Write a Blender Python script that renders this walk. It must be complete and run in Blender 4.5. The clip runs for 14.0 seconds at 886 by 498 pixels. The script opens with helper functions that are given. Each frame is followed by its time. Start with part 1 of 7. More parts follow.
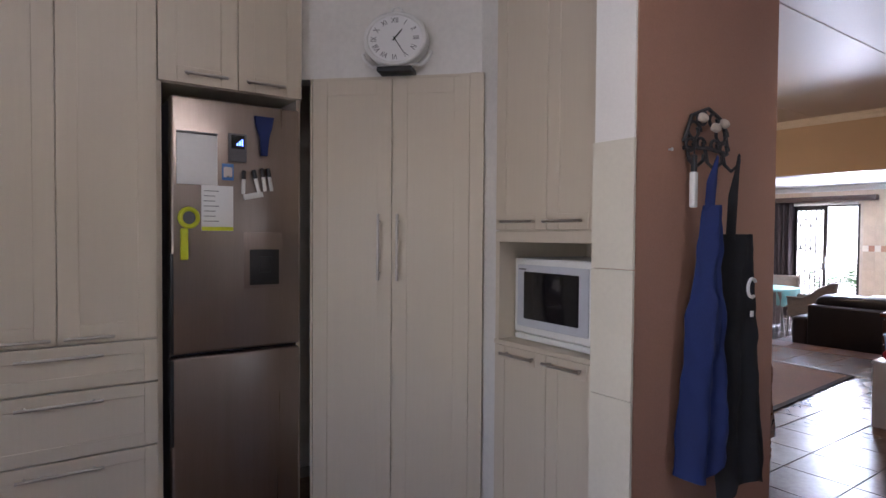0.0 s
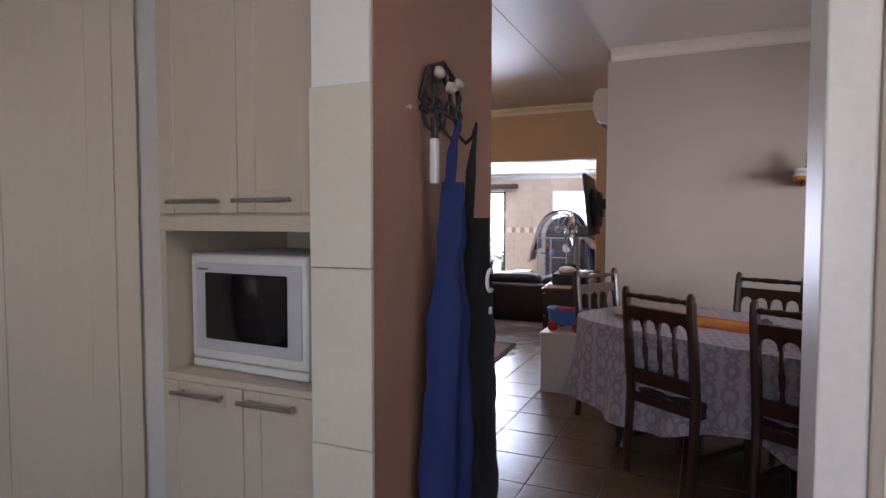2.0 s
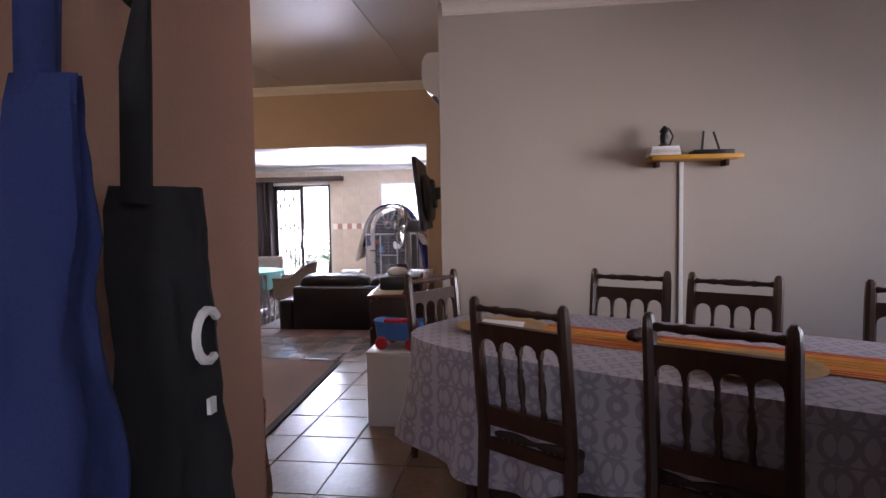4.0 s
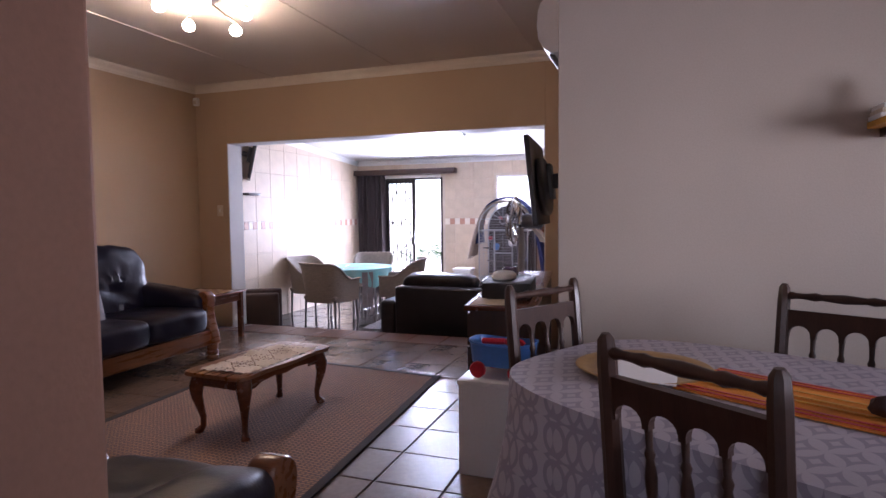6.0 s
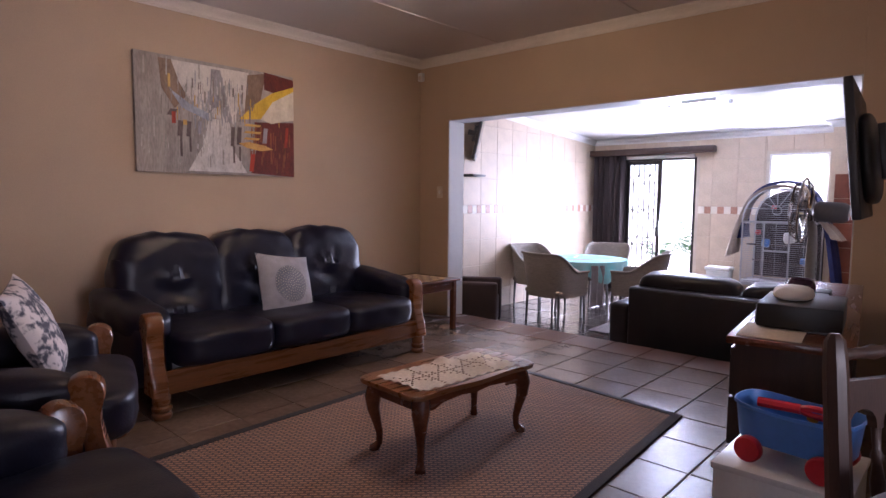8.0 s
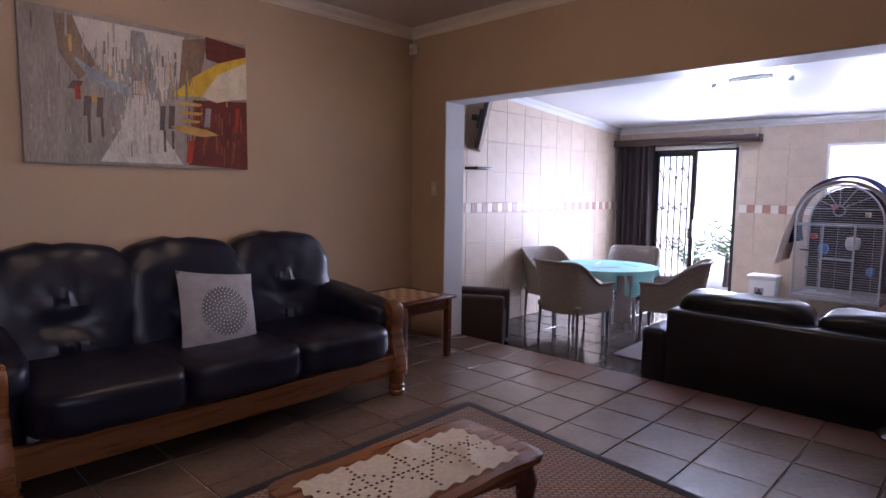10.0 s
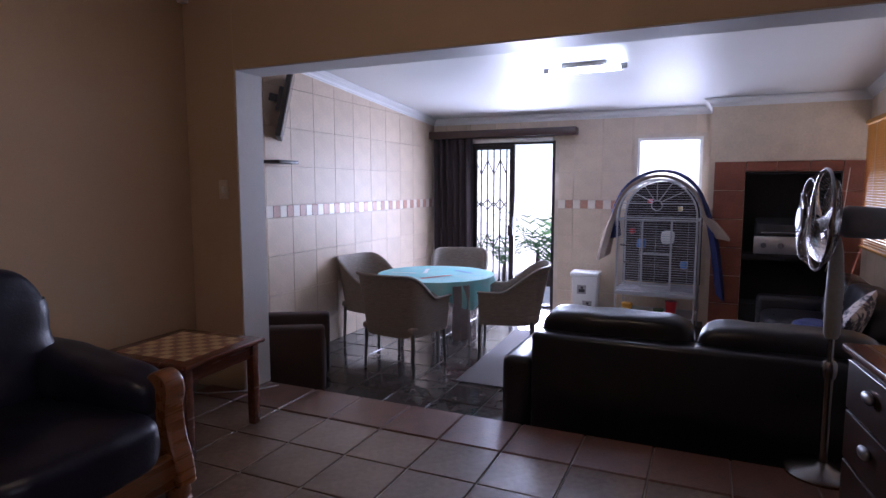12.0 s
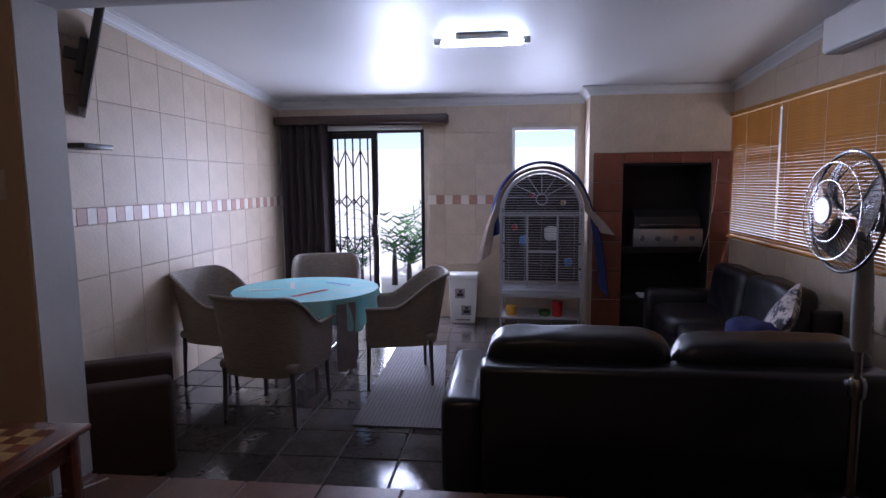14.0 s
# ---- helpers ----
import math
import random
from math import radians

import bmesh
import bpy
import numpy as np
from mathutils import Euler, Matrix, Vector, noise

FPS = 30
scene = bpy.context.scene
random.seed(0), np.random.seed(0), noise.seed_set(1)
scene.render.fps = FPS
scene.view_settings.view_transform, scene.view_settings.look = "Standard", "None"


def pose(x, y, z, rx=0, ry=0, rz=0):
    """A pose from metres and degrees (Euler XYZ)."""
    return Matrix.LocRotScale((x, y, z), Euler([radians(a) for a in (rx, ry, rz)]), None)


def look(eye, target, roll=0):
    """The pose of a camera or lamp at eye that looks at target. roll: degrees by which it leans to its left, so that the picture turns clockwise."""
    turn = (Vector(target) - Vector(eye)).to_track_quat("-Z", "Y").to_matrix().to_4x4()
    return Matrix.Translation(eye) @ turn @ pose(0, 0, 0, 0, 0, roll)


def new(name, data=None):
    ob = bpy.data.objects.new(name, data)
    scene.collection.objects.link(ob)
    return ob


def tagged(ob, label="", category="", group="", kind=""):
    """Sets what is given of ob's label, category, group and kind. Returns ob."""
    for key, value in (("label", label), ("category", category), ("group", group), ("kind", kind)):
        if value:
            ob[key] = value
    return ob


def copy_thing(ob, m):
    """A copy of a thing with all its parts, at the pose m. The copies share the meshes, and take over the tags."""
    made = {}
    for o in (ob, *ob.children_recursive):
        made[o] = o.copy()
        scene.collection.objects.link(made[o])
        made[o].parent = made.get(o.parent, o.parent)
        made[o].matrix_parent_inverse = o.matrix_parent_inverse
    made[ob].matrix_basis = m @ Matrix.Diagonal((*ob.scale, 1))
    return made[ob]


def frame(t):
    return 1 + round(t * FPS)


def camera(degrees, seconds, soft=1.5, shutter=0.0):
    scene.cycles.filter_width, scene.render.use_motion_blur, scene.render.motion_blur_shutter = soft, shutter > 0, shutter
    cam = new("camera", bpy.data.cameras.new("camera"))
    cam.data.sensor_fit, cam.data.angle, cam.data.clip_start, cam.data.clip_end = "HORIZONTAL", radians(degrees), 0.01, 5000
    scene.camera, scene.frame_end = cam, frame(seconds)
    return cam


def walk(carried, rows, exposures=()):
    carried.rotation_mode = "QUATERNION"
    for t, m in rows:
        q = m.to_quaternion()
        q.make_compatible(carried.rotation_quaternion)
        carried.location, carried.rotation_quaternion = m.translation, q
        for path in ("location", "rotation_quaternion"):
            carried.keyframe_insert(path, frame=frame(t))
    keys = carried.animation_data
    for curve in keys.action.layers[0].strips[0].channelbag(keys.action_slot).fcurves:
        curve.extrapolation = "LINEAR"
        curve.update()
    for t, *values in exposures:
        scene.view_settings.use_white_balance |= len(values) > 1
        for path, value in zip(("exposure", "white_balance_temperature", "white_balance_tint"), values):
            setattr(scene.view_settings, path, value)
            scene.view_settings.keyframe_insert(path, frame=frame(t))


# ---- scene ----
cam = camera(73.7, 14.0)
PATH = [
    (0, (-0.017, 0.068, 1.349), (1.145, 1.695, 1.298), 0.4),
    (0.5, (0.043, 0.195, 1.361), (1.405, 1.658, 1.281), 0.4),
    (1, (0.12, 0.326, 1.359), (1.67, 1.586, 1.27), 0.3),
    (1.5, (0.236, 0.426, 1.346), (1.936, 1.477, 1.254), 0.2),
    (2, (0.382, 0.524, 1.349), (2.207, 1.334, 1.251), 0.0),
    (2.5, (0.552, 0.604, 1.352), (2.462, 1.189, 1.252), -0.1),
    (3, (0.79, 0.669, 1.342), (2.753, 1.037, 1.24), -0.3),
    (3.2, (0.885, 0.681, 1.338), (2.85, 0.98, 1.232), -0.4),
    (5.3, (2.009, 0.758, 1.287), (3.988, 1.02, 1.172), -1.1),
    (5.5, (2.058, 0.769, 1.29), (4.023, 1.122, 1.172), -1.0),
    (6, (2.187, 0.803, 1.289), (4.07, 1.469, 1.168), -0.6),
    (6.5, (2.357, 0.848, 1.276), (4.121, 1.782, 1.145), -0.2),
    (7, (2.564, 0.932, 1.267), (4.218, 2.047, 1.123), 0.1),
    (7.5, (2.775, 1.011, 1.272), (4.327, 2.263, 1.115), 0.2),
    (7.7, (2.878, 1.052, 1.272), (4.384, 2.359, 1.114), 0.3),
    (9.8, (3.863, 1.66, 1.3), (5.278, 3.061, 1.113), 0.8),
    (10, (3.967, 1.727, 1.322), (5.402, 3.107, 1.127), 0.7),
    (10.5, (4.196, 1.904, 1.36), (5.717, 3.187, 1.153), 0.7),
    (11, (4.426, 2.101, 1.338), (6.059, 3.238, 1.134), 0.4),
    (11.5, (4.618, 2.332, 1.348), (6.35, 3.311, 1.143), 0.2),
    (12, (4.784, 2.573, 1.366), (6.598, 3.387, 1.155), -0.0),
    (12.5, (4.945, 2.784, 1.359), (6.826, 3.431, 1.144), -0.2),
    (13, (5.119, 3.017, 1.358), (7.052, 3.483, 1.141), -0.4),
    (13.5, (5.329, 3.249, 1.357), (7.288, 3.582, 1.133), -0.6),
    (14, (5.541, 3.397, 1.338), (7.516, 3.623, 1.114), -0.5),
]
walk(cam, [(t, look(eye, target, roll)) for t, eye, target, roll in PATH], [(0, 2.1, 5550, 20), (2, 1.95, 5600, 20), (3.2, 1.93, 5750, 21), (5.3, 1.8, 5500, 28), (7.7, 1.85, 5450, 30), (9.8, 1.45, 5300, 29), (11, 1.0, 5250, 28), (12, 0.75, 5200, 27), (14, 0.15, 5200, 26)])

# ---- world, sun and large lights ----
world = bpy.data.worlds.new("sky")
scene.world = world
world.use_nodes = True
sky = world.node_tree.nodes.new("ShaderNodeTexSky")
sky.sky_type = "NISHITA"
sky.sun_disc = False
sky.sun_elevation, sky.sun_rotation = radians(43), radians(256)
world.node_tree.links.new(sky.outputs[0], world.node_tree.nodes["Background"].inputs[0])
world.node_tree.nodes["Background"].inputs[1].default_value = 0.15


def lamp(name, kind, m, energy, colour, **more):
    data = bpy.data.lights.new(name, kind)
    data.energy, data.color = energy, colour
    if kind == "AREA":
        data.shape, data.size, data.size_y = "RECTANGLE", more["size"], more["size_y"]
        data.spread = radians(more.get("spread", 180))
    if kind == "SUN":
        data.angle = radians(0.5)
    if kind == "POINT":
        data.shadow_soft_size = more["radius"]
    ob = new(name, data)
    ob.matrix_world = m
    return ob


lamp("sun", "SUN", look((0, 0, 8), (1.0, 0.25, 8 - 0.95)), 5.0, (1.0, 0.95, 0.88))
# daylight in the openings: sliding door, small far window, blinded window, and the windows behind the camera
lamp("garden_door_daylight", "AREA", look((12.47, 4.68, 0.88), (9.5, 4.45, 0.05)), 74, (0.95, 0.96, 1.0), size=0.48, size_y=2.05)
lamp("far_window_daylight", "AREA", look((12.40, 3.02, 1.45), (10, 3.5, 1.35)), 13, (0.95, 0.96, 1.0), size=0.66, size_y=0.9)
lamp("blind_window_daylight", "AREA", look((10.74, 0.80, 1.45), (10.74, 3, 1.2)), 9, (1.0, 0.90, 0.72), size=2.6, size_y=1.1)
lamp("dining_window_daylight", "AREA", look((3.45, -2.61, 1.50), (5.9, 5.6, 1.0)), 3.6, (1.0, 0.92, 0.82), size=1.1, size_y=1.0, spread=60)
lamp("kitchen_window_daylight", "AREA", look((-2.26, 0.5, 1.40), (3, 0.5, 1.2)), 0.8, (1.0, 0.93, 0.86), size=0.9, size_y=1.0, spread=60)


# ---- materials ----
def material(name, colour, rough=0.6, metal=0.0, vary=0.12, scale=6.0, grain=60.0, bump=0.08, stretch=(1, 1, 1), spec=0.5, second=None, coat=0.0, random=0.0, wear=0.0):
    m = bpy.data.materials.new(name)
    m.use_nodes = True
    nt = m.node_tree
    b = nt.nodes["Principled BSDF"]
    b.inputs["Roughness"].default_value = rough
    b.inputs["Metallic"].default_value = metal
    b.inputs["Specular IOR Level"].default_value = spec
    b.inputs["Coat Weight"].default_value = coat
    b.inputs["Coat Roughness"].default_value = 0.15
    tc = nt.nodes.new("ShaderNodeTexCoord")
    mp = nt.nodes.new("ShaderNodeMapping")
    mp.inputs["Scale"].default_value = stretch
    nt.links.new(tc.outputs["Object"], mp.inputs[0])
    large = nt.nodes.new("ShaderNodeTexNoise")
    large.inputs["Scale"].default_value, large.inputs["Detail"].default_value = scale, 5
    small = nt.nodes.new("ShaderNodeTexNoise")
    small.inputs["Scale"].default_value, small.inputs["Detail"].default_value = grain, 4
    nt.links.new(mp.outputs[0], large.inputs["Vector"])
    nt.links.new(mp.outputs[0], small.inputs["Vector"])
    c = Vector(colour)
    d = Vector(second) if second else c * (1 - 2.2 * vary)
    ramp = nt.nodes.new("ShaderNodeValToRGB")
    ramp.color_ramp.elements[0].position, ramp.color_ramp.elements[1].position = 0.32, 0.66
    ramp.color_ramp.elements[0].color, ramp.color_ramp.elements[1].color = (*d, 1), (*(c * (1 + 0.4 * vary)), 1)
    mixed = nt.nodes.new("ShaderNodeMath")
    mixed.operation = "MULTIPLY_ADD"
    mixed.inputs[1].default_value, mixed.inputs[2].default_value = 0.45, 0.0
    nt.links.new(small.outputs[0], mixed.inputs[0])
    total = nt.nodes.new("ShaderNodeMath")
    total.operation = "MULTIPLY_ADD"
    total.inputs[1].default_value = 0.55
    nt.links.new(large.outputs[0], total.inputs[0])
    nt.links.new(mixed.outputs[0], total.inputs[2])
    nt.links.new(total.outputs[0], ramp.inputs[0])
    out = ramp.outputs[0]
    if random:
        info = nt.nodes.new("ShaderNodeObjectInfo")
        hsv = nt.nodes.new("ShaderNodeHueSaturation")
        rng = nt.nodes.new("ShaderNodeMapRange")
        rng.inputs[3].default_value, rng.inputs[4].default_value = 1 - random, 1 + random
        nt.links.new(info.outputs["Random"], rng.inputs[0])
        nt.links.new(rng.outputs[0], hsv.inputs["Value"])
        nt.links.new(out, hsv.inputs["Color"])
        out = hsv.outputs[0]
    nt.links.new(out, b.inputs["Base Color"])
    rr = nt.nodes.new("ShaderNodeMapRange")
    rr.inputs[3].default_value, rr.inputs[4].default_value = max(0.02, rough * 0.8), min(1, rough * 1.2)
    nt.links.new(large.outputs[0], rr.inputs[0])
    nt.links.new(rr.outputs[0], b.inputs["Roughness"])
    if bump:
        bn = nt.nodes.new("ShaderNodeBump")
        bn.inputs["Strength"].default_value, bn.inputs["Distance"].default_value = bump, 0.01
        nt.links.new(small.outputs[0], bn.inputs["Height"])
        nt.links.new(bn.outputs[0], b.inputs["Normal"])
    return m


def glowing(name, colour, strength):
    m = bpy.data.materials.new(name)
    m.use_nodes = True
    b = m.node_tree.nodes["Principled BSDF"]
    b.inputs["Base Color"].default_value = (*colour, 1)
    b.inputs["Emission Color"].default_value = (*colour, 1)
    b.inputs["Emission Strength"].default_value = strength
    return m


def glass_material(name, colour=(1, 1, 1), rough=0.0):
    m = bpy.data.materials.new(name)
    m.use_nodes = True
    b = m.node_tree.nodes["Principled BSDF"]
    b.inputs["Base Color"].default_value = (*colour, 1)
    b.inputs["Transmission Weight"].default_value = 1
    b.inputs["Roughness"].default_value = rough
    b.inputs["IOR"].default_value = 1.45
    return m


TAN = material("tan_plaster", (0.50, 0.37, 0.25), 0.75, vary=0.05, scale=1.5, grain=140, bump=0.10)
GREY = material("grey_plaster", (0.46, 0.40, 0.335), 0.5, vary=0.04, scale=1.5, grain=140, bump=0.10)
PINK = material("pink_brown_plaster", (0.43, 0.235, 0.16), 0.55, vary=0.06, scale=2, grain=120, bump=0.12)
WHITE = material("white_paint", (0.80, 0.78, 0.74), 0.6, vary=0.03, scale=2, grain=120, bump=0.05)
GLOSS = material("white_gloss_paint", (0.74, 0.72, 0.68), 0.36, vary=0.05, scale=3, grain=50, bump=0.08, coat=0.08)
JAMB = material("grey_white_paint", (0.56, 0.56, 0.56), 0.5, vary=0.05, scale=3, grain=90, bump=0.06)
CEIL = material("ceiling_board", (0.66, 0.60, 0.56), 0.46, vary=0.03, scale=1.2, grain=90, bump=0.03)
CEIL2 = material("white_ceiling_board", (0.72, 0.72, 0.72), 0.48, vary=0.03, scale=1.2, grain=90, bump=0.03)
CORNICE = material("cornice_paint", (0.72, 0.66, 0.58), 0.55, vary=0.03, bump=0.04)
CABINET = material("cream_cabinet_foil", (0.60, 0.53, 0.42), 0.42, vary=0.02, scale=2, grain=28, bump=0.02, stretch=(3, 3, 0.12))
HANDLE = material("brushed_nickel", (0.50, 0.47, 0.43), 0.33, 1.0, vary=0.05)
STEEL = material("brushed_steel", (0.33, 0.275, 0.245), 0.30, 1.0, vary=0.06, scale=2, grain=40, bump=0.01, stretch=(14, 14, 0.3))
CHROME = material("chrome", (0.32, 0.30, 0.29), 0.24, 1.0, vary=0.03, bump=0)
BLACKPL = material("black_plastic", (0.018, 0.018, 0.02), 0.4, vary=0.1, bump=0.02)
GREYPL = material("grey_plastic", (0.12, 0.12, 0.13), 0.4, vary=0.08, bump=0.02)
WHITEPL = material("white_plastic", (0.76, 0.76, 0.74), 0.35, vary=0.03, bump=0.01)
KTILE = material("cream_wall_tile", (0.68, 0.64, 0.54), 0.25, vary=0.03, scale=5, bump=0.03, random=0.03)
GROUT = material("cream_grout", (0.60, 0.52, 0.42), 0.9, vary=0.1, grain=200)
BTILE = material("beige_stone_tile", (0.60, 0.485, 0.36), 0.5, vary=0.08, scale=6, grain=45, bump=0.12, random=0.06)
BANDA = material("white_band_tile", (0.74, 0.68, 0.58), 0.35, vary=0.05, random=0.05)
BANDB = material("terracotta_band_tile", (0.46, 0.24, 0.16), 0.4, vary=0.12, scale=30, random=0.12)
FTILE = material("grey_brown_floor_tile", (0.195, 0.132, 0.095), 0.24, vary=0.16, scale=4, grain=30, bump=0.05, random=0.12)
STEPT = material("red_brown_step_tile", (0.17, 0.078, 0.05), 0.33, vary=0.18, scale=8, grain=60, bump=0.08, random=0.1)
SLATE = material("dark_slate_tile", (0.10, 0.088, 0.082), 0.13, vary=0.22, scale=5, grain=26, bump=0.07, random=0.25, second=(0.05, 0.038, 0.03))
FGROUT = material("pale_floor_grout", (0.36, 0.32, 0.28), 0.8, vary=0.1, grain=200)
DGROUT = material("dark_floor_grout", (0.12, 0.11, 0.10), 0.8, vary=0.1, grain=200)
LEATHER = material("navy_black_leather", (0.008, 0.0075, 0.019), 0.36, vary=0.15, scale=7, grain=110, bump=0.12, spec=0.36)
BLEATHER = material("black_leather", (0.015, 0.015, 0.019), 0.30, vary=0.15, scale=7, grain=110, bump=0.10)
OAK = material("varnished_oak", (0.22, 0.078, 0.022), 0.28, vary=0.2, scale=5, grain=40, bump=0.05, stretch=(0.5, 6, 6), coat=0.3)
MAHOG = material("varnished_mahogany", (0.15, 0.048, 0.022), 0.26, vary=0.2, scale=5, grain=40, bump=0.04, stretch=(0.5, 6, 6), coat=0.4)
DARKW = material("dark_imbuia_wood", (0.048, 0.021, 0.013), 0.38, vary=0.2, scale=6, grain=50, bump=0.05, stretch=(6, 6, 0.5), coat=0.15)
SEATC = material("dark_seat_leather", (0.035, 0.02, 0.016), 0.45, vary=0.2, bump=0.1)
BRASS = material("brass_stud", (0.55, 0.42, 0.2), 0.3, 1.0, bump=0)
CURTAIN = material("dark_brown_curtain", (0.045, 0.032, 0.032), 0.85, vary=0.15, grain=300, bump=0.2)
BRICKR = material("red_brown_fire_tile", (0.25, 0.08, 0.045), 0.4, vary=0.15, scale=6, bump=0.1, random=0.12)
SOOT = material("sooty_black", (0.015, 0.013, 0.012), 0.9, vary=0.3, scale=5)
ALU = material("matt_aluminium", (0.45, 0.45, 0.46), 0.4, 0.9, vary=0.05, bump=0)
DALU = material("dark_bronze_aluminium", (0.035, 0.03, 0.028), 0.4, 0.5, vary=0.1, bump=0.02)
CAGEM = material("white_enamel_wire", (0.40, 0.40, 0.42), 0.35, vary=0.05, bump=0)
NAVYT = material("navy_blue_towel", (0.03, 0.04, 0.16), 0.95, vary=0.2, scale=12, grain=260, bump=0.4)
BEIGET = material("beige_towel", (0.42, 0.34, 0.28), 0.95, vary=0.15, scale=12, grain=260, bump=0.4)
BLUEAP = material("blue_cotton_apron", (0.016, 0.030, 0.135), 0.9, vary=0.12, scale=6, grain=300, bump=0.2)
BLACKAP = material("black_cotton_apron", (0.014, 0.014, 0.017), 0.9, vary=0.2, scale=6, grain=300, bump=0.2)
LACE = material("cream_crochet", (0.70, 0.62, 0.52), 0.9, vary=0.12, scale=60, grain=300, bump=0.5)
RUGEDGE = material("dark_rug_binding", (0.028, 0.020, 0.020), 0.85, vary=0.2, grain=300, bump=0.2)
BLUEPL = material("blue_plastic", (0.08, 0.22, 0.58), 0.35, vary=0.06, bump=0.01)
REDPL = material("red_plastic", (0.52, 0.02, 0.03), 0.35, vary=0.06, bump=0.01)
YELLOWPL = material("lime_yellow_plastic", (0.62, 0.66, 0.02), 0.4, vary=0.05, bump=0.01)
ORANGE = material("orange_runner_cloth", (0.85, 0.33, 0.04), 0.85, vary=0.15, scale=10, grain=240, bump=0.3)
YELLOWW = material("yellow_painted_wood", (0.62, 0.30, 0.02), 0.45, vary=0.1)
BAMBOO = material("honey_bamboo_slat", (0.52, 0.25, 0.03), 0.6, vary=0.15, grain=60, stretch=(1, 8, 8))
PAPER = material("white_paper", (0.80, 0.80, 0.80), 0.7, vary=0.02, bump=0.01)
SCREEN = material("black_screen_glass", (0.008, 0.008, 0.010), 0.10, vary=0.05, bump=0)
LEAF = material("green_leaf", (0.09, 0.20, 0.05), 0.5, vary=0.3, scale=10, bump=0.05)
GARDENW = material("pale_garden_wall", (0.82, 0.78, 0.70), 0.8, vary=0.06, bump=0.1)
PAVING = material("concrete_paving", (0.60, 0.57, 0.52), 0.85, vary=0.1, scale=3, grain=60)
PATTERN = material("grey_leaf_print_cushion", (0.58, 0.52, 0.50), 0.85, vary=0.2, scale=11, grain=34, bump=0.1, second=(0.07, 0.07, 0.09))
for e, at in zip([n for n in PATTERN.node_tree.nodes if n.type == "VALTORGB"][0].color_ramp.elements, (0.455, 0.535)):
    e.position = at
STONEC = material("pale_cushion_cloth", (0.31, 0.29, 0.31), 0.9, vary=0.16, scale=14, grain=300, bump=0.2)
DARKC = material("dark_print_cloth", (0.17, 0.17, 0.20), 0.9, vary=0.3, grain=300, bump=0.2)
TURQ = material("turquoise_tablecloth", (0.18, 0.58, 0.62), 0.8, vary=0.2, scale=5, grain=200, bump=0.1, second=(0.42, 0.62, 0.62))
GREYC = material("grey_cloth", (0.33, 0.31, 0.31), 0.9, vary=0.1, grain=250, bump=0.2)
BROWNF = material("brown_suede", (0.05, 0.028, 0.024), 0.8, vary=0.2, scale=8, grain=200, bump=0.2)
GLASS = glass_material("window_glass")
TUBE = glowing("fluorescent_tube", (0.86, 0.95, 1.0), 36)
KTUBE = glowing("kitchen_tube", (1.0, 0.90, 0.77), 12.5)
BULB = glowing("warm_bulb", (1.0, 0.74, 0.42), 37)
LED = glowing("blue_display", (0.15, 0.25, 1.0), 1.5)


# ---- mesh helpers ----
def box(bm, x0, x1, y0, y1, z0, z1, bevel=0.0, seg=2, m=None):
    made = bmesh.ops.create_cube(bm, size=1.0, matrix=Matrix.LocRotScale(((x0 + x1) / 2, (y0 + y1) / 2, (z0 + z1) / 2), None, (abs(x1 - x0), abs(y1 - y0), abs(z1 - z0))))
    vs = made["verts"]
    if bevel:
        es = list({e for v in vs for e in v.link_edges})
        done = bmesh.ops.bevel(bm, geom=es, offset=bevel, segments=seg, affect="EDGES", profile=0.5)
        vs = list({v for f in done["faces"] for v in f.verts} | {v for v in vs if v.is_valid})
    if m is not None:
        bmesh.ops.transform(bm, matrix=m, verts=vs)
    return vs


def boxes(*specs, bevel=0.0, seg=2):
    bm = bmesh.new()
    for s in specs:
        box(bm, *s, bevel=bevel, seg=seg)
    return bm


def lathe(bm, profile, sides=16, m=None):
    """A turned shape from (radius, height) pairs about z."""
    rings = []
    for r, z in profile:
        rings.append([bm.verts.new((r * math.cos(2 * math.pi * k / sides), r * math.sin(2 * math.pi * k / sides), z)) for k in range(sides)])
    for a, b in zip(rings, rings[1:]):
        for k in range(sides):
            bm.faces.new((a[k], a[(k + 1) % sides], b[(k + 1) % sides], b[k]))
    bm.faces.new(rings[0][::-1])
    bm.faces.new(rings[-1])
    if m is not None:
        bmesh.ops.transform(bm, matrix=m, verts=[v for ring in rings for v in ring])


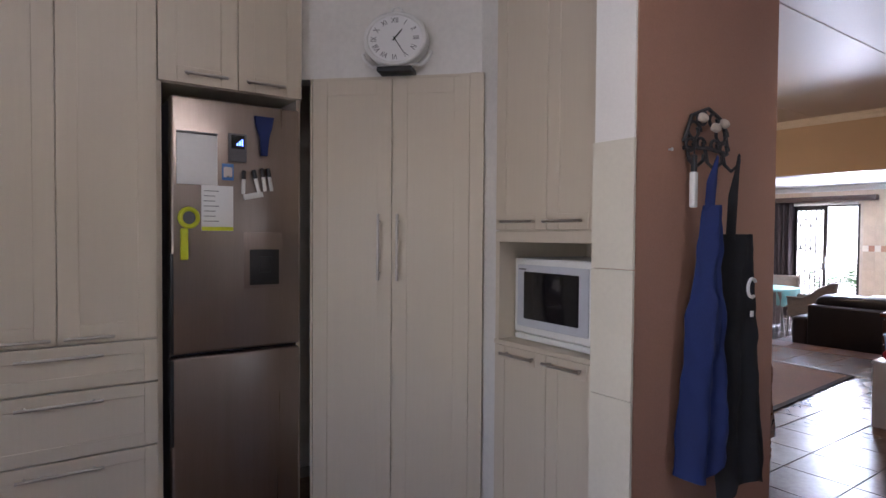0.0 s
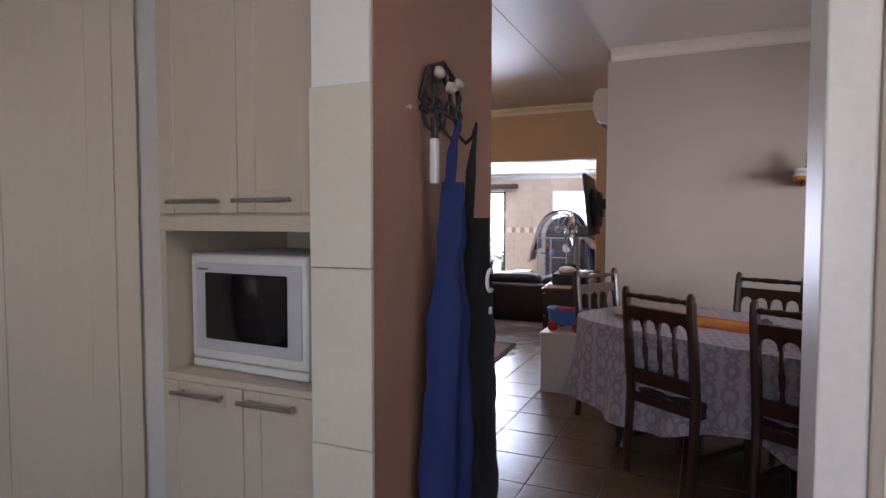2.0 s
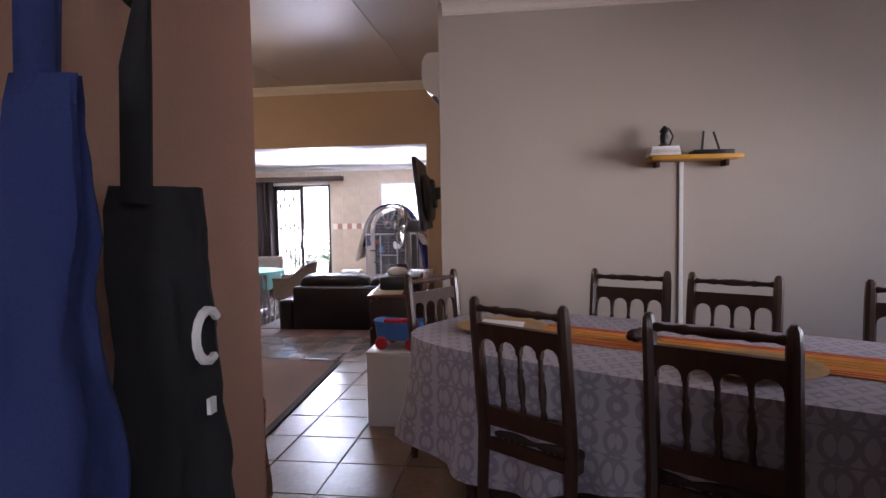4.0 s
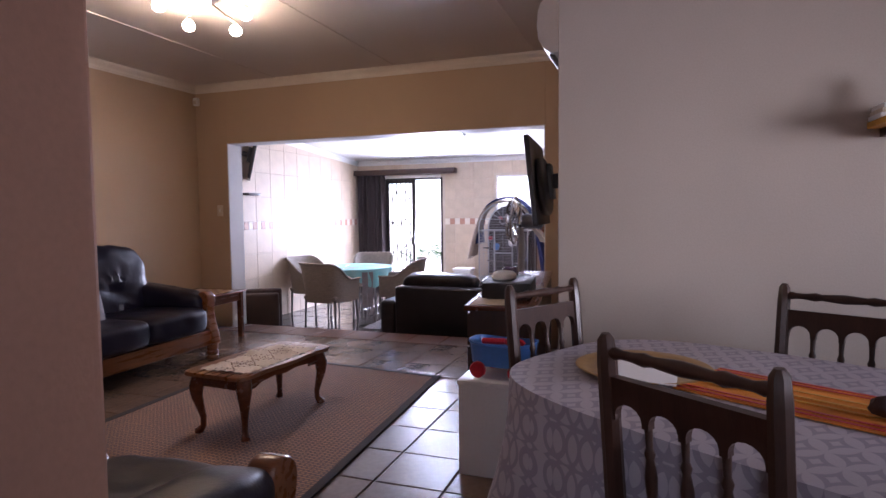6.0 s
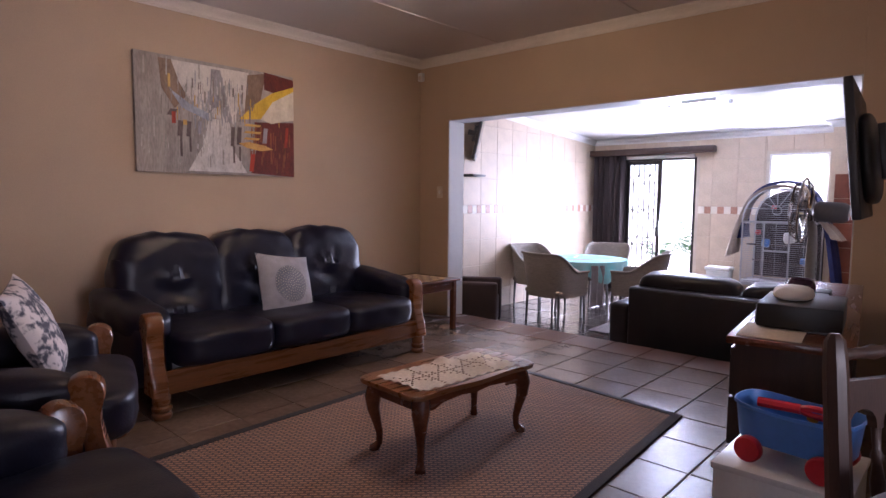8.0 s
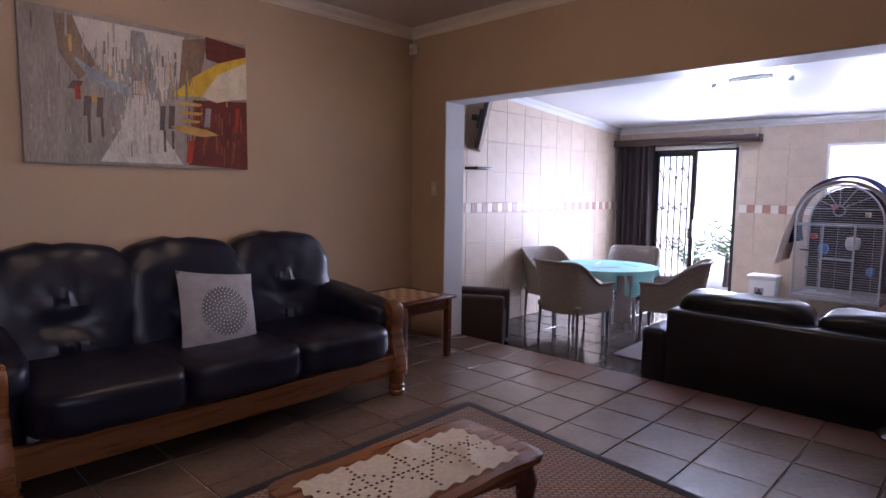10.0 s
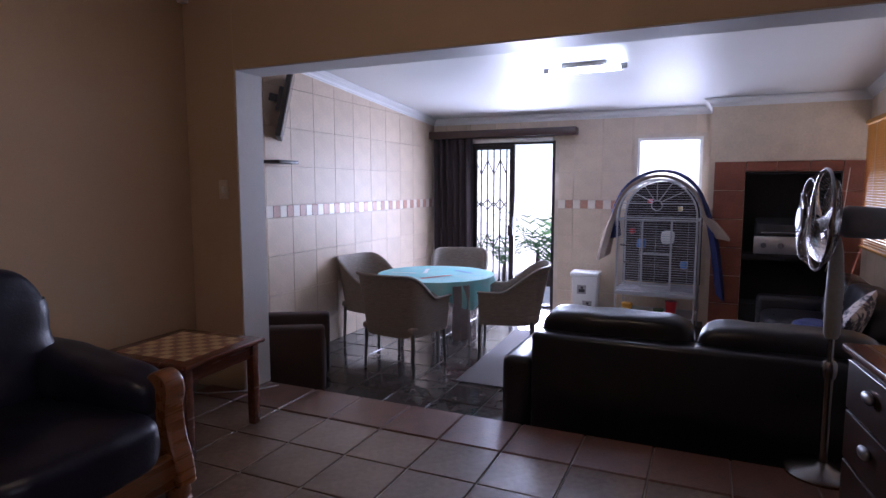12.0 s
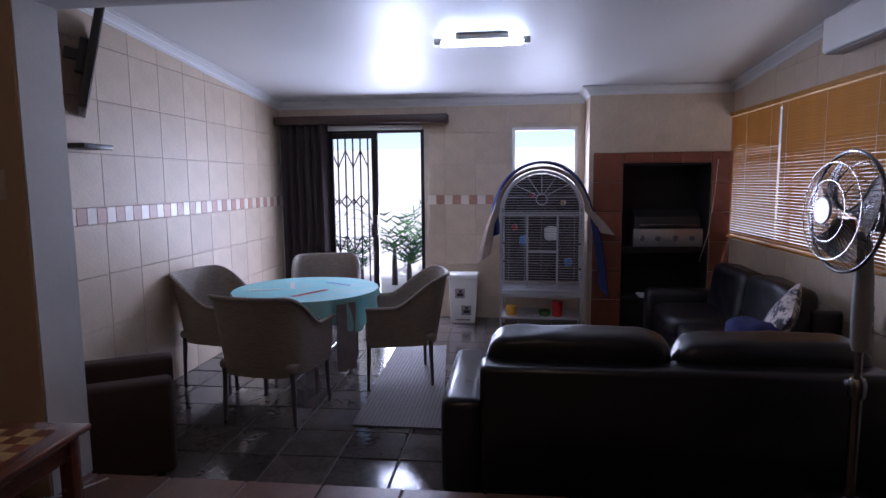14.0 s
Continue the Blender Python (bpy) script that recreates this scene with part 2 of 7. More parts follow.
def sweep(bm, points, radius, sides=8, closed=False, flat=1.0):
    """A tube along points; radius is one number or one for each point; flat squashes it along its second axis."""
    pts = [Vector(p) for p in points]
    n = len(pts)
    rad = radius if isinstance(radius, (list, tuple)) else [radius] * n
    up, rings = None, []
    for i, p in enumerate(pts):
        a = pts[(i - 1) % n] if closed or i else p
        b = pts[(i + 1) % n] if closed or i < n - 1 else p
        way = (b - a).normalized()
        if up is None:
            up = way.orthogonal().normalized() if abs(way.z) > 0.9 else Vector((0, 0, 1))
        up = (up - way * up.dot(way)).normalized()
        side = way.cross(up)
        rings.append([bm.verts.new(p + rad[i] * (math.cos(2 * math.pi * k / sides) * side + flat * math.sin(2 * math.pi * k / sides) * up)) for k in range(sides)])
    pairs = list(zip(rings, rings[1:])) + ([(rings[-1], rings[0])] if closed else [])
    for a, b in pairs:
        for k in range(sides):
            bm.faces.new((a[k], a[(k + 1) % sides], b[(k + 1) % sides], b[k]))
    if not closed:
        bm.faces.new(rings[0][::-1])
        bm.faces.new(rings[-1])


def prism(bm, outline, z0, z1, m=None, bevel=0.0):
    """An outline of (x, y) drawn up from z0 to z1."""
    lo = [bm.verts.new((x, y, z0)) for x, y in outline]
    hi = [bm.verts.new((x, y, z1)) for x, y in outline]
    n = len(outline)
    bm.faces.new(lo[::-1])
    top = bm.faces.new(hi)
    for k in range(n):
        bm.faces.new((lo[k], lo[(k + 1) % n], hi[(k + 1) % n], hi[k]))
    vs = lo + hi
    if bevel:
        done = bmesh.ops.bevel(bm, geom=list(top.edges), offset=bevel, segments=2, affect="EDGES", profile=0.5)
        vs = list({v for v in vs if v.is_valid} | {v for f in done["faces"] for v in f.verts})
    if m is not None:
        bmesh.ops.transform(bm, matrix=m, verts=vs)


def pillow(bm, sx, sy, sz, power=4.0, cuts=9, m=None, wrinkle=0.0, freq=7.0, dent=None):
    """A padded block: a superellipsoid of the given full sizes, with folds."""
    made = bmesh.ops.create_grid(bm, x_segments=1, y_segments=1, size=1)
    bmesh.ops.delete(bm, geom=made["verts"], context="VERTS")
    before = set(bm.verts)
    bmesh.ops.create_cube(bm, size=2.0)
    es = [e for e in bm.edges if e.verts[0] not in before]
    bmesh.ops.subdivide_edges(bm, edges=es, cuts=cuts, use_grid_fill=True)
    vs = [v for v in bm.verts if v not in before]
    for v in vs:
        p = v.co
        r = (abs(p.x) ** power + abs(p.y) ** power + abs(p.z) ** power) ** (1 / power)
        q = Vector((p.x / r * sx / 2, p.y / r * sy / 2, p.z / r * sz / 2))
        if wrinkle:
            k = noise.noise(Vector((q.x * freq, q.y * freq * 0.7, q.z * freq)) + Vector((sx * 9, sy * 5, 3)))
            q += q.normalized() * wrinkle * k
        if dent:
            q = dent(q)
        v.co = q
    if m is not None:
        bmesh.ops.transform(bm, matrix=m, verts=vs)


def sheet(nx, ny, fn, thick=0.004):
    """A cloth: fn(u, v) gives the place for u, v from 0 to 1; thickened."""
    bm = bmesh.new()
    rows = [[bm.verts.new(fn(i / nx, j / ny)) for i in range(nx + 1)] for j in range(ny + 1)]
    for j in range(ny):
        for i in range(nx):
            bm.faces.new((rows[j][i], rows[j][i + 1], rows[j + 1][i + 1], rows[j + 1][i]))
    if thick:
        bmesh.ops.recalc_face_normals(bm, faces=bm.faces[:])
        bmesh.ops.solidify(bm, geom=bm.faces[:], thickness=thick)
    return bm


def mesh_of(name, bm, mat, smooth=True):
    bmesh.ops.recalc_face_normals(bm, faces=bm.faces[:])
    me = bpy.data.meshes.new(name)
    bm.to_mesh(me)
    bm.free()
    me.materials.append(mat)
    if smooth:
        me.polygons.foreach_set("use_smooth", [True] * len(me.polygons))
        me.set_sharp_from_angle(angle=radians(38))
    return me


def part(name, bm, mat, parent=None, label="", m=None, smooth=True):
    ob = new(name, mesh_of(name, bm, mat, smooth))
    if parent is not None:
        ob.parent = parent
    if m is not None:
        ob.matrix_basis = m
    return tagged(ob, label=label)


def again(ob, m, parent=None):
    """Another object on the same mesh."""
    o = new(ob.name.split(".")[0], ob.data)
    o.parent = parent if parent is not None else ob.parent
    o.matrix_basis = m
    if "label" in ob:
        o["label"] = ob["label"]
    return o


def thing(name, label, category, m=None, group="", kind=""):
    ob = new(name)
    if m is not None:
        ob.matrix_basis = m
    return tagged(ob, label, category, group, kind)


def setting(name, bm, mat, label, category, smooth=False):
    return tagged(part(name, bm, mat, smooth=smooth), label, category, kind="structure")



# ---- the large structure ----
LOW = -0.23        # the floor of the garden room lies a step lower
TOP = 2.765         # ceiling of living room and kitchen
DTOP = 2.62        # ceiling of the dining corner


def ceil_low(x):
    """The garden room's ceiling falls towards the garden."""
    return 2.275 + 0.075 * (12.3 - x)


# kitchen and dining walls
setting("wall_kitchen_north", boxes((-2.4, 2.2, 3.28, 3.45, 0, TOP)), WHITE, "white painted kitchen wall behind the units", "wall")
setting("wall_kitchen_west", boxes((-2.4, -2.25, -2.2, -0.1, 0, TOP), (-2.4, -2.25, 1.1, 3.28, 0, TOP), (-2.4, -2.25, -0.1, 1.1, 0, 0.85), (-2.4, -2.25, -0.1, 1.1, 1.95, TOP)), WHITE, "white painted kitchen wall with a window", "wall")
setting("wall_kitchen_south", boxes((-2.4, 1.56, -2.35, -2.2, 0, TOP)), WHITE, "white painted kitchen wall", "wall")
east = setting("wall_kitchen_east", boxes((1.425, 1.545, -2.2, 0.30, 0, TOP)), GREY, "plastered wall between kitchen and dining corner", "wall")
setting("wall_kitchen_lintel", boxes((1.425, 1.545, 0.30, 1.22, 2.40, TOP)), WHITE, "white painted lintel over the kitchen doorway", "wall")
bm = bmesh.new()
prism(bm, [(1.488, 1.178), (2.60, 1.303), (2.60, 1.40), (1.488, 1.335)], 0, TOP)
setting("wall_passage", bm, PINK, "pinkish brown painted wall beside the kitchen doorway", "wall")
setting("wall_pilaster_top", boxes((1.478, 1.4885, 1.181, 1.331, 1.642, TOP), bevel=0.002), WHITE, "white painted end of the wall above the tiles", "wall")
setting("wall_kitchen_strip", boxes((1.662, 1.80, 1.967, 2.17, 0, TOP)), GLOSS, "glossy white wall strip beside the pantry", "wall")
setting("wall_living_west", boxes((2.30, 2.612, 1.303, 5.78, 0, TOP), bevel=0.006), PINK, "brown painted wall at the back of the living room", "wall")
setting("wall_living_north", boxes((2.30, 8.0, 5.78, 5.95, 0, TOP)), TAN, "tan painted living room wall behind the sofa", "wall")
setting("wall_dining_east", boxes((5.03, 5.18, -2.6, 1.225, 0, TOP), bevel=0.004), GREY, "greyish painted wall behind the dining table", "wall")
setting("wall_living_south", boxes((5.18, 8.0, 1.05, 1.21, 0, TOP)), TAN, "tan painted living room wall behind the television", "wall")
setting("wall_dining_south", boxes((1.425, 2.85, -2.75, -2.6, 0, TOP), (4.05, 5.18, -2.75, -2.6, 0, TOP), (2.85, 4.05, -2.75, -2.6, 0, 0.95), (2.85, 4.05, -2.75, -2.6, 2.05, TOP)), GREY, "greyish painted dining corner wall with a window", "wall")
# the wide opening to the garden room
setting("wall_opening_north", boxes((7.75, 8.0, 5.36, 5.78, LOW, TOP), bevel=0.006), TAN, "tan painted pier beside the wide opening", "wall")
setting("wall_opening_south", boxes((7.75, 8.0, 1.21, 1.75, LOW, TOP), bevel=0.006), TAN, "tan painted pier beside the wide opening", "wall")
setting("wall_opening_lintel", boxes((7.75, 8.0, 1.75, 5.36, 2.104, TOP)), TAN, "tan painted beam over the wide opening", "wall")
setting("trim_opening", boxes((7.756, 7.994, 5.352, 5.36, 0, 2.104), (7.756, 7.994, 1.75, 1.758, 0, 2.104), (7.756, 7.994, 1.758, 5.352, 2.096, 2.104)), JAMB, "pale grey painted reveal of the wide opening", "trim")

# garden room walls
setting("wall_garden_room_north", boxes((8.0, 12.45, 6.092, 6.25, LOW, 2.75)), GROUT, "tiled garden room wall beside the table", "wall")
gn = bpy.data.objects["wall_garden_room_north"]
ge = setting("wall_garden_room_east", boxes((12.312, 12.45, 5.55, 6.092, LOW, 2.40), (12.312, 12.45, 4.38, 5.55, 1.95, 2.40), (12.312, 12.45, 3.38, 4.38, LOW, 2.40), (12.312, 12.45, 2.66, 3.38, LOW, 0.95), (12.312, 12.45, 2.66, 3.38, 1.94, 2.40), (12.312, 12.45, 1.0, 2.66, LOW, 2.40)), GROUT, "tiled garden room wall with sliding door and window", "wall")
gs = setting("wall_garden_room_south", boxes((12.18, 12.45, 1.0, 1.138, LOW, 2.75), (8.0, 9.3, 1.0, 1.138, LOW, 2.75), (9.3, 12.18, 1.0, 1.138, LOW, 0.78), (9.3, 12.18, 1.0, 1.138, 2.0, 2.75)), GROUT, "tiled garden room wall with a blinded window", "wall")
setting("wall_garden_room_west", boxes((7.86, 8.0, 5.95, 6.25, LOW, 2.75), (7.86, 8.0, 1.0, 1.05, LOW, 2.75)), BTILE, "garden room wall beside the opening", "wall")

# ceilings
setting("ceiling_kitchen", boxes((-2.4, 2.46, -2.35, 3.45, TOP, TOP + 0.1)), WHITE, "white kitchen ceiling", "ceiling")
setting("ceiling_living", boxes((2.46, 8.0, 1.21, 5.95, TOP, TOP + 0.1), (2.46, 5.03, 1.20, 1.21, DTOP, TOP + 0.1)), CEIL, "pale board ceiling with cover strips", "ceiling")
setting("ceiling_dining", boxes((1.425, 5.18, -2.75, 1.20, DTOP, DTOP + 0.1)), CEIL, "pale dining corner ceiling", "ceiling")
bm = bmesh.new()
v = [bm.verts.new((x, y, ceil_low(x) + dz)) for dz in (0, 0.1) for x, y in ((7.99, 1.0), (12.45, 1.0), (12.45, 6.25), (7.99, 6.25))]
for q in ((3, 2, 1, 0), (4, 5, 6, 7), (0, 1, 5, 4), (1, 2, 6, 5), (2, 3, 7, 6), (3, 0, 4, 7)):
    bm.faces.new([v[k] for k in q])
setting("ceiling_garden_room", bm, CEIL2, "white sloping garden room ceiling", "ceiling")


def cornice(name, path, mat=CORNICE, size=0.08):
    """A stepped cove along a path of ceiling corners; inside lies to the left of the path."""
    bm = bmesh.new()
    prof = [(0, 0), (0, -1), (0.14, -1), (0.14, -0.86), (0.24, -0.8), (0.3, -0.6), (0.5, -0.42), (0.66, -0.34), (0.7, -0.26), (0.86, -0.22), (0.86, -0.12), (1, -0.12), (1, 0)]
    pts = [Vector(p) for p in path]
    rings = []
    for i, p in enumerate(pts):
        outs = []
        for a, b in ((pts[max(i - 1, 0)], pts[max(i, 1)]), (pts[min(i, len(pts) - 2)], pts[min(i + 1, len(pts) - 1)])):
            d = (b - a)
            d.z = 0
            d.normalize()
            outs.append(Vector((-d.y, d.x, 0)))
        mid = (outs[0] + outs[1])
        mid = mid / (mid.dot(outs[0]) or 1)
        rings.append([bm.verts.new(p + mid * (u * size) + Vector((0, 0, w * size - 0.001))) for u, w in prof])
    n = len(prof)
    for a, b in zip(rings, rings[1:]):
        for k in range(n):
            bm.faces.new((a[k], a[(k + 1) % n], b[(k + 1) % n], b[k]))
    bm.faces.new(rings[0][::-1])
    bm.faces.new(rings[-1])
    return setting(name, bm, mat, "moulded plaster cornice along the ceiling", "cornice")


cornice("trim_cornice_living", [(5.2, 1.21, TOP), (7.75, 1.21, TOP), (7.75, 5.78, TOP), (2.612, 5.78, TOP), (2.612, 1.4, TOP)])
cornice("trim_cornice_dining", [(1.56, -2.6, DTOP), (5.03, -2.6, DTOP), (5.03, 1.195, DTOP)])
cornice("trim_cornice_garden_room", [(8.0, 1.138, ceil_low(8.0)), (11.93, 1.138, ceil_low(11.93)), (11.93, 2.58, ceil_low(11.93)), (12.31, 2.58, ceil_low(12.31)), (12.31, 6.09, ceil_low(12.31)), (8.0, 6.09, ceil_low(8.0))], CEIL2, 0.085)

# floors: screed below, tiles on it
fl = setting("floor", boxes((-2.4, 7.97, -2.75, 5.9, -0.24, -0.008)), FGROUT, "tiled floor of kitchen, dining corner and living room", "floor")
flow = setting("floor_garden_room", boxes((7.97, 12.5, 1.0, 6.2, LOW - 0.2, LOW - 0.008)), DGROUT, "dark slate tiled floor of the garden room", "floor")

# ---- kitchen ----
def bar_handle(parent, length, m, upright=False):
    bm = bmesh.new()
    h = length / 2
    if upright:
        sweep(bm, [(0, -0.032, -h), (0, -0.032, h)], 0.0065, 10)
        for s in (-1, 1):
            sweep(bm, [(0, 0, s * h * 0.78), (0, -0.032, s * h * 0.78)], 0.005, 8)
    else:
        sweep(bm, [(-h, -0.032, 0), (h, -0.032, 0)], 0.0065, 10)
        for s in (-1, 1):
            sweep(bm, [(s * h * 0.78, 0, 0), (s * h * 0.78, -0.032, 0)], 0.005, 8)
    return part("handle", bm, HANDLE, parent, "brushed nickel bar handle", m)


def shaker(name, parent, x0, x1, z0, z1, y=0.0, stile=0.07):
    """A door or drawer front in the local x-z plane, its face at y, with a shallow sunk panel."""
    g = 0.0015
    x0, x1, z0, z1 = x0 + g, x1 - g, z0 + g, z1 - g
    bm = bmesh.new()
    box(bm, x0, x1, y, y + 0.016, z0, z1)
    t = 0.0035
    for a in ((x0, x0 + stile, z0, z1), (x1 - stile, x1, z0, z1), (x0 + stile, x1 - stile, z0, z0 + stile), (x0 + stile, x1 - stile, z1 - stile, z1)):
        box(bm, a[0], a[1], y - t, y + 0.002, a[2], a[3], bevel=0.0015, seg=1)
    return part(name, bm, CABINET, parent, smooth=False)


FY = 2.67
# tall cupboard with drawers below
tall = thing("tall_cupboard", "cream tall kitchen cupboard with drawers below", "cupboard", pose(0.085, FY, 0))
part("body", boxes((-0.345, 0.345, 0.020, 0.58, 0.08, TOP), (-0.33, 0.33, 0.06, 0.5, 0, 0.08)), CABINET, tall, smooth=False)
for x0, x1, hx in ((-0.345, 0.003, -0.10), (0.003, 0.345, 0.105)):
    d = shaker("door", tall, x0, x1, 0.925, 2.72)
    bar_handle(d, 0.165, pose(hx, 0, 0.948))
for z0, z1 in ((0.752, 0.920), (0.495, 0.747), (0.235, 0.490), (0.085, 0.230)):
    d = shaker("drawer", tall, -0.345, 0.345, z0, z1, stile=0.05)
    if z1 > 0.3:
        bar_handle(d, 0.28, pose(0.01, 0, z1 - 0.042))
tall2 = copy_thing(tall, pose(0.085 - 0.692, FY, 0))

over = thing("wall_cupboard", "cream cupboard above the fridge", "cupboard", pose(0.735, FY, 0))
part("body", boxes((-0.303, 0.303, 0.02, 0.58, 1.958, TOP)), CABINET, over, smooth=False)
for x in (-0.303, 0.285):
    part("side_panel", boxes((x, x + 0.018, 0.02, 0.58, 0, 1.958)), CABINET, over, smooth=False)
for x0, x1, hx in ((-0.303, 0.015, -0.12), (0.015, 0.303, 0.13)):
    d = shaker("door", over, x0, x1, 1.958, 2.72)
    bar_handle(d, 0.17, pose(hx, 0, 1.998))

fridge = thing("fridge", "tall brushed steel fridge freezer with magnets and notes", "fridge", pose(0.747, FY, 0.02))
part("cabinet", boxes((-0.268, 0.268, 0.045, 0.56, -0.02, 1.875), bevel=0.006), GREYPL, fridge)
up = part("upper_door", boxes((-0.27, 0.275, -0.02, 0.04, 0.825, 1.885), bevel=0.012, seg=3), STEEL, fridge)
part("lower_door", boxes((-0.27, 0.275, -0.02, 0.04, 0.02, 0.812), bevel=0.012, seg=3), STEEL, fridge)
part("side_grip", boxes((-0.276, -0.262, -0.024, 0.03, 0.83, 1.24), (-0.276, -0.262, -0.024, 0.03, 0.45, 0.805), bevel=0.003), BLACKPL, fridge)
part("water_dispenser", boxes((0.02, 0.19, -0.024, -0.018, 1.085, 1.33), bevel=0.002), STEEL, up, "steel panel of the water dispenser")
disp = part("dispenser_recess", boxes((0.045, 0.175, -0.027, -0.022, 1.10, 1.255), bevel=0.002), BLACKPL, up, "black dispenser recess")
part("paddle", boxes((0.085, 0.135, -0.034, -0.026, 1.155, 1.225), bevel=0.003), BLACKPL, up)


def magnet(name, label, spec, mat, category="magnet"):
    """A flat thing held on the fridge door: x0, x1, z0, z1 in the world, and its depth."""
    x0, x1, z0, z1, d = spec
    t = thing(name, label, category, pose(0.012, 0, 0.02))
    part("plate", boxes((x0, x1, FY - 0.0225 - d, FY - 0.0225, z0, z1), bevel=min(0.002, d / 3)), mat, t)
    return t


wb = magnet("whiteboard", "small white magnetic board on the fridge door", (0.485, 0.645, 1.525, 1.735, 0.006), PAPER, "whiteboard")
part("top_rail", boxes((0.485, 0.645, FY - 0.034, FY - 0.0225, 1.732, 1.742), bevel=0.002), GREYPL, wb)
th = magnet("thermometer", "grey magnetic thermometer with a blue lit display", (0.69, 0.765, 1.63, 1.75, 0.012), GREYPL, "thermometer")
part("display", boxes((0.70, 0.755, FY - 0.0365, FY - 0.0345, 1.685, 1.742)), SCREEN, th)
for i, h in enumerate((0.012, 0.02, 0.028)):
    part("digit", boxes((0.722 + 0.010 * i, 0.728 + 0.010 * i, FY - 0.038, FY - 0.0365, 1.698, 1.698 + h)), LED, th, "blue lit bar", smooth=False)
brush = thing("bottle_opener", "dark blue magnetic scraper on the fridge door", "kitchen tool", pose(0.012, 0, 0.02))
bm = bmesh.new()
prism(bm, [(-0.042, 0.08), (0.042, 0.08), (0.034, 0.03), (0.018, -0.01), (0.014, -0.09), (-0.014, -0.09), (-0.018, -0.01), (-0.034, 0.03)], 0, 0.014, pose(0.842, FY - 0.0225, 1.755, 90, 0, 0), bevel=0.003)
part("blade", bm, BLUEAP, brush)
pad = magnet("shopping_list", "white shopping list pad with a green foot", (0.58, 0.71, 1.335, 1.525, 0.004), PAPER, "notepad")
part("green_strip", boxes((0.581, 0.709, FY - 0.0285, FY - 0.0265, 1.336, 1.352)), YELLOWPL, pad)
for i in range(7):
    part("printed_line", boxes((0.59, 0.59 + (0.045 if i % 3 else 0.06), FY - 0.0275, FY - 0.0265, 1.50 - 0.021 * i, 1.503 - 0.021 * i)), GREYPL, pad, smooth=False)
tag = magnet("photo_magnet", "small blue picture magnet", (0.664, 0.712, 1.55, 1.62, 0.003), BLUEPL)
part("picture", boxes((0.670, 0.706, FY - 0.0265, FY - 0.0255, 1.562, 1.606)), PATTERN, tag)
cut = thing("pizza_cutter", "lime yellow kitchen cutter hanging on the fridge", "kitchen tool", pose(0.012, 0, 0.02))
bm = bmesh.new()
sweep(bm, [(0.53 + 0.034 * math.cos(k * math.pi / 10), FY - 0.034, 1.388 + 0.036 * math.sin(k * math.pi / 10)) for k in range(20)], 0.010, 8, closed=True)
part("ring", bm, YELLOWPL, cut)
bm = bmesh.new()
lathe(bm, [(0.026, 0), (0.026, 0.012)], 20, pose(0.53, FY - 0.024, 1.388, 90, 0, 0))
part("wheel", bm, GREYPL, cut)
part("grip", boxes((0.497, 0.527, FY - 0.042, FY - 0.0225, 1.215, 1.345), bevel=0.006), YELLOWPL, cut)
for x, z, a in ((0.752, 1.545, 2), (0.806, 1.552, -14), (0.838, 1.560, -8), (0.866, 1.562, -10)):
    mk = thing("marker_pen", "white marker pen with a black cap on the fridge", "marker", pose(x + 0.012, FY - 0.032, z + 0.02, 0, a, 0), group="marker pens on the fridge")
    bm = bmesh.new()
    lathe(bm, [(0.0075, -0.05), (0.0085, -0.045), (0.0085, 0.012)], 10)
    part("barrel", bm, WHITEPL, mk)
    bm = bmesh.new()
    lathe(bm, [(0.0092, 0.012), (0.0092, 0.045), (0.007, 0.05)], 10)
    part("cap", bm, BLACKPL, mk)
er = magnet("eraser", "small white board eraser lying askew", (0.0, 0.085, 0.0, 0.024, 0.014), WHITEPL, "eraser")
er.matrix_basis = Matrix.Translation((0.767, 0, 1.488)) @ pose(0, 0, 0, 0, -12, 0)

# corner pantry, set at 45 degrees
CM = pose(1.365, 2.385, 0, 0, 0, -45)
pan = thing("corner_pantry", "cream corner pantry cupboard with two tall doors", "cupboard", CM)
part("body", boxes((-0.398, 0.40, 0.018, 0.06, 0.0, 2.065), (-0.36, 0.38, 0.06, 0.5, 0.0, 2.04)), CABINET, pan, smooth=False)
part("frame_post", boxes((0.343, 0.405, -0.012, 0.018, 0.0, 2.06), (-0.402, -0.390, -0.006, 0.018, 0.0, 2.06), bevel=0.003), CABINET, pan, smooth=False)
for x0, x1, hx in ((-0.39, -0.012, -0.068), (-0.012, 0.343, 0.020)):
    d = shaker("door", pan, x0, x1, 0.02, 2.05)
    bar_handle(d, 0.30, pose(hx, 0, 1.287), True)
setting("wall_kitchen_corner", boxes((-0.50, 0.44, 0.03, 0.14, 2.067, TOP)), GLOSS, "white painted wall over the corner pantry", "wall").matrix_basis = CM

# station clock on the pantry
ck = thing("station_clock", "white double-sided station clock with roman numerals on the pantry", "clock", CM @ pose(0.012, -0.02, 2.072) @ Matrix.Diagonal((1.28, 1.1, 1.06, 1)))
bm = bmesh.new()
lathe(bm, [(0.108, -0.03), (0.112, -0.026), (0.112, 0.026), (0.108, 0.03)], 40, pose(0, 0, 0.130, 90, 0, 0))
part("case", bm, WHITEPL, ck)
bm = bmesh.new()
sweep(bm, [(0.104 * math.cos(k * math.pi / 20), -0.031, 0.130 + 0.104 * math.sin(k * math.pi / 20)) for k in range(40)], 0.009, 8, closed=True)
part("rim", bm, WHITEPL, ck)
bm = bmesh.new()
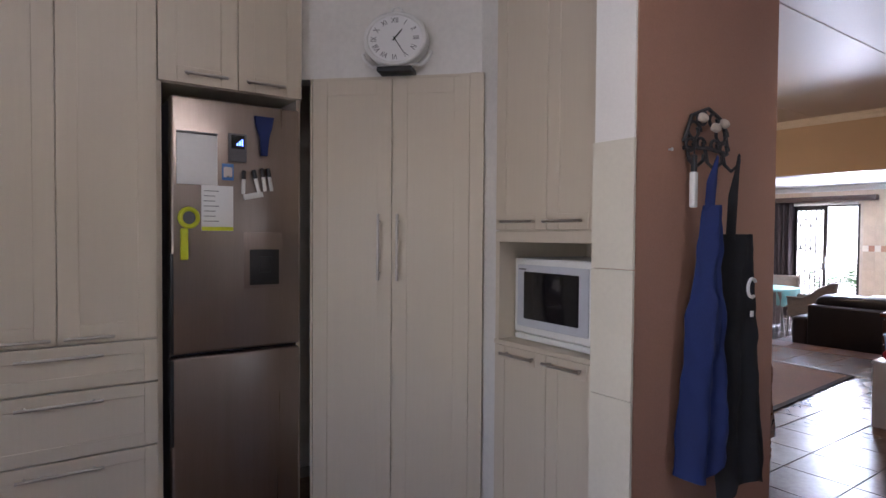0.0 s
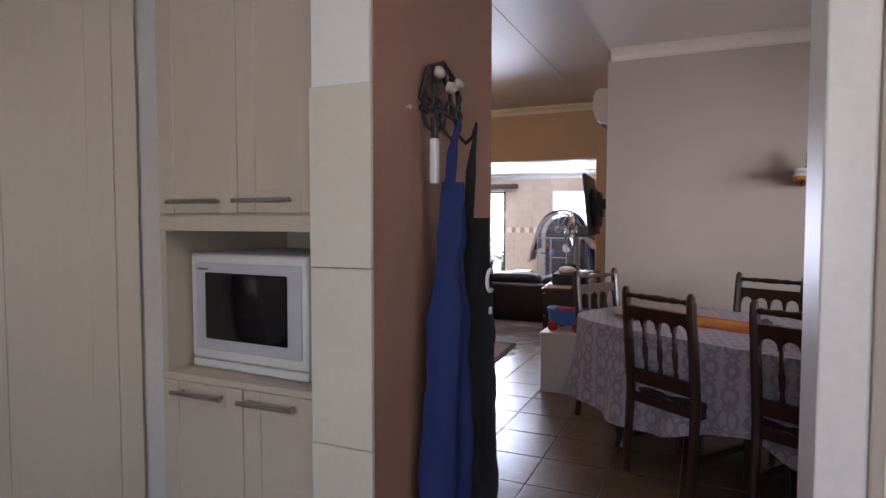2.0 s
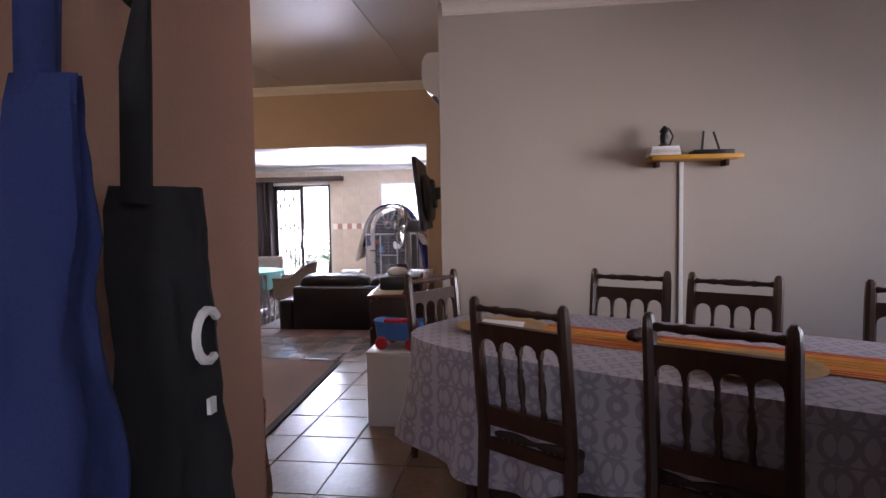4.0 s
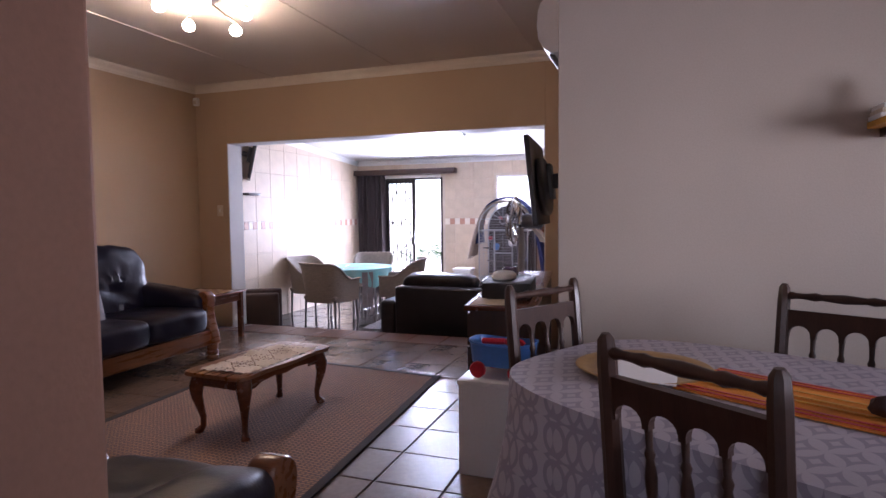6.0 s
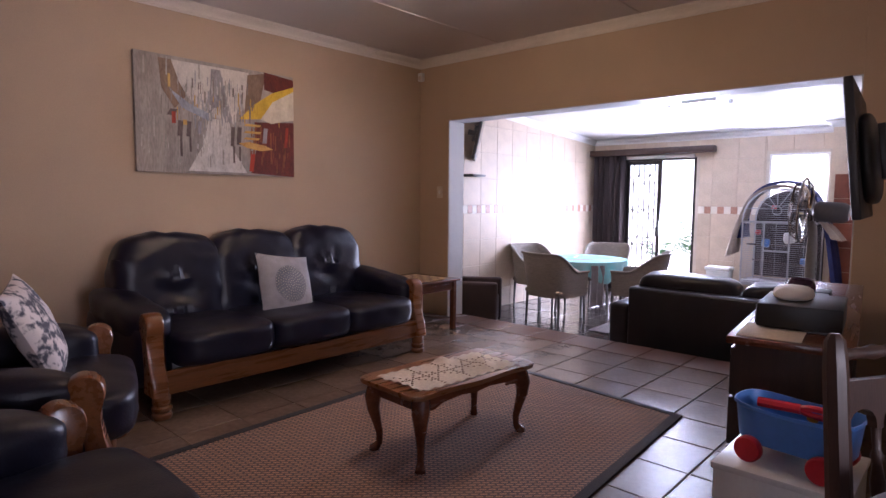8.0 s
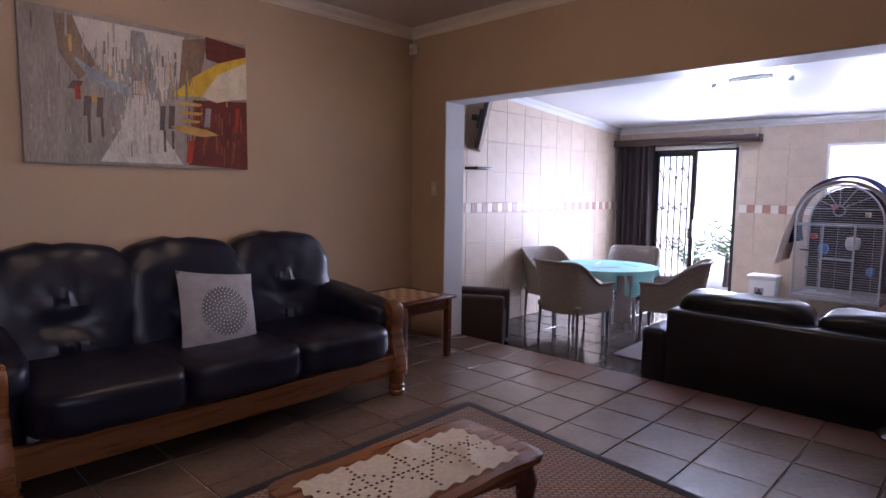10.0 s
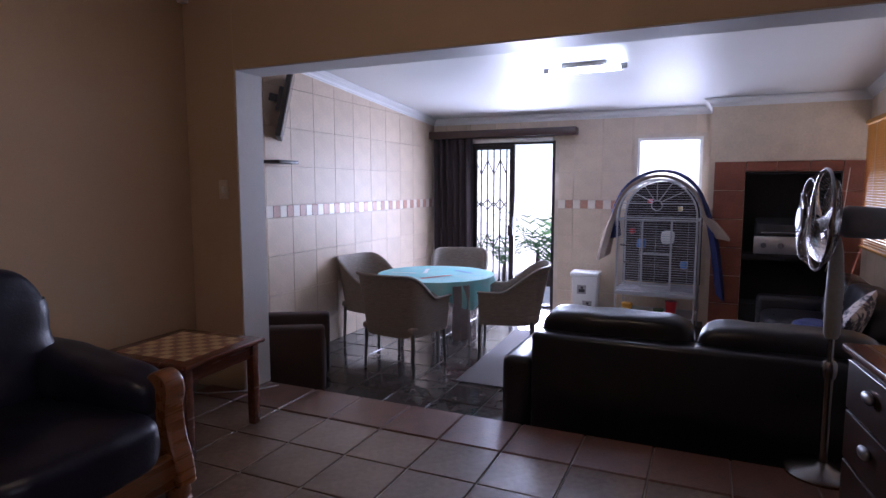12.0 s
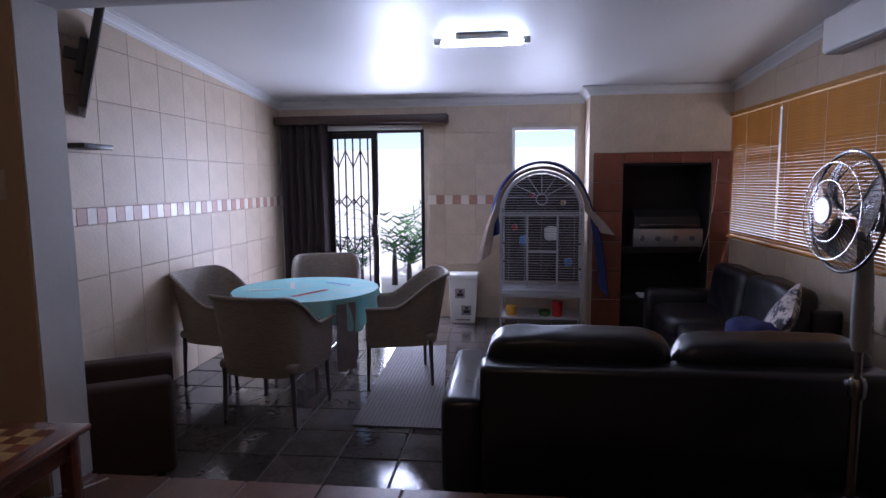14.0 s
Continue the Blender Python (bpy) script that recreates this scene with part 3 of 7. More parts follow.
lathe(bm, [(0.097, 0), (0.097, 0.002)], 40, pose(0, -0.0305, 0.130, 90, 0, 0))
face = part("dial", bm, PAPER, ck, "white dial")
for n, word in enumerate(("XII", "I", "II", "III", "IV", "V", "VI", "VII", "VIII", "IX", "X", "XI")):
    cu = bpy.data.curves.new("numeral", "FONT")
    cu.body, cu.size, cu.align_x, cu.align_y, cu.extrude = word, 0.031, "CENTER", "CENTER", 0.0004
    tmp = new("numeral", cu)
    me = bpy.data.meshes.new_from_object(tmp)
    bpy.data.objects.remove(tmp)
    me.materials.append(GREYPL)
    o = new("numeral", me)
    o.parent = ck
    a = math.radians(30 * n)
    o.matrix_basis = pose(0.074 * math.sin(a), -0.034, 0.130 + 0.074 * math.cos(a), 90, 0, 0) @ pose(0, 0, 0, 0, 0, -30 * n) @ Matrix.Diagonal((0.72, 1.0, 1, 1))
for ln, wd, a in ((0.045, 0.006, 36), (0.068, 0.004, 152)):
    bm = bmesh.new()
    prism(bm, [(-wd / 2, -0.01), (wd / 2, -0.01), (wd * 0.3, ln), (-wd * 0.3, ln)], 0, 0.002)
    part("pointer", bm, BLACKPL, ck, m=pose(0, -0.035, 0.130, 90, 0, 0) @ pose(0, 0, 0, 0, 0, -a))
part("foot", boxes((-0.062, 0.062, -0.045, 0.045, -0.006, 0.014), bevel=0.003), BLACKPL, ck, "black base")
bm = bmesh.new()
prism(bm, [(-0.07, 0.014), (0.07, 0.014), (0.050, 0.028), (0.058, 0.045), (-0.058, 0.045), (-0.050, 0.028)], -0.02, 0.02, pose(0, 0, 0, 90, 0, 0), bevel=0.003)
part("neck", bm, WHITEPL, ck)
bm = bmesh.new()
sweep(bm, [(0.018 * math.cos(k * math.pi / 8), 0, 0.255 + 0.016 * math.sin(k * math.pi / 8)) for k in range(16)], 0.005, 8, closed=True)
part("finial", bm, WHITEPL, ck)
for s in (-1, 1):
    bm = bmesh.new()
    sweep(bm, [(s * 0.055, 0, 0.03), (s * 0.085, 0, 0.025), (s * 0.112, 0, 0.05), (s * 0.122, 0, 0.08), (s * 0.112, 0, 0.085)], 0.007, 8)
    part("scroll", bm, WHITEPL, ck)

# microwave cupboards
MX = 1.613
MU = pose(MX, 1.665, 0, 0, 0, -90)          # local x runs to -y, local y into the wall
low = thing("base_cupboard", "cream base cupboard under the microwave", "cupboard", MU)
part("body", boxes((-0.30, 0.262, 0.018, 0.56, 0.08, 0.890), (-0.26, 0.25, 0.05, 0.5, 0, 0.08)), CABINET, low, smooth=False)
for x0, x1, hx in ((-0.30, 0.0, -0.145), (0.0, 0.262, 0.097)):
    d = shaker("door", low, x0, x1, 0.09, 0.890, stile=0.06)
    bar_handle(d, 0.185, pose(hx, 0, 0.860))
part("shelf_top", boxes((-0.302, 0.264, -0.006, 0.56, 0.890, 0.910), bevel=0.003), CABINET, low, smooth=False)
upc = thing("wall_cupboard", "cream wall cupboard above the microwave niche", "cupboard", MU)
part("body", boxes((-0.30, 0.262, 0.018, 0.56, 1.318, TOP)), CABINET, upc, smooth=False)
part("niche_side", boxes((-0.30, -0.278, 0.0, 0.56, 0.910, 1.318)), CABINET, upc, smooth=False)
part("niche_side", boxes((0.246, 0.262, 0.0, 0.56, 0.910, 1.318)), CABINET, upc, smooth=False)
part("niche_back", boxes((-0.278, 0.246, 0.54, 0.56, 0.910, 1.318)), CABINET, upc, smooth=False)
part("pelmet", boxes((-0.30, 0.262, -0.004, 0.02, 1.318, 1.362), bevel=0.003), CABINET, upc, smooth=False)
for x0, x1, hx in ((-0.30, -0.006, -0.145), (-0.006, 0.262, 0.094)):
    d = shaker("door", upc, x0, x1, 1.366, 2.72, stile=0.06)
    bar_handle(d, 0.185, pose(hx, 0, 1.400))
mw = thing("microwave", "white microwave oven in its niche", "microwave", MU @ pose(-0.044, 0.078, 0.908, 0, 0, -3) @ Matrix.Diagonal((1.07, 1, 1.1, 1)))
part("case", boxes((-0.205, 0.205, 0.012, 0.36, 0.012, 0.312), bevel=0.010, seg=3), WHITEPL, mw)
mdoor = part("door", boxes((-0.207, 0.207, -0.014, 0.012, 0.028, 0.312), bevel=0.009, seg=3), WHITEPL, mw)
part("door_panel", boxes((-0.185, 0.19, -0.017, -0.012, 0.055, 0.288), bevel=0.004), material("pale_grey_panel", (0.55, 0.57, 0.62), 0.3, vary=0.03), mdoor, "pale grey door panel")
part("window", boxes((-0.145, 0.145, -0.0195, -0.015, 0.085, 0.262), bevel=0.004), SCREEN, mdoor, "dark glass window")
part("plinth", boxes((-0.205, 0.205, -0.012, 0.02, 0.004, 0.026), bevel=0.004), WHITEPL, mw)
part("logo_bar", boxes((-0.175, -0.135, -0.0185, -0.0165, 0.268, 0.273)), GREYPL, mdoor, smooth=False)

# door frame at the right of the kitchen doorway
setting("trim_door_frame", boxes((1.405, 1.565, 0.302, 0.368, 0, 2.40), (1.412, 1.425, 0.268, 0.302, 0, 2.40), bevel=0.004), GLOSS, "glossy white door frame", "door frame")
setting("trim_door_edge", boxes((1.402, 1.424, 0.28, 0.30, 0, 2.40), bevel=0.004), GREY, "grey-brown edge strip beside the tiles", "trim")

# aprons on an iron hook rack
rack = thing("hook_rack", "black wrought iron hook rack with cream roses on the wall", "hook rack", pose(1.905, 1.22, 1.70) @ Matrix.Diagonal((1.22, 1, 1, 1)))
bm = bmesh.new()
for s in (-1, 1):
    for r0, cx, cz in ((0.035, 0.07, 0.0), (0.028, 0.03, 0.045), (0.026, 0.085, -0.05), (0.022, 0.035, -0.04)):
        sweep(bm, [(s * cx + r0 * math.cos(k * 0.5) * (1 - k * 0.03), -0.02, cz + r0 * math.sin(k * 0.5) * (1 - k * 0.03)) for k in range(15)], 0.0055, 7)
sweep(bm, [(-0.11, -0.015, -0.04), (-0.08, -0.02, 0.05), (0, -0.02, 0.085), (0.08, -0.02, 0.05), (0.11, -0.015, -0.04)], 0.007, 7)
sweep(bm, [(-0.11, -0.015, -0.06), (0, -0.02, -0.05), (0.11, -0.015, -0.06)], 0.007, 7)
part("scrollwork", bm, BLACKPL, rack)
for x in (-0.09, 0.0, 0.09):
    bm = bmesh.new()
    sweep(bm, [(x, -0.01, -0.05), (x, -0.02, -0.10), (x, -0.045, -0.125), (x, -0.07, -0.105), (x, -0.072, -0.085)], 0.006, 8)
    part("hook", bm, BLACKPL, rack)
for x, z in ((-0.045, 0.045), (0.02, 0.02), (0.065, 0.04)):
    bm = bmesh.new()
    pillow(bm, 0.04, 0.03, 0.034, 2.0, 3, pose(x, -0.035, z), wrinkle=0.006, freq=60)
    part("rose", bm, LACE, rack, "cream painted rose")


def hanging(name, label, mat, x, y, z_hi, z_neck, z_lo, w_top, w_lo, seed, lean=0.0, strap=0.0):
    """An apron hung by its neck loop: a folded fall of cloth that widens downward."""
    t = thing(name, label, "apron")

    def fall(u, v):
        s = v
        w = w_top + (w_lo - w_top) * min(1, s * 1.15) ** 0.8
        a = (u - 0.5)
        fold = 0.018 * math.sin(a * 15 + seed + 1.2 * s) * (0.25 + 0.75 * s) + 0.018 * noise.noise(Vector((u * 3.5, s * 6, seed))) + 0.01 * noise.noise(Vector((u * 9, s * 16, seed)))
        bulge = 0.055 * (1 - (2 * a) ** 2)
        hem = -0.05 * math.cos(a * 5 + seed) * s
        return Vector((x + a * w + lean * s + 0.008 * noise.noise(Vector((s * 3, seed, u))), y - 0.03 - bulge + fold * 0.8, z_neck + (z_lo - z_neck) * s + hem * 0.6))

    part("cloth", sheet(26, 34, fall, 0.004), mat, t)
    bm = bmesh.new()
    xs = x + strap
    sweep(bm, [(xs - 0.008, y - 0.05, z_neck - 0.02), (xs - 0.014, y - 0.06, (z_neck + z_hi) / 2), (xs, y - 0.07, z_hi), (xs + 0.012, y - 0.055, (z_neck + z_hi) / 2), (xs + 0.01, y - 0.05, z_neck - 0.02)], 0.016, 6, flat=0.35)
    part("neck_loop", bm, mat, t)
    return t


hanging("apron", "blue cotton apron hanging on the hook rack", BLUEAP, 1.845, 1.20, 1.60, 1.45, 0.57, 0.03, 0.28, 1.0)
ba = hanging("apron", "black cotton apron with a white print on the hook rack", BLACKAP, 2.035, 1.20, 1.615, 1.355, 0.45, 0.15, 0.29, 3.1, 0.06, -0.055)
bm = bmesh.new()
sweep(bm, [(2.035 + 0.028 * math.cos(0.7 + k * 0.45), 1.104, 1.17 + 0.032 * math.sin(0.7 + k * 0.45)) for k in range(11)], 0.006, 6)
part("print_mark", bm, PAPER, ba, "white curved print")
part("print_dash", boxes((2.03, 2.045, 1.102, 1.107, 1.07, 1.09)), PAPER, ba, "white print dash")
rb = thing("lighter", "long white gas lighter with a black tip on the rack", "lighter", pose(-0.105, 0, 0))
part("body", boxes((1.845, 1.868, 1.145, 1.165, 1.44, 1.555), bevel=0.005), WHITEPL, rb)
part("tip", boxes((1.848, 1.865, 1.147, 1.163, 1.555, 1.61), bevel=0.003), BLACKPL, rb)
bm = bmesh.new()
sweep(bm, [(1.856, 1.155, 1.61), (1.852, 1.15, 1.64), (1.85, 1.148, 1.665)], 0.003, 6)
part("loop", bm, BLACKPL, rb)
bm = bmesh.new()
lathe(bm, [(0.003, 0), (0.003, 0.010), (0.006, 0.011), (0.006, 0.014)], 10, pose(1.68, 1.20, 1.625, 90, 0, 0))
part("peg", bm, WHITEPL, thing("wall_peg", "small white peg in the brown wall", "hook"))

# fluorescent fitting on the kitchen ceiling
kl = thing("strip_light", "white fluorescent strip light on the kitchen ceiling", "ceiling light", pose(0.35, 0.0, TOP))
part("housing", boxes((-0.6, 0.6, -0.06, 0.06, -0.05, 0), bevel=0.005), WHITEPL, kl)
bm = bmesh.new()
sweep(bm, [(-0.57, 0, -0.075), (0.57, 0, -0.075)], 0.018, 12)
part("tube", bm, KTUBE, kl, "lit fluorescent tube")

# ---- living room ----
def arm_front(bm, cx, half=0.047):
    """A carved oak arm end: an S-shaped profile in y-z with rounded flanks."""
    knots = [(0.130, 0.14), (0.125, 0.30), (0.150, 0.44), (0.180, 0.52), (0.178, 0.575), (0.145, 0.605), (0.098, 0.605), (0.060, 0.575), (0.052, 0.525), (0.068, 0.46), (0.062, 0.39), (0.040, 0.30), (0.012, 0.21), (0.002, 0.135)]
    line = []
    for i in range(len(knots) - 1):
        p0, p1, p2, p3 = (Vector(knots[max(0, min(len(knots) - 1, i + d))]) for d in (-1, 0, 1, 2))
        for k in range(4):
            u = k / 4
            line.append(0.5 * (2 * p1 + (p2 - p0) * u + (2 * p0 - 5 * p1 + 4 * p2 - p3) * u * u + (3 * p1 - p0 - 3 * p2 + p3) * u ** 3))
    line.append(Vector(knots[-1]))
    mid = Vector((0.09, 0.37))
    steps = ((-1.0, 0.86), (-0.90, 0.94), (-0.70, 0.985), (-0.3, 1.0), (0.3, 1.0), (0.70, 0.985), (0.90, 0.94), (1.0, 0.86))
    rings = []
    for s, k in steps:
        ring = []
        for p in line:
            inset = Vector((mid.x, p.y + (0.05 if p.y < 0.3 else -0.05)))
            q = inset + (p - inset) * k
            ring.append(bm.verts.new((cx + s * half, q.x, q.y)))
        rings.append(ring)
    n = len(line)
    for a, b in zip(rings, rings[1:]):
        for k in range(n):
            bm.faces.new((a[k], a[(k + 1) % n], b[(k + 1) % n], b[k]))
    bm.faces.new(rings[0][::-1])
    bm.faces.new(rings[-1])


def sofa(name, label, w, n, m, depth=0.95, group=""):
    """A leather couch in an oak frame; it faces local -y, its front feet at y = 0."""
    t = thing(name, label, "sofa" if n > 1 else "armchair", m, group)
    a = 0.20
    inner = w - 2 * a
    bm = bmesh.new()
    prism(bm, [(-inner / 2 - 0.08, 0.13), (inner / 2 + 0.08, 0.13), (inner / 2 + 0.08, 0.27), (0, 0.25), (-inner / 2 - 0.08, 0.27)], -0.02, 0.02, pose(0, 0.06, 0, 90, 0, 0), bevel=0.004)
    part("front_rail", bm, OAK, t, "varnished oak rail")
    part("base", boxes((-inner / 2 - 0.02, inner / 2 + 0.02, 0.09, depth - 0.06, 0.14, 0.30), bevel=0.015), LEATHER, t)
    for s in (-1, 1):
        cx = s * (w / 2 - a / 2)
        bm = bmesh.new()
        arm_front(bm, cx + 0.018 * s)
        part("arm_front", bm, OAK, t, "rounded varnished oak arm front")
        for fy in (0.05, depth - 0.09):
            bm = bmesh.new()
            lathe(bm, [(0.048, 0), (0.055, 0.012), (0.055, 0.03), (0.046, 0.04), (0.056, 0.052), (0.056, 0.07), (0.044, 0.08), (0.052, 0.10), (0.048, 0.135)], 18, pose(cx, fy, 0))
            part("foot", bm, OAK, t, "turned oak foot")
        bm = bmesh.new()
        pillow(bm, 0.20, depth - 0.13, 0.42, 5, 9, pose(cx, depth / 2 + 0.055, 0.34), wrinkle=0.008)
        part("arm_side", bm, LEATHER, t)
        bm = bmesh.new()
        pillow(bm, 0.26, depth - 0.16, 0.23, 3.4, 12, pose(cx - 0.022 * s, depth / 2 + 0.04, 0.535, 5, 0, 0), wrinkle=0.018, freq=9)
        part("arm_pad", bm, LEATHER, t)
    cw = inner / n + (0.02 if n > 1 else 0.05)

    def tuck(q):
        d = math.exp(-((q.x / (cw * 0.26)) ** 2 + ((q.z + 0.07 - 0.6 * q.x * q.x) / 0.055) ** 2))
        if q.y < 0:
            q.y += 0.030 * d
            fan = math.cos(11 * math.atan2(q.z + 0.07, q.x + 1e-6))
            r = math.hypot(q.x, q.z + 0.07)
            q.y += 0.014 * fan * math.exp(-((r - 0.13) / 0.07) ** 2)
        q.x *= 1 - 0.06 * max(0, q.z / 0.37) ** 3
        q.z -= 0.025 * (q.x / (cw / 2)) ** 2 * (q.z > 0.2)
        return q

    for k in range(n):
        cx = -inner / 2 + inner * (k + 0.5) / n
        bm = bmesh.new()
        pillow(bm, cw + 0.02, depth - 0.20, 0.23, 5.5, 14, pose(cx, -0.055 + (depth - 0.20) / 2, 0.365, -2, 0, 0), wrinkle=0.016, freq=9)
        part("seat_cushion", bm, LEATHER, t)
        bm = bmesh.new()
        pillow(bm, cw + (0.12 if n > 1 else 0.10), 0.30, 0.74, 4.4, 20, pose(cx + (k - (n - 1) / 2) * 0.02, depth - 0.225, 0.655 + (0.012 if k == n - 1 else 0), -12, 0, 0), wrinkle=0.022, freq=9, dent=tuck)
        part("back_cushion", bm, LEATHER, t)
    bm = bmesh.new()
    box(bm, -inner / 2 - 0.04, inner / 2 + 0.04, depth - 0.12, depth - 0.05, 0.2, 0.86, bevel=0.03, seg=3)
    part("back_panel", bm, LEATHER, t)
    return t


sofa("sofa", "dark navy leather three-seat sofa with oak frame", 2.28, 3, pose(5.43, 4.49, 0), 1.08)
sofa("loveseat", "dark navy leather two-seat sofa with oak frame", 1.63, 2, pose(3.69, 2.555, 0, 0, 0, 90), 1.0)
sofa("armchair", "dark navy leather armchair with oak frame", 1.14, 1, pose(4.01, 4.00, 0, 0, 0, 70), 0.98)


def cushion(label, m, size=0.46, mat=PATTERN, flower=False):
    """A square scatter cushion with pinched corners, upright in local x-z."""
    t = thing("scatter_cushion", label, "cushion", m)
    bm = bmesh.new()
    n = 18

    def place(u, v, s):
        x, z = 2 * u - 1, 2 * v - 1
        th = 0.075 * ((1 - x * x) * (1 - z * z)) ** 0.45
        pull = 1 - 0.05 * (1 - abs(x) ** 3 * abs(z) ** 3) * max(abs(x), abs(z)) ** 4
        k = 0.006 * noise.noise(Vector((x * 3, z * 3, s + size * 7)))
        return Vector((x * size / 2 * pull, s * (th + k * (th > 0.01)), z * size / 2 * pull))

    for s in (-1, 1):
        rows = [[bm.verts.new(place(i / n, j / n, s)) for i in range(n + 1)] for j in range(n + 1)]
        for j in range(n):
            for i in range(n):
                bm.faces.new((rows[j][i], rows[j][i + 1], rows[j + 1][i + 1], rows[j + 1][i]))
    bmesh.ops.remove_doubles(bm, verts=bm.verts[:], dist=0.0005)
    body = part("cover", bm, mat, t)
    if flower:
        def on(x, z, d):
            p = place(x / size + 0.5, z / size + 0.5, -1)
            return p + Vector((0, -d, 0))

        def disc(u, v):
            r, a = 0.14 * v, 2 * math.pi * u
            return on(r * math.cos(a), r * math.sin(a) - 0.01, 0.002)

        part("printed_disc", sheet(36, 8, disc, 0.0008), DARKC, body, "dark round print")
        bm = bmesh.new()
        for ring, count in ((0.02, 7), (0.04, 12), (0.06, 18), (0.08, 22), (0.10, 28), (0.118, 32), (0.134, 36)):
            for k in range(count):
                a = 2 * math.pi * k / count + ring * 9
                p = on(ring * math.cos(a), ring * math.sin(a) - 0.01, 0.003)
                lathe(bm, [(0.0036, 0), (0.0036, 0.002)], 5, Matrix.Translation(p) @ pose(0, 0, 0, 90, 0, 0))
        part("printed_flower", bm, LACE, body, "pale dandelion print")
    return t


cushion("grey scatter cushion with a dandelion print on the sofa", pose(5.47, 4.93, 0.625, -22, 8, 4), 0.47, STONEC, True)
cushion("grey leaf print scatter cushion on the armchair", pose(3.72, 4.20, 0.68, -24, -6, 72), 0.46)
cushion("grey leaf print scatter cushion on the loveseat", pose(3.21, 2.60, 0.60, -34, 6, 90), 0.48)

# coffee table with cabriole legs
ct = thing("coffee_table", "varnished wooden coffee table with cabriole legs and scalloped top", "coffee table", pose(5.29, 3.12, 0, 0, 0, -4) @ Matrix.Diagonal((1, 1, 0.97, 1)))


def scallop(hx, hy, r):
    pts = []
    for k in range(96):
        a = 2 * math.pi * k / 96
        c, s = math.cos(a), math.sin(a)
        rr = 1 / max((abs(c / hx) ** 10 + abs(s / hy) ** 10) ** 0.1, 1e-6)
        x, y = rr * c, rr * s
        if abs(y) > hy * 0.8:
            y -= math.copysign(r * (0.5 - 0.5 * math.cos(2 * math.pi * 2 * (x / hx + 1) / 2)), y) * 0.8
        else:
            x -= math.copysign(r * (0.5 - 0.5 * math.cos(2 * math.pi * (y / hy + 1) / 2 * 1)), x) * 0.2
        pts.append((x, y))
    return pts


bm = bmesh.new()
prism(bm, scallop(0.445, 0.235, 0.018), 0.378, 0.402, bevel=0.008)
part("tabletop", bm, OAK, ct)
bm = bmesh.new()
for sx in (-1, 1):
    box(bm, sx * 0.36 - 0.009, sx * 0.36 + 0.009, -0.16, 0.16, 0.30, 0.379, bevel=0.003, seg=1)
for sy in (-1, 1):
    outline = [(-0.36, 0.378), (-0.36, 0.30), (-0.28, 0.298), (-0.22, 0.322), (-0.1, 0.33), (0, 0.318), (0.1, 0.33), (0.22, 0.322), (0.28, 0.298), (0.36, 0.30), (0.36, 0.378)]
    prism(bm, outline, -0.009, 0.009, pose(0, sy * 0.17, 0, 90, 0, 0))
part("apron_rail", bm, MAHOG, ct)
for sx in (-1, 1):
    for sy in (-1, 1):
        bm = bmesh.new()
        dx, dy = sx * 0.7071, sy * 0.7071
        path = [(0.0, 0.378, 0.040), (0.018, 0.34, 0.046), (0.036, 0.29, 0.042), (0.034, 0.23, 0.032), (0.016, 0.16, 0.023), (0.002, 0.10, 0.018), (0.004, 0.05, 0.017), (0.022, 0.022, 0.024), (0.036, 0.012, 0.026), (0.046, 0.004, 0.014)]
        sweep(bm, [(sx * 0.345 + d * dx, sy * 0.155 + d * dy, z) for d, z, r in path], [r for d, z, r in path], 12)
        for ax in ((1, 0), (0, 1)):
            sweep(bm, [(sx * (0.345 - 0.02 * ax[0]), sy * (0.155 - 0.02 * ax[1]), 0.315), (sx * (0.345 - 0.06 * ax[0]), sy * (0.155 - 0.06 * ax[1]), 0.31), (sx * (0.345 - 0.085 * ax[0]), sy * (0.155 - 0.085 * ax[1]), 0.295)], [0.022, 0.017, 0.006], 8)
        part("leg", bm, MAHOG, ct)
lace = thing("lace_runner", "cream crocheted lace runner on the coffee table", "table runner", pose(5.275, 3.11, 0.39, 0, 0, -4) @ Matrix.Diagonal((1.07, 1.05, 1, 1)))


def lace_fn(u, v):
    x, y = (u - 0.5) * 0.66, (v - 0.5) * 0.31
    edge = 0.008 * math.sin(u * 60) * (abs(v - 0.5) > 0.47) + 0.008 * math.sin(v * 30) * (abs(u - 0.5) > 0.48)
    ruck = max(0.0, noise.noise(Vector((x * 7, y * 7, 4.2)))) ** 2 * 0.06 + 0.002
    return Vector((x + edge, y + edge, ruck))


part("cloth", sheet(66, 32, lace_fn, 0.0015), LACE, lace)
LACE_HOLES = bmesh.new()
for i in range(-15, 16):
    for j in range(-6, 7):
        u, v = (i * 0.02) / 0.66 + 0.5, (j * 0.022) / 0.31 + 0.5
        if (i % 8 == 0) or (j == 0) or (abs(abs(i % 8 - 4) - abs(j)) < 1 and abs(j) < 5):
            p = lace_fn(u, v)
            box(LACE_HOLES, p.x - 0.0045, p.x + 0.0045, p.y - 0.0035, p.y + 0.0035, p.z + 0.0005, p.z + 0.0024)
tagged(part("eyelets", LACE_HOLES, MAHOG, lace, "rows of dark eyelets in the lace", smooth=False), kind="stuff")

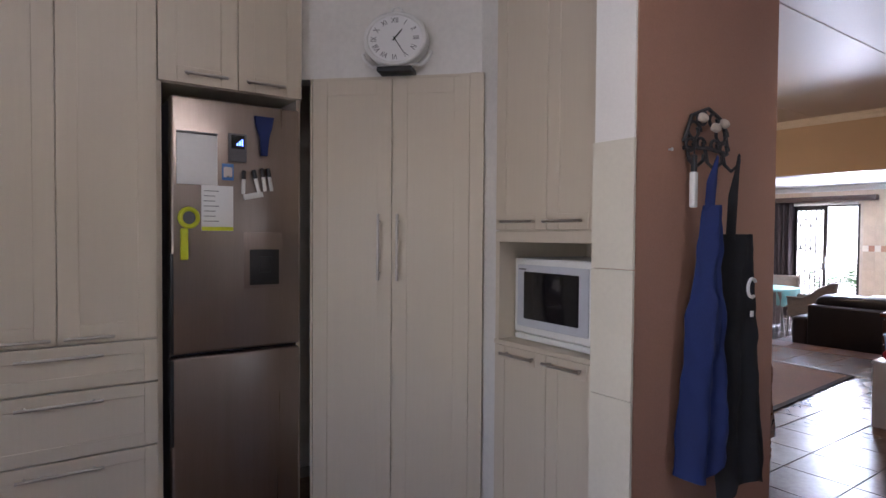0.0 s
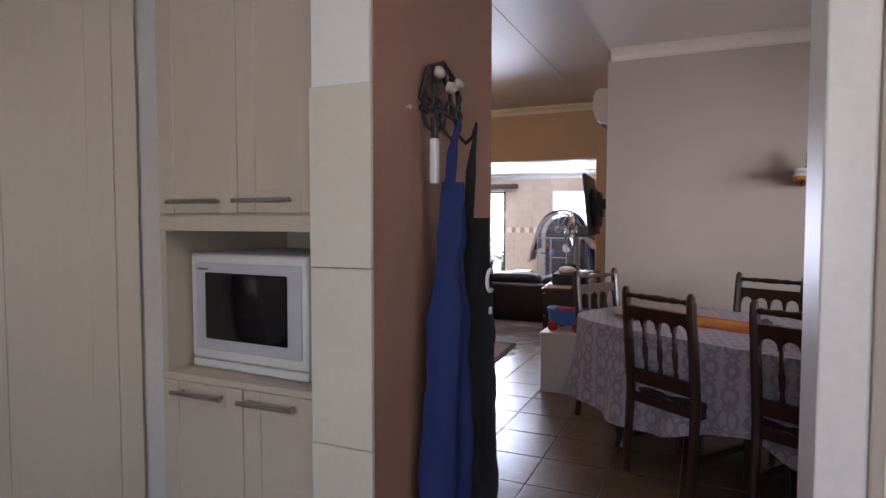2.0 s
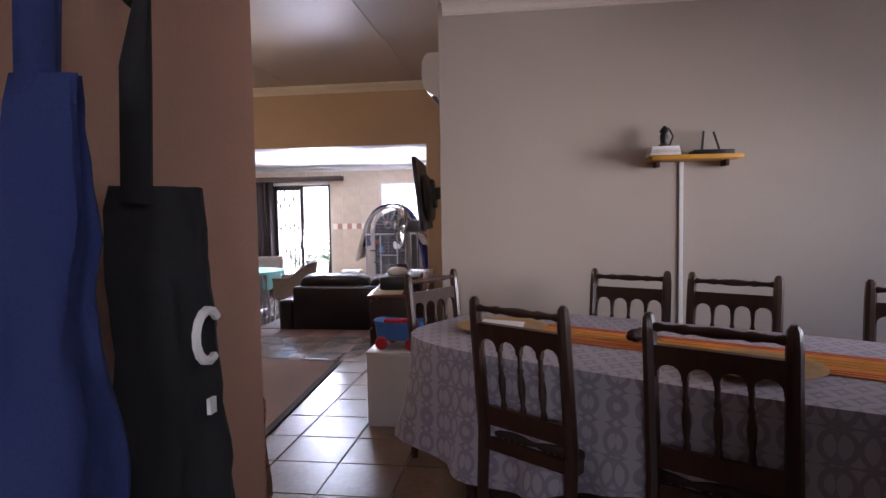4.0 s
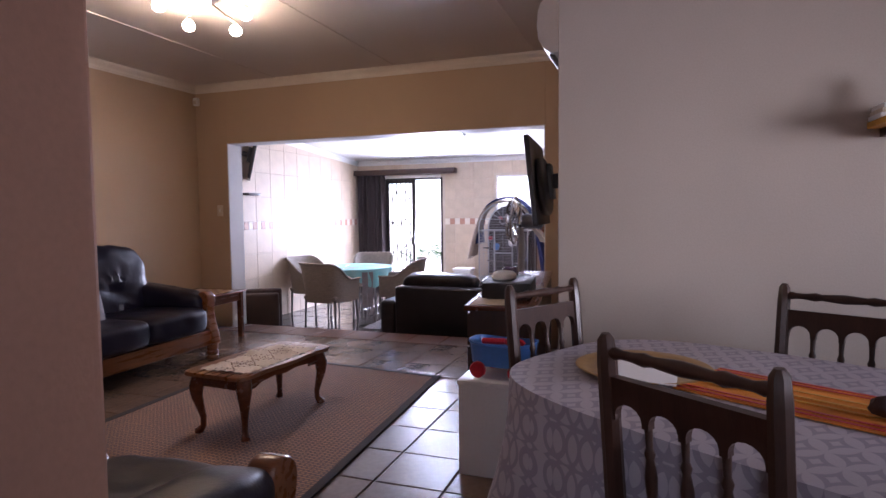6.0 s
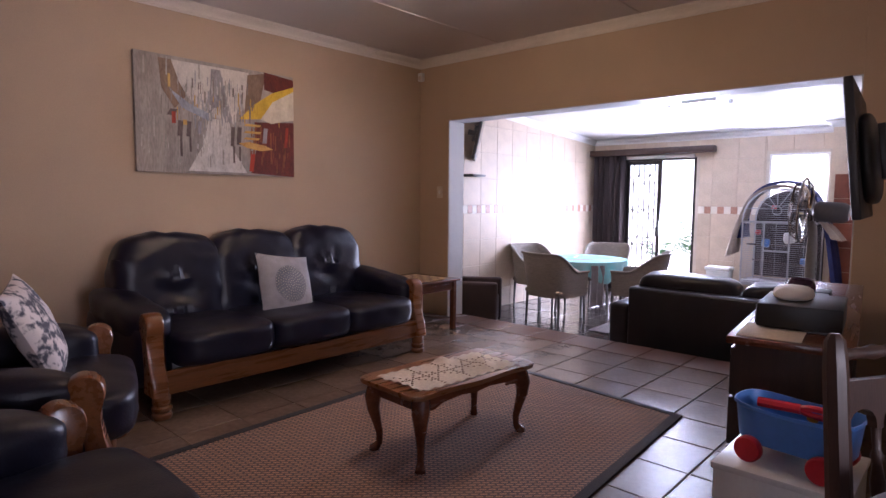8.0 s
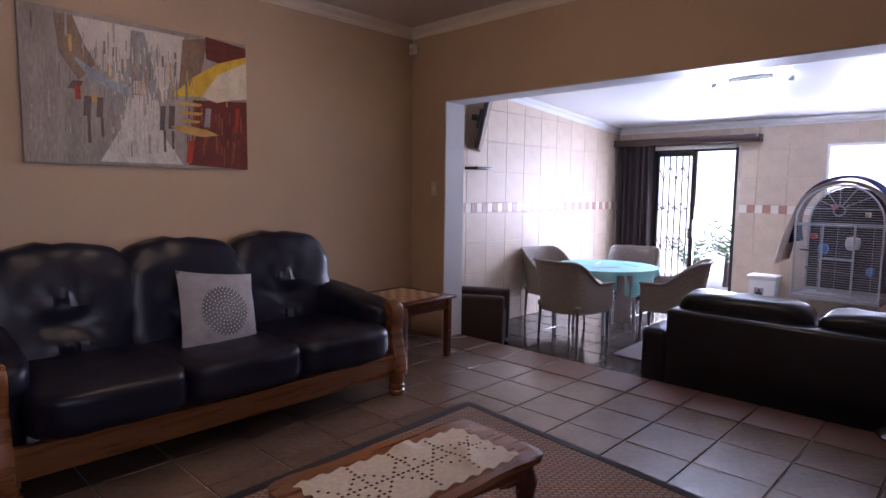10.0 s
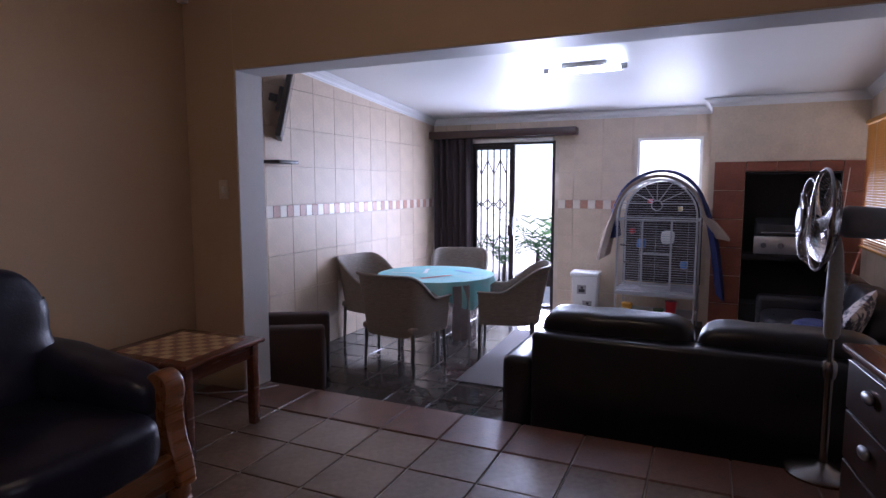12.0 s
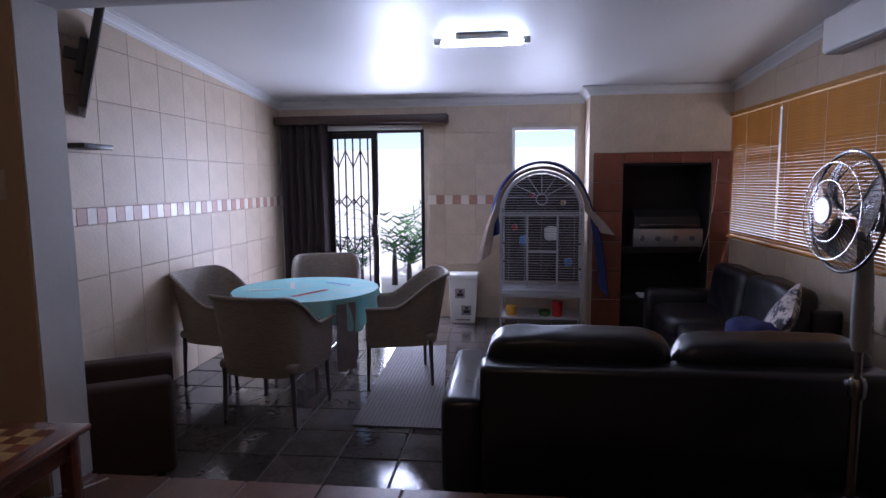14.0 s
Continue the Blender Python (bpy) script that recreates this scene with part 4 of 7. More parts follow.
# woven rug
def woven(name, c1, c2, scale):
    m = material(name, c1, 0.9, vary=0.15, scale=3, grain=180, bump=0.3)
    nt = m.node_tree
    tc = nt.nodes.new("ShaderNodeTexCoord")
    mp = nt.nodes.new("ShaderNodeMapping")
    mp.inputs["Rotation"].default_value = (0, 0, radians(45))
    nt.links.new(tc.outputs["Object"], mp.inputs[0])
    br = nt.nodes.new("ShaderNodeTexBrick")
    br.inputs["Scale"].default_value = scale
    br.inputs["Color1"].default_value, br.inputs["Color2"].default_value, br.inputs["Mortar"].default_value = (*c1, 1), (*(Vector(c1) * 0.8), 1), (*c2, 1)
    br.inputs["Mortar Size"].default_value, br.inputs["Brick Width"].default_value, br.inputs["Row Height"].default_value = 0.14, 1.0, 0.5
    nt.links.new(mp.outputs[0], br.inputs["Vector"])
    b = nt.nodes["Principled BSDF"]
    old = b.inputs["Base Color"].links[0].from_socket
    mix = nt.nodes.new("ShaderNodeMix")
    mix.data_type, mix.blend_type = "RGBA", "MULTIPLY"
    mix.inputs[0].default_value = 0.5
    nt.links.new(br.outputs["Color"], mix.inputs[6])
    nt.links.new(old, mix.inputs[7])
    hs = nt.nodes.new("ShaderNodeBrightContrast")
    hs.inputs["Bright"].default_value = 0.05
    nt.links.new(mix.outputs[2], hs.inputs[0])
    nt.links.new(hs.outputs[0], b.inputs["Base Color"])
    bn = nt.nodes.new("ShaderNodeBump")
    bn.inputs["Strength"].default_value, bn.inputs["Distance"].default_value = 0.5, 0.004
    bn.invert = True
    nt.links.new(br.outputs["Fac"], bn.inputs["Height"])
    nt.links.new(bn.outputs[0], b.inputs["Normal"])
    return m


RUG = woven("woven_sisal", (0.54, 0.31, 0.16), (0.10, 0.052, 0.034), 24)
rug = thing("rug", "woven reddish beige rug with a dark binding on the tiles", "rug")
outer = [(3.85, 2.21), (6.50, 2.36), (6.68, 4.10), (3.85, 4.02)]
inner = [(3.90, 2.26), (6.455, 2.41), (6.625, 4.045), (3.90, 3.97)]
bm = bmesh.new()
prism(bm, inner, 0.002, 0.010)
part("weave", bm, RUG, rug, smooth=False)
bm = bmesh.new()
for k in range(4):
    prism(bm, [outer[k], outer[(k + 1) % 4], inner[(k + 1) % 4], inner[k]], 0.002, 0.012)
part("binding", bm, RUGEDGE, rug, "dark cloth binding", smooth=False)

# chess table
ch = thing("chess_table", "small reddish wooden table with an inlaid chessboard", "side table", pose(7.095, 5.17, 0, 0, 0, 3))
part("tabletop", boxes((-0.30, 0.30, -0.31, 0.31, 0.475, 0.498), bevel=0.006), MAHOG, ch)
part("apron_rail", boxes((-0.26, 0.26, -0.265, -0.245, 0.39, 0.476), (-0.26, 0.26, 0.245, 0.265, 0.39, 0.476), (-0.26, -0.24, -0.245, 0.245, 0.39, 0.476), (0.24, 0.26, -0.245, 0.245, 0.39, 0.476)), MAHOG, ch, smooth=False)
legme = None
for sx in (-1, 1):
    for sy in (-1, 1):
        if legme is None:
            legme = part("leg", boxes((-0.024, 0.024, -0.024, 0.024, 0, 0.476), bevel=0.004), MAHOG, ch, m=pose(sx * 0.25, sy * 0.255, 0))
        else:
            again(legme, pose(sx * 0.25, sy * 0.255, 0))
PALEW = material("pale_maple_inlay", (0.55, 0.38, 0.17), 0.3, vary=0.12, scale=8, stretch=(1, 6, 6), random=0.06)
REDW = material("red_wood_inlay", (0.22, 0.07, 0.03), 0.3, vary=0.15, scale=8, stretch=(1, 6, 6), random=0.06)
sq = 0.058
sqm = [mesh_of("square", boxes((-sq / 2 + 0.0005, sq / 2 - 0.0005, -sq / 2 + 0.0005, sq / 2 - 0.0005, 0, 0.002)), mt, False) for mt in (PALEW, REDW)]
top = [o for o in ch.children if o.name.startswith("tabletop")][0]
for i in range(8):
    for j in range(8):
        o = new("square", sqm[(i + j) % 2])
        o.parent = top
        o.matrix_basis = pose((i - 3.5) * sq, (j - 3.5) * sq, 0.4975)

# painting: blurred street scene, only broad strokes
pt = thing("canvas_painting", "unframed canvas painting of a rainy street with a yellow awning", "painting", pose(5.42, 5.78, 1.898) @ Matrix.Diagonal((0.96, 1, 0.98, 1)))
part("canvas", boxes((-0.70, 0.70, -0.035, -0.002, -0.45, 0.45), bevel=0.003), material("canvas_grey_wash", (0.40, 0.35, 0.31), 0.6, vary=0.25, scale=3, grain=30, bump=0.2, stretch=(2.5, 1, 0.6), second=(0.20, 0.17, 0.15)), pt)


def paint(name, colour, polys, d, second=None):
    bm = bmesh.new()
    for p in polys:
        prism(bm, p, 0, 0.002, pose(0, -0.0345 - d, 0, 90, 0, 0))
    part("brushwork", bm, material(name, colour, 0.5, vary=0.25, scale=9, grain=50, bump=0.25, stretch=(1.5, 1, 0.7), second=second), pt, smooth=False)["kind"] = "stuff"


def stroke(x, z, w, h, k=0.0):
    return [(x - w / 2, z - h / 2), (x + w / 2 - k, z - h / 2), (x + w / 2, z + h / 2), (x - w / 2 + k, z + h / 2)]


paint("pale_sky", (0.62, 0.56, 0.50), [[(-0.42, 0.42), (0.25, 0.42), (0.22, 0.12), (0.02, 0.0), (-0.16, 0.02), (-0.36, 0.22)]], 0.001, (0.45, 0.40, 0.36))
paint("pale_street", (0.66, 0.61, 0.57), [[(-0.12, 0.0), (0.06, 0.0), (0.10, -0.25), (0.22, -0.43), (-0.30, -0.43), (-0.16, -0.2)]], 0.001, (0.44, 0.40, 0.36))
paint("grey_tower", (0.34, 0.31, 0.31), [[(-0.09, 0.40), (-0.01, 0.40), (0.02, 0.26), (0.06, 0.12), (0.09, -0.02), (0.03, -0.02), (-0.02, 0.09), (-0.08, 0.09), (-0.12, -0.02), (-0.18, -0.02), (-0.13, 0.14), (-0.10, 0.26)]], 0.0022)
paint("brown_facade", (0.26, 0.17, 0.11), [[(-0.52, 0.42), (-0.42, 0.42), (-0.36, 0.26), (-0.30, 0.16), (-0.40, 0.05), (-0.50, 0.2)], [(0.24, 0.40), (0.42, 0.44), (0.36, 0.2), (0.20, 0.04)]], 0.002, (0.14, 0.08, 0.05))
paint("blue_grey_haze", (0.36, 0.38, 0.45), [[(-0.44, 0.20), (-0.28, 0.10), (-0.12, 0.04), (-0.12, -0.02), (-0.34, 0.06)]], 0.0032)
paint("maroon_shade", (0.17, 0.028, 0.015), [[(0.30, 0.01), (0.70, 0.04), (0.70, -0.45), (0.26, -0.43), (0.32, -0.2)], [(0.40, 0.45), (0.70, 0.42), (0.70, 0.34), (0.52, 0.28), (0.40, 0.30)]], 0.0022, (0.08, 0.015, 0.01))
paint("yellow_awning", (0.72, 0.50, 0.03), [[(0.15, 0.02), (0.30, 0.16), (0.48, 0.28), (0.70, 0.36), (0.70, 0.30), (0.48, 0.20), (0.36, 0.04)]], 0.0034, (0.52, 0.30, 0.01))
paint("cream_awning", (0.72, 0.64, 0.50), [[(0.36, 0.04), (0.48, 0.20), (0.70, 0.32), (0.70, 0.06), (0.58, 0.04), (0.47, 0.01)]], 0.0046, (0.55, 0.46, 0.34))
paint("dark_strokes", (0.15, 0.105, 0.095), [stroke(-0.36, -0.10, 0.05, 0.12, 0.01), stroke(-0.29, -0.10, 0.045, 0.12, 0.01), stroke(-0.355, -0.24, 0.018, 0.16), stroke(-0.28, -0.22, 0.016, 0.12), stroke(0.09, -0.13, 0.045, 0.16, 0.012), stroke(0.15, -0.12, 0.05, 0.15, 0.012), stroke(0.10, -0.28, 0.016, 0.14), stroke(0.155, -0.27, 0.016, 0.12), stroke(-0.42, 0.02, 0.09, 0.05, 0.03)], 0.0036)
paint("gold_tables", (0.62, 0.40, 0.10), [stroke(0.28, -0.02, 0.17, 0.02, 0.02), stroke(0.28, -0.08, 0.17, 0.02, 0.02), stroke(0.27, -0.135, 0.16, 0.018, 0.02), [(0.14, -0.18), (0.24, -0.165), (0.40, -0.185), (0.48, -0.215), (0.36, -0.235), (0.22, -0.215)], stroke(-0.44, 0.26, 0.018, 0.10), stroke(-0.32, -0.05, 0.03, 0.04)], 0.0048, (0.42, 0.2, 0.04))
random.seed(11)
for nm, col, (xa, xb, za, zb), cnt in (("warm_grey_dabs", (0.46, 0.41, 0.36), (-0.69, 0.1, -0.43, 0.43), 60), ("umber_dabs", (0.27, 0.22, 0.19), (-0.55, 0.35, -0.05, 0.35), 34), ("white_dabs", (0.66, 0.61, 0.55), (-0.28, 0.2, -0.42, 0.3), 60), ("rust_dabs", (0.30, 0.09, 0.03), (0.22, 0.69, -0.43, 0.0), 46), ("haze_dabs", (0.36, 0.35, 0.36), (-0.3, 0.25, -0.1, 0.38), 60), ("gold_dabs", (0.62, 0.36, 0.08), (-0.45, 0.6, -0.05, 0.25), 16)):
    paint(nm, col, [stroke(random.uniform(xa + 0.03, xb - 0.03), random.uniform(za + 0.06, zb - 0.06), random.uniform(0.004, 0.016), random.uniform(0.03, 0.16), random.uniform(0, 0.006)) for _ in range(cnt)], 0.0006 + random.uniform(0.002, 0.003))
paint("red_dabs", (0.48, 0.05, 0.015), [stroke(0.27, -0.34, 0.06, 0.15, 0.02), stroke(-0.41, -0.02, 0.03, 0.09), stroke(0.62, -0.10, 0.05, 0.18, 0.02)], 0.004)
paint("grey_figure_dab", (0.35, 0.33, 0.36), [stroke(0.40, -0.10, 0.055, 0.13, 0.015), stroke(-0.20, -0.08, 0.04, 0.10, 0.01)], 0.0055)

# sideboard along the wall under the television
sb = thing("sideboard", "long dark wooden sideboard with drawers under the television", "sideboard", pose(5.47, 1.815, 0, 0, 0, 6.5))
SBL, SBD = 2.04, 0.40
part("top", boxes((-0.02, SBL + 0.02, -SBD, 0.02, 0.722, 0.752), bevel=0.006), MAHOG, sb, "polished red-brown wooden top")
part("body", boxes((0, SBL, -SBD + 0.01, -0.012, 0.06, 0.722)), DARKW, sb, smooth=False)
part("plinth", boxes((0.02, SBL - 0.02, -SBD + 0.02, -0.03, 0, 0.06)), DARKW, sb, smooth=False)
for k in range(4):
    for z0, z1 in ((0.08, 0.30), (0.31, 0.50), (0.51, 0.70)):
        x0 = 0.02 + k * 0.502
        d = part("drawer", boxes((x0, x0 + 0.49, -0.012, 0.008, z0, z1), bevel=0.004), DARKW, sb, smooth=False)
        bm = bmesh.new()
        pillow(bm, 0.085, 0.03, 0.045, 2.2, 4, pose(x0 + 0.245, 0.02, (z0 + z1) / 2 + 0.02))
        part("handle", bm, ALU, d, "pale metal shell handle")


def on_sideboard(x, y, z=0.752, rz=5.0):
    return pose(5.47, 1.815, 0, 0, 0, 6.5) @ pose(x, y, z, 0, 0, rz - 5.0)


av = thing("dvd_recorder", "black set-top recorder on the sideboard", "media player", on_sideboard(0.42, -0.20))
part("case", boxes((-0.21, 0.21, -0.15, 0.15, 0.01, 0.105), bevel=0.006), BLACKPL, av)
part("front_panel", boxes((-0.20, 0.20, 0.15, 0.154, 0.02, 0.095), bevel=0.001), SCREEN, av)
for sx in (-0.17, 0.17):
    part("rubber_foot", boxes((sx - 0.02, sx + 0.02, -0.12, 0.12, 0, 0.011)), BLACKPL, av)
tb = thing("napkin_box", "crumpled white cloth heap on the recorder", "cloth", on_sideboard(0.45, -0.16, 0.857))
bm = bmesh.new()
pillow(bm, 0.24, 0.15, 0.06, 2.6, 9, pose(0, 0, 0.024), wrinkle=0.02, freq=22)
part("cloth", bm, PAPER, tb)
dl = thing("paper_mat", "white crocheted mat on the sideboard", "mat", on_sideboard(0.16, -0.12))
part("cloth", boxes((-0.15, 0.15, -0.11, 0.11, 0, 0.004), bevel=0.001), LACE, dl)
vs = thing("vase", "dark purple vase on the sideboard", "vase", on_sideboard(0.78, -0.16))
bm = bmesh.new()
lathe(bm, [(0.05, 0), (0.055, 0.008), (0.03, 0.03), (0.03, 0.05), (0.058, 0.085), (0.062, 0.12), (0.05, 0.15), (0.052, 0.155), (0.046, 0.155), (0.04, 0.12)], 20)
part("body", bm, material("dark_purple_glaze", (0.05, 0.018, 0.04), 0.25, vary=0.1), vs)
for x, w2, h2 in ((1.05, 0.12, 0.05), (1.30, 0.16, 0.04)):
    b2 = thing("small_box", "small dark box on the sideboard", "box", on_sideboard(x, -0.2))
    part("case", boxes((-w2 / 2, w2 / 2, -0.06, 0.06, 0, h2), bevel=0.004), BLACKPL, b2)

tv = thing("television", "black flat television on a wall arm", "television", pose(6.32, 1.55, 1.49, -6, 0, 4))
part("panel", boxes((-0.42, 0.42, -0.012, 0.022, -0.29, 0.29), bevel=0.006), BLACKPL, tv)
part("screen", boxes((-0.40, 0.40, 0.022, 0.0245, -0.27, 0.27)), SCREEN, tv)
bm = bmesh.new()
pillow(bm, 0.62, 0.08, 0.40, 3.2, 7, pose(0, -0.035, -0.03))
part("back_cover", bm, BLACKPL, tv)
part("wall_arm", boxes((-0.10, 0.10, -0.10, -0.07, -0.12, 0.12), (-0.035, 0.035, -0.22, -0.09, -0.05, 0.05), (-0.06, 0.06, -0.338, -0.25, -0.14, 0.14), (-0.04, 0.04, -0.26, -0.20, -0.04, 0.04), bevel=0.004), BLACKPL, tv)
cb = thing("television_cables", "loose black cables hanging below the television", "cable")
for k, (x, dx) in enumerate(((6.20, 0.02), (6.24, -0.03), (6.28, 0.05))):
    bm = bmesh.new()
    sweep(bm, [(x, 1.33, 1.40), (x - 0.02 + dx, 1.30, 1.25), (x + 0.05, 1.26, 1.10), (x + 0.03 + dx, 1.25, 0.95), (x + 0.08, 1.24, 0.80), (x + 0.06, 1.28, 0.76)], 0.006, 6)
    part("cable", bm, BLACKPL, cb)

ac = thing("air_conditioner", "white wall air conditioner near the ceiling", "air conditioner", pose(5.855, 1.21, 2.295))
bm = bmesh.new()
prism(bm, [(0, -0.135), (0.07, -0.145), (0.12, -0.14), (0.16, -0.115), (0.185, -0.07), (0.195, 0.0), (0.19, 0.08), (0.175, 0.125), (0.15, 0.145), (0, 0.15)], -0.40, 0.40, Matrix(((0, 0, 1, 0), (1, 0, 0, 0), (0, 1, 0, 0), (0, 0, 0, 1))))
part("case", bm, WHITEPL, ac)
part("outlet_vane", boxes((-0.34, 0.34, 0.105, 0.135, -0.150, -0.135), bevel=0.003), GREYPL, ac, "dark air outlet")
part("front_seam", boxes((-0.398, 0.398, 0.189, 0.1925, -0.03, -0.026)), GREYPL, ac, smooth=False)

# ceiling lamp with five arms
cl = thing("ceiling_lamp", "five-armed brass ceiling lamp with lit bulbs", "ceiling lamp", pose(5.50, 3.62, TOP))
bm = bmesh.new()
lathe(bm, [(0.01, -0.05), (0.05, -0.045), (0.075, -0.02), (0.08, 0.0)], 24)
part("ceiling_plate", bm, HANDLE, cl)
for k, (dx, dy) in enumerate(((-0.29, 0.15), (0.10, 0.27), (0.31, 0.04), (0.05, -0.25), (-0.24, -0.16))):
    bm = bmesh.new()
    sweep(bm, [(0, 0, -0.035), (dx * 0.35 - dy * 0.12, dy * 0.35 + dx * 0.12, -0.03), (dx * 0.7 - dy * 0.05, dy * 0.7 + dx * 0.05, -0.065), (dx, dy, -0.085)], 0.008, 8)
    arm = part("arm", bm, HANDLE, cl)
    bm = bmesh.new()
    lathe(bm, [(0.018, -0.085), (0.02, -0.10), (0.022, -0.105)], 14, pose(dx, dy, 0))
    part("socket", bm, HANDLE, arm)
    bm = bmesh.new()
    lathe(bm, [(0.018, -0.105), (0.034, -0.118), (0.042, -0.14), (0.036, -0.163), (0.018, -0.176), (0.004, -0.179)], 16, pose(dx, dy, 0))
    part("bulb", bm, BULB, arm, "lit warm bulb")

swi = thing("light_switch", "cream light switch plate beside the opening", "light switch", pose(7.75, 5.475, 1.345))
part("plate", boxes((-0.010, 0, -0.038, 0.038, -0.062, 0.062), bevel=0.003), LACE, swi)
part("rocker", boxes((-0.014, -0.009, -0.012, 0.012, -0.02, 0.02), bevel=0.002), WHITEPL, swi)
pir = thing("alarm_sensor", "small white alarm sensor in the corner", "sensor", pose(7.745, 5.74, 2.59, 0, 0, 0))
part("case", boxes((-0.05, 0, -0.03, 0.03, -0.045, 0.045), bevel=0.008), WHITEPL, pir)
part("lens", boxes((-0.054, -0.048, -0.02, 0.02, -0.03, 0.01), bevel=0.002), LACE, pir)
cbl = thing("floor_cable", "thin white cable along the floor by the pier", "cable")
bm = bmesh.new()
sweep(bm, [(7.55, 5.72, 0.006), (7.60, 5.55, 0.006), (7.70, 5.40, 0.006), (7.78, 5.30, 0.006), (7.92, 5.22, 0.006)], 0.005, 6)
part("cable", bm, WHITEPL, cbl)

# pedestal fan
GREYM = material("matt_pewter_plastic", (0.26, 0.25, 0.24), 0.45, vary=0.1, bump=0.02, spec=0.3)
fan = thing("pedestal_fan", "chrome pedestal fan standing beside the step", "fan", pose(7.985, 2.025, 0.002))
bm = bmesh.new()
lathe(bm, [(0.165, 0), (0.168, 0.012), (0.15, 0.03), (0.05, 0.045), (0.03, 0.06)], 32)
part("base", bm, CHROME, fan)
bm = bmesh.new()
lathe(bm, [(0.021, 0.04), (0.021, 0.50)], 16)
part("lower_pole", bm, CHROME, fan)
bm = bmesh.new()
lathe(bm, [(0.03, 0.47), (0.034, 0.49), (0.034, 0.53), (0.026, 0.55)], 16)
part("collar", bm, CHROME, fan)
bm = bmesh.new()
sweep(bm, [(0.03, 0, 0.51), (0.065, 0, 0.51)], [0.012, 0.016], 10)
part("knob", bm, GREYPL, fan)
bm = bmesh.new()
lathe(bm, [(0.014, 0.5), (0.014, 0.72)], 12)
part("upper_pole", bm, CHROME, fan)
bm = bmesh.new()
sweep(bm, [(0.0, 0, 0.66), (0.0, 0, 0.68), (0.002, 0, 0.80), (0.006, 0, 0.95), (0.012, 0, 1.06), (0.02, 0.01, 1.13)], [0.026, 0.034, 0.038, 0.034, 0.028, 0.024], 14)
part("control_column", bm, GREYM, fan)
for z in (0.75, 0.79, 0.83):
    part("speed_button", boxes((-0.012, 0.012, -0.038, -0.03, z - 0.012, z + 0.012), bevel=0.003), BLACKPL, fan)
HEAD = pose(0.03, 0.0, 1.205, 3, 0, 3)       # local +y is where the fan blows
bm = bmesh.new()
lathe(bm, [(0.02, 0.215), (0.055, 0.21), (0.072, 0.18), (0.074, 0.03), (0.055, 0.0), (0.02, -0.01)], 22, HEAD @ pose(0, 0.0, 0, 90, 0, 0))
part("motor", bm, GREYPL, fan, "dark grey motor housing")
bm = bmesh.new()
R = 0.235
sweep(bm, [HEAD @ Vector((R * math.cos(k * math.pi / 24), 0.072, R * math.sin(k * math.pi / 24))) for k in range(48)], 0.008, 6, closed=True)
part("guard_ring", bm, CHROME, fan)
for side, depth2 in ((1, 0.075), (-1, 0.05)):
    bm = bmesh.new()
    for k in range(60):
        a = k * math.pi / 30
        sweep(bm, [HEAD @ Vector((r * math.cos(a + tw), 0.072 + side * dd, r * math.sin(a + tw))) for r, dd, tw in ((0.05, depth2 * 0.9, 0), (0.12, depth2, 0.1), (0.19, depth2 * 0.8, 0.2), (R, 0, 0.24))], 0.0014, 3)
    for r, dd in ((0.12, depth2), (0.19, depth2 * 0.8)):
        sweep(bm, [HEAD @ Vector((r * math.cos(k * math.pi / 24), 0.072 + side * dd, r * math.sin(k * math.pi / 24))) for k in range(48)], 0.002, 4, closed=True)
    tagged(part("front_guard" if side > 0 else "rear_guard", bm, CHROME, fan, "chrome wire guard"), "chrome wire guard", kind="stuff")
bm = bmesh.new()
lathe(bm, [(0.001, 0.0), (0.05, 0.0), (0.055, -0.008), (0.05, -0.012)], 24, HEAD @ pose(0, 0.152, 0, 90, 0, 0))
part("badge", bm, ALU, fan)
for k in range(3):
    a0 = k * 2 * math.pi / 3 + 0.5

    def blade(u, v, a0=a0):
        r = 0.03 + 0.165 * v
        a = a0 + (u - 0.5) * (1.0 + 0.3 * v) + v * 0.35
        return HEAD @ Vector((r * math.cos(a), 0.05 + 0.05 * (u - 0.5) + 0.02, r * math.sin(a)))

    part("blade", sheet(6, 8, blade, 0.003), CHROME, fan)

# ---- dining corner ----
TA, TB = Vector((0.485, 0.875, 0)).normalized(), Vector((0.875, -0.485, 0)).normalized()
TROT = -29.0                                  # local y lies along the table's length
TC = TA * 1.95 + TB * 3.36
TM = pose(TC.x, TC.y, 0, 0, 0, TROT)
HX, HY = 0.56, 1.22


def oval(k, hx=HX, hy=HY, p=3.6):
    c, s = math.cos(k), math.sin(k)
    r = 1 / ((abs(c) / hx) ** p + (abs(s) / hy) ** p) ** (1 / p)
    return r * c, r * s


dt = thing("dining_table", "dark wooden oval dining table under a cloth", "dining table", TM)
bm = bmesh.new()
prism(bm, [oval(2 * math.pi * k / 64, HX - 0.012, HY - 0.012) for k in range(64)], 0.715, 0.745)
part("tabletop", bm, DARKW, dt)
part("apron_rail", boxes((-0.40, 0.40, -0.85, 0.85, 0.64, 0.716)), DARKW, dt, smooth=False)
for sx in (-1, 1):
    for sy in (-1, 1):
        bm = bmesh.new()
        lathe(bm, [(0.03, 0), (0.045, 0.02), (0.03, 0.06), (0.036, 0.09), (0.05, 0.2), (0.038, 0.34), (0.05, 0.37), (0.034, 0.4), (0.05, 0.5), (0.05, 0.66)], 16, pose(sx * 0.36, sy * 0.80, 0))
        part("leg", bm, DARKW, dt)
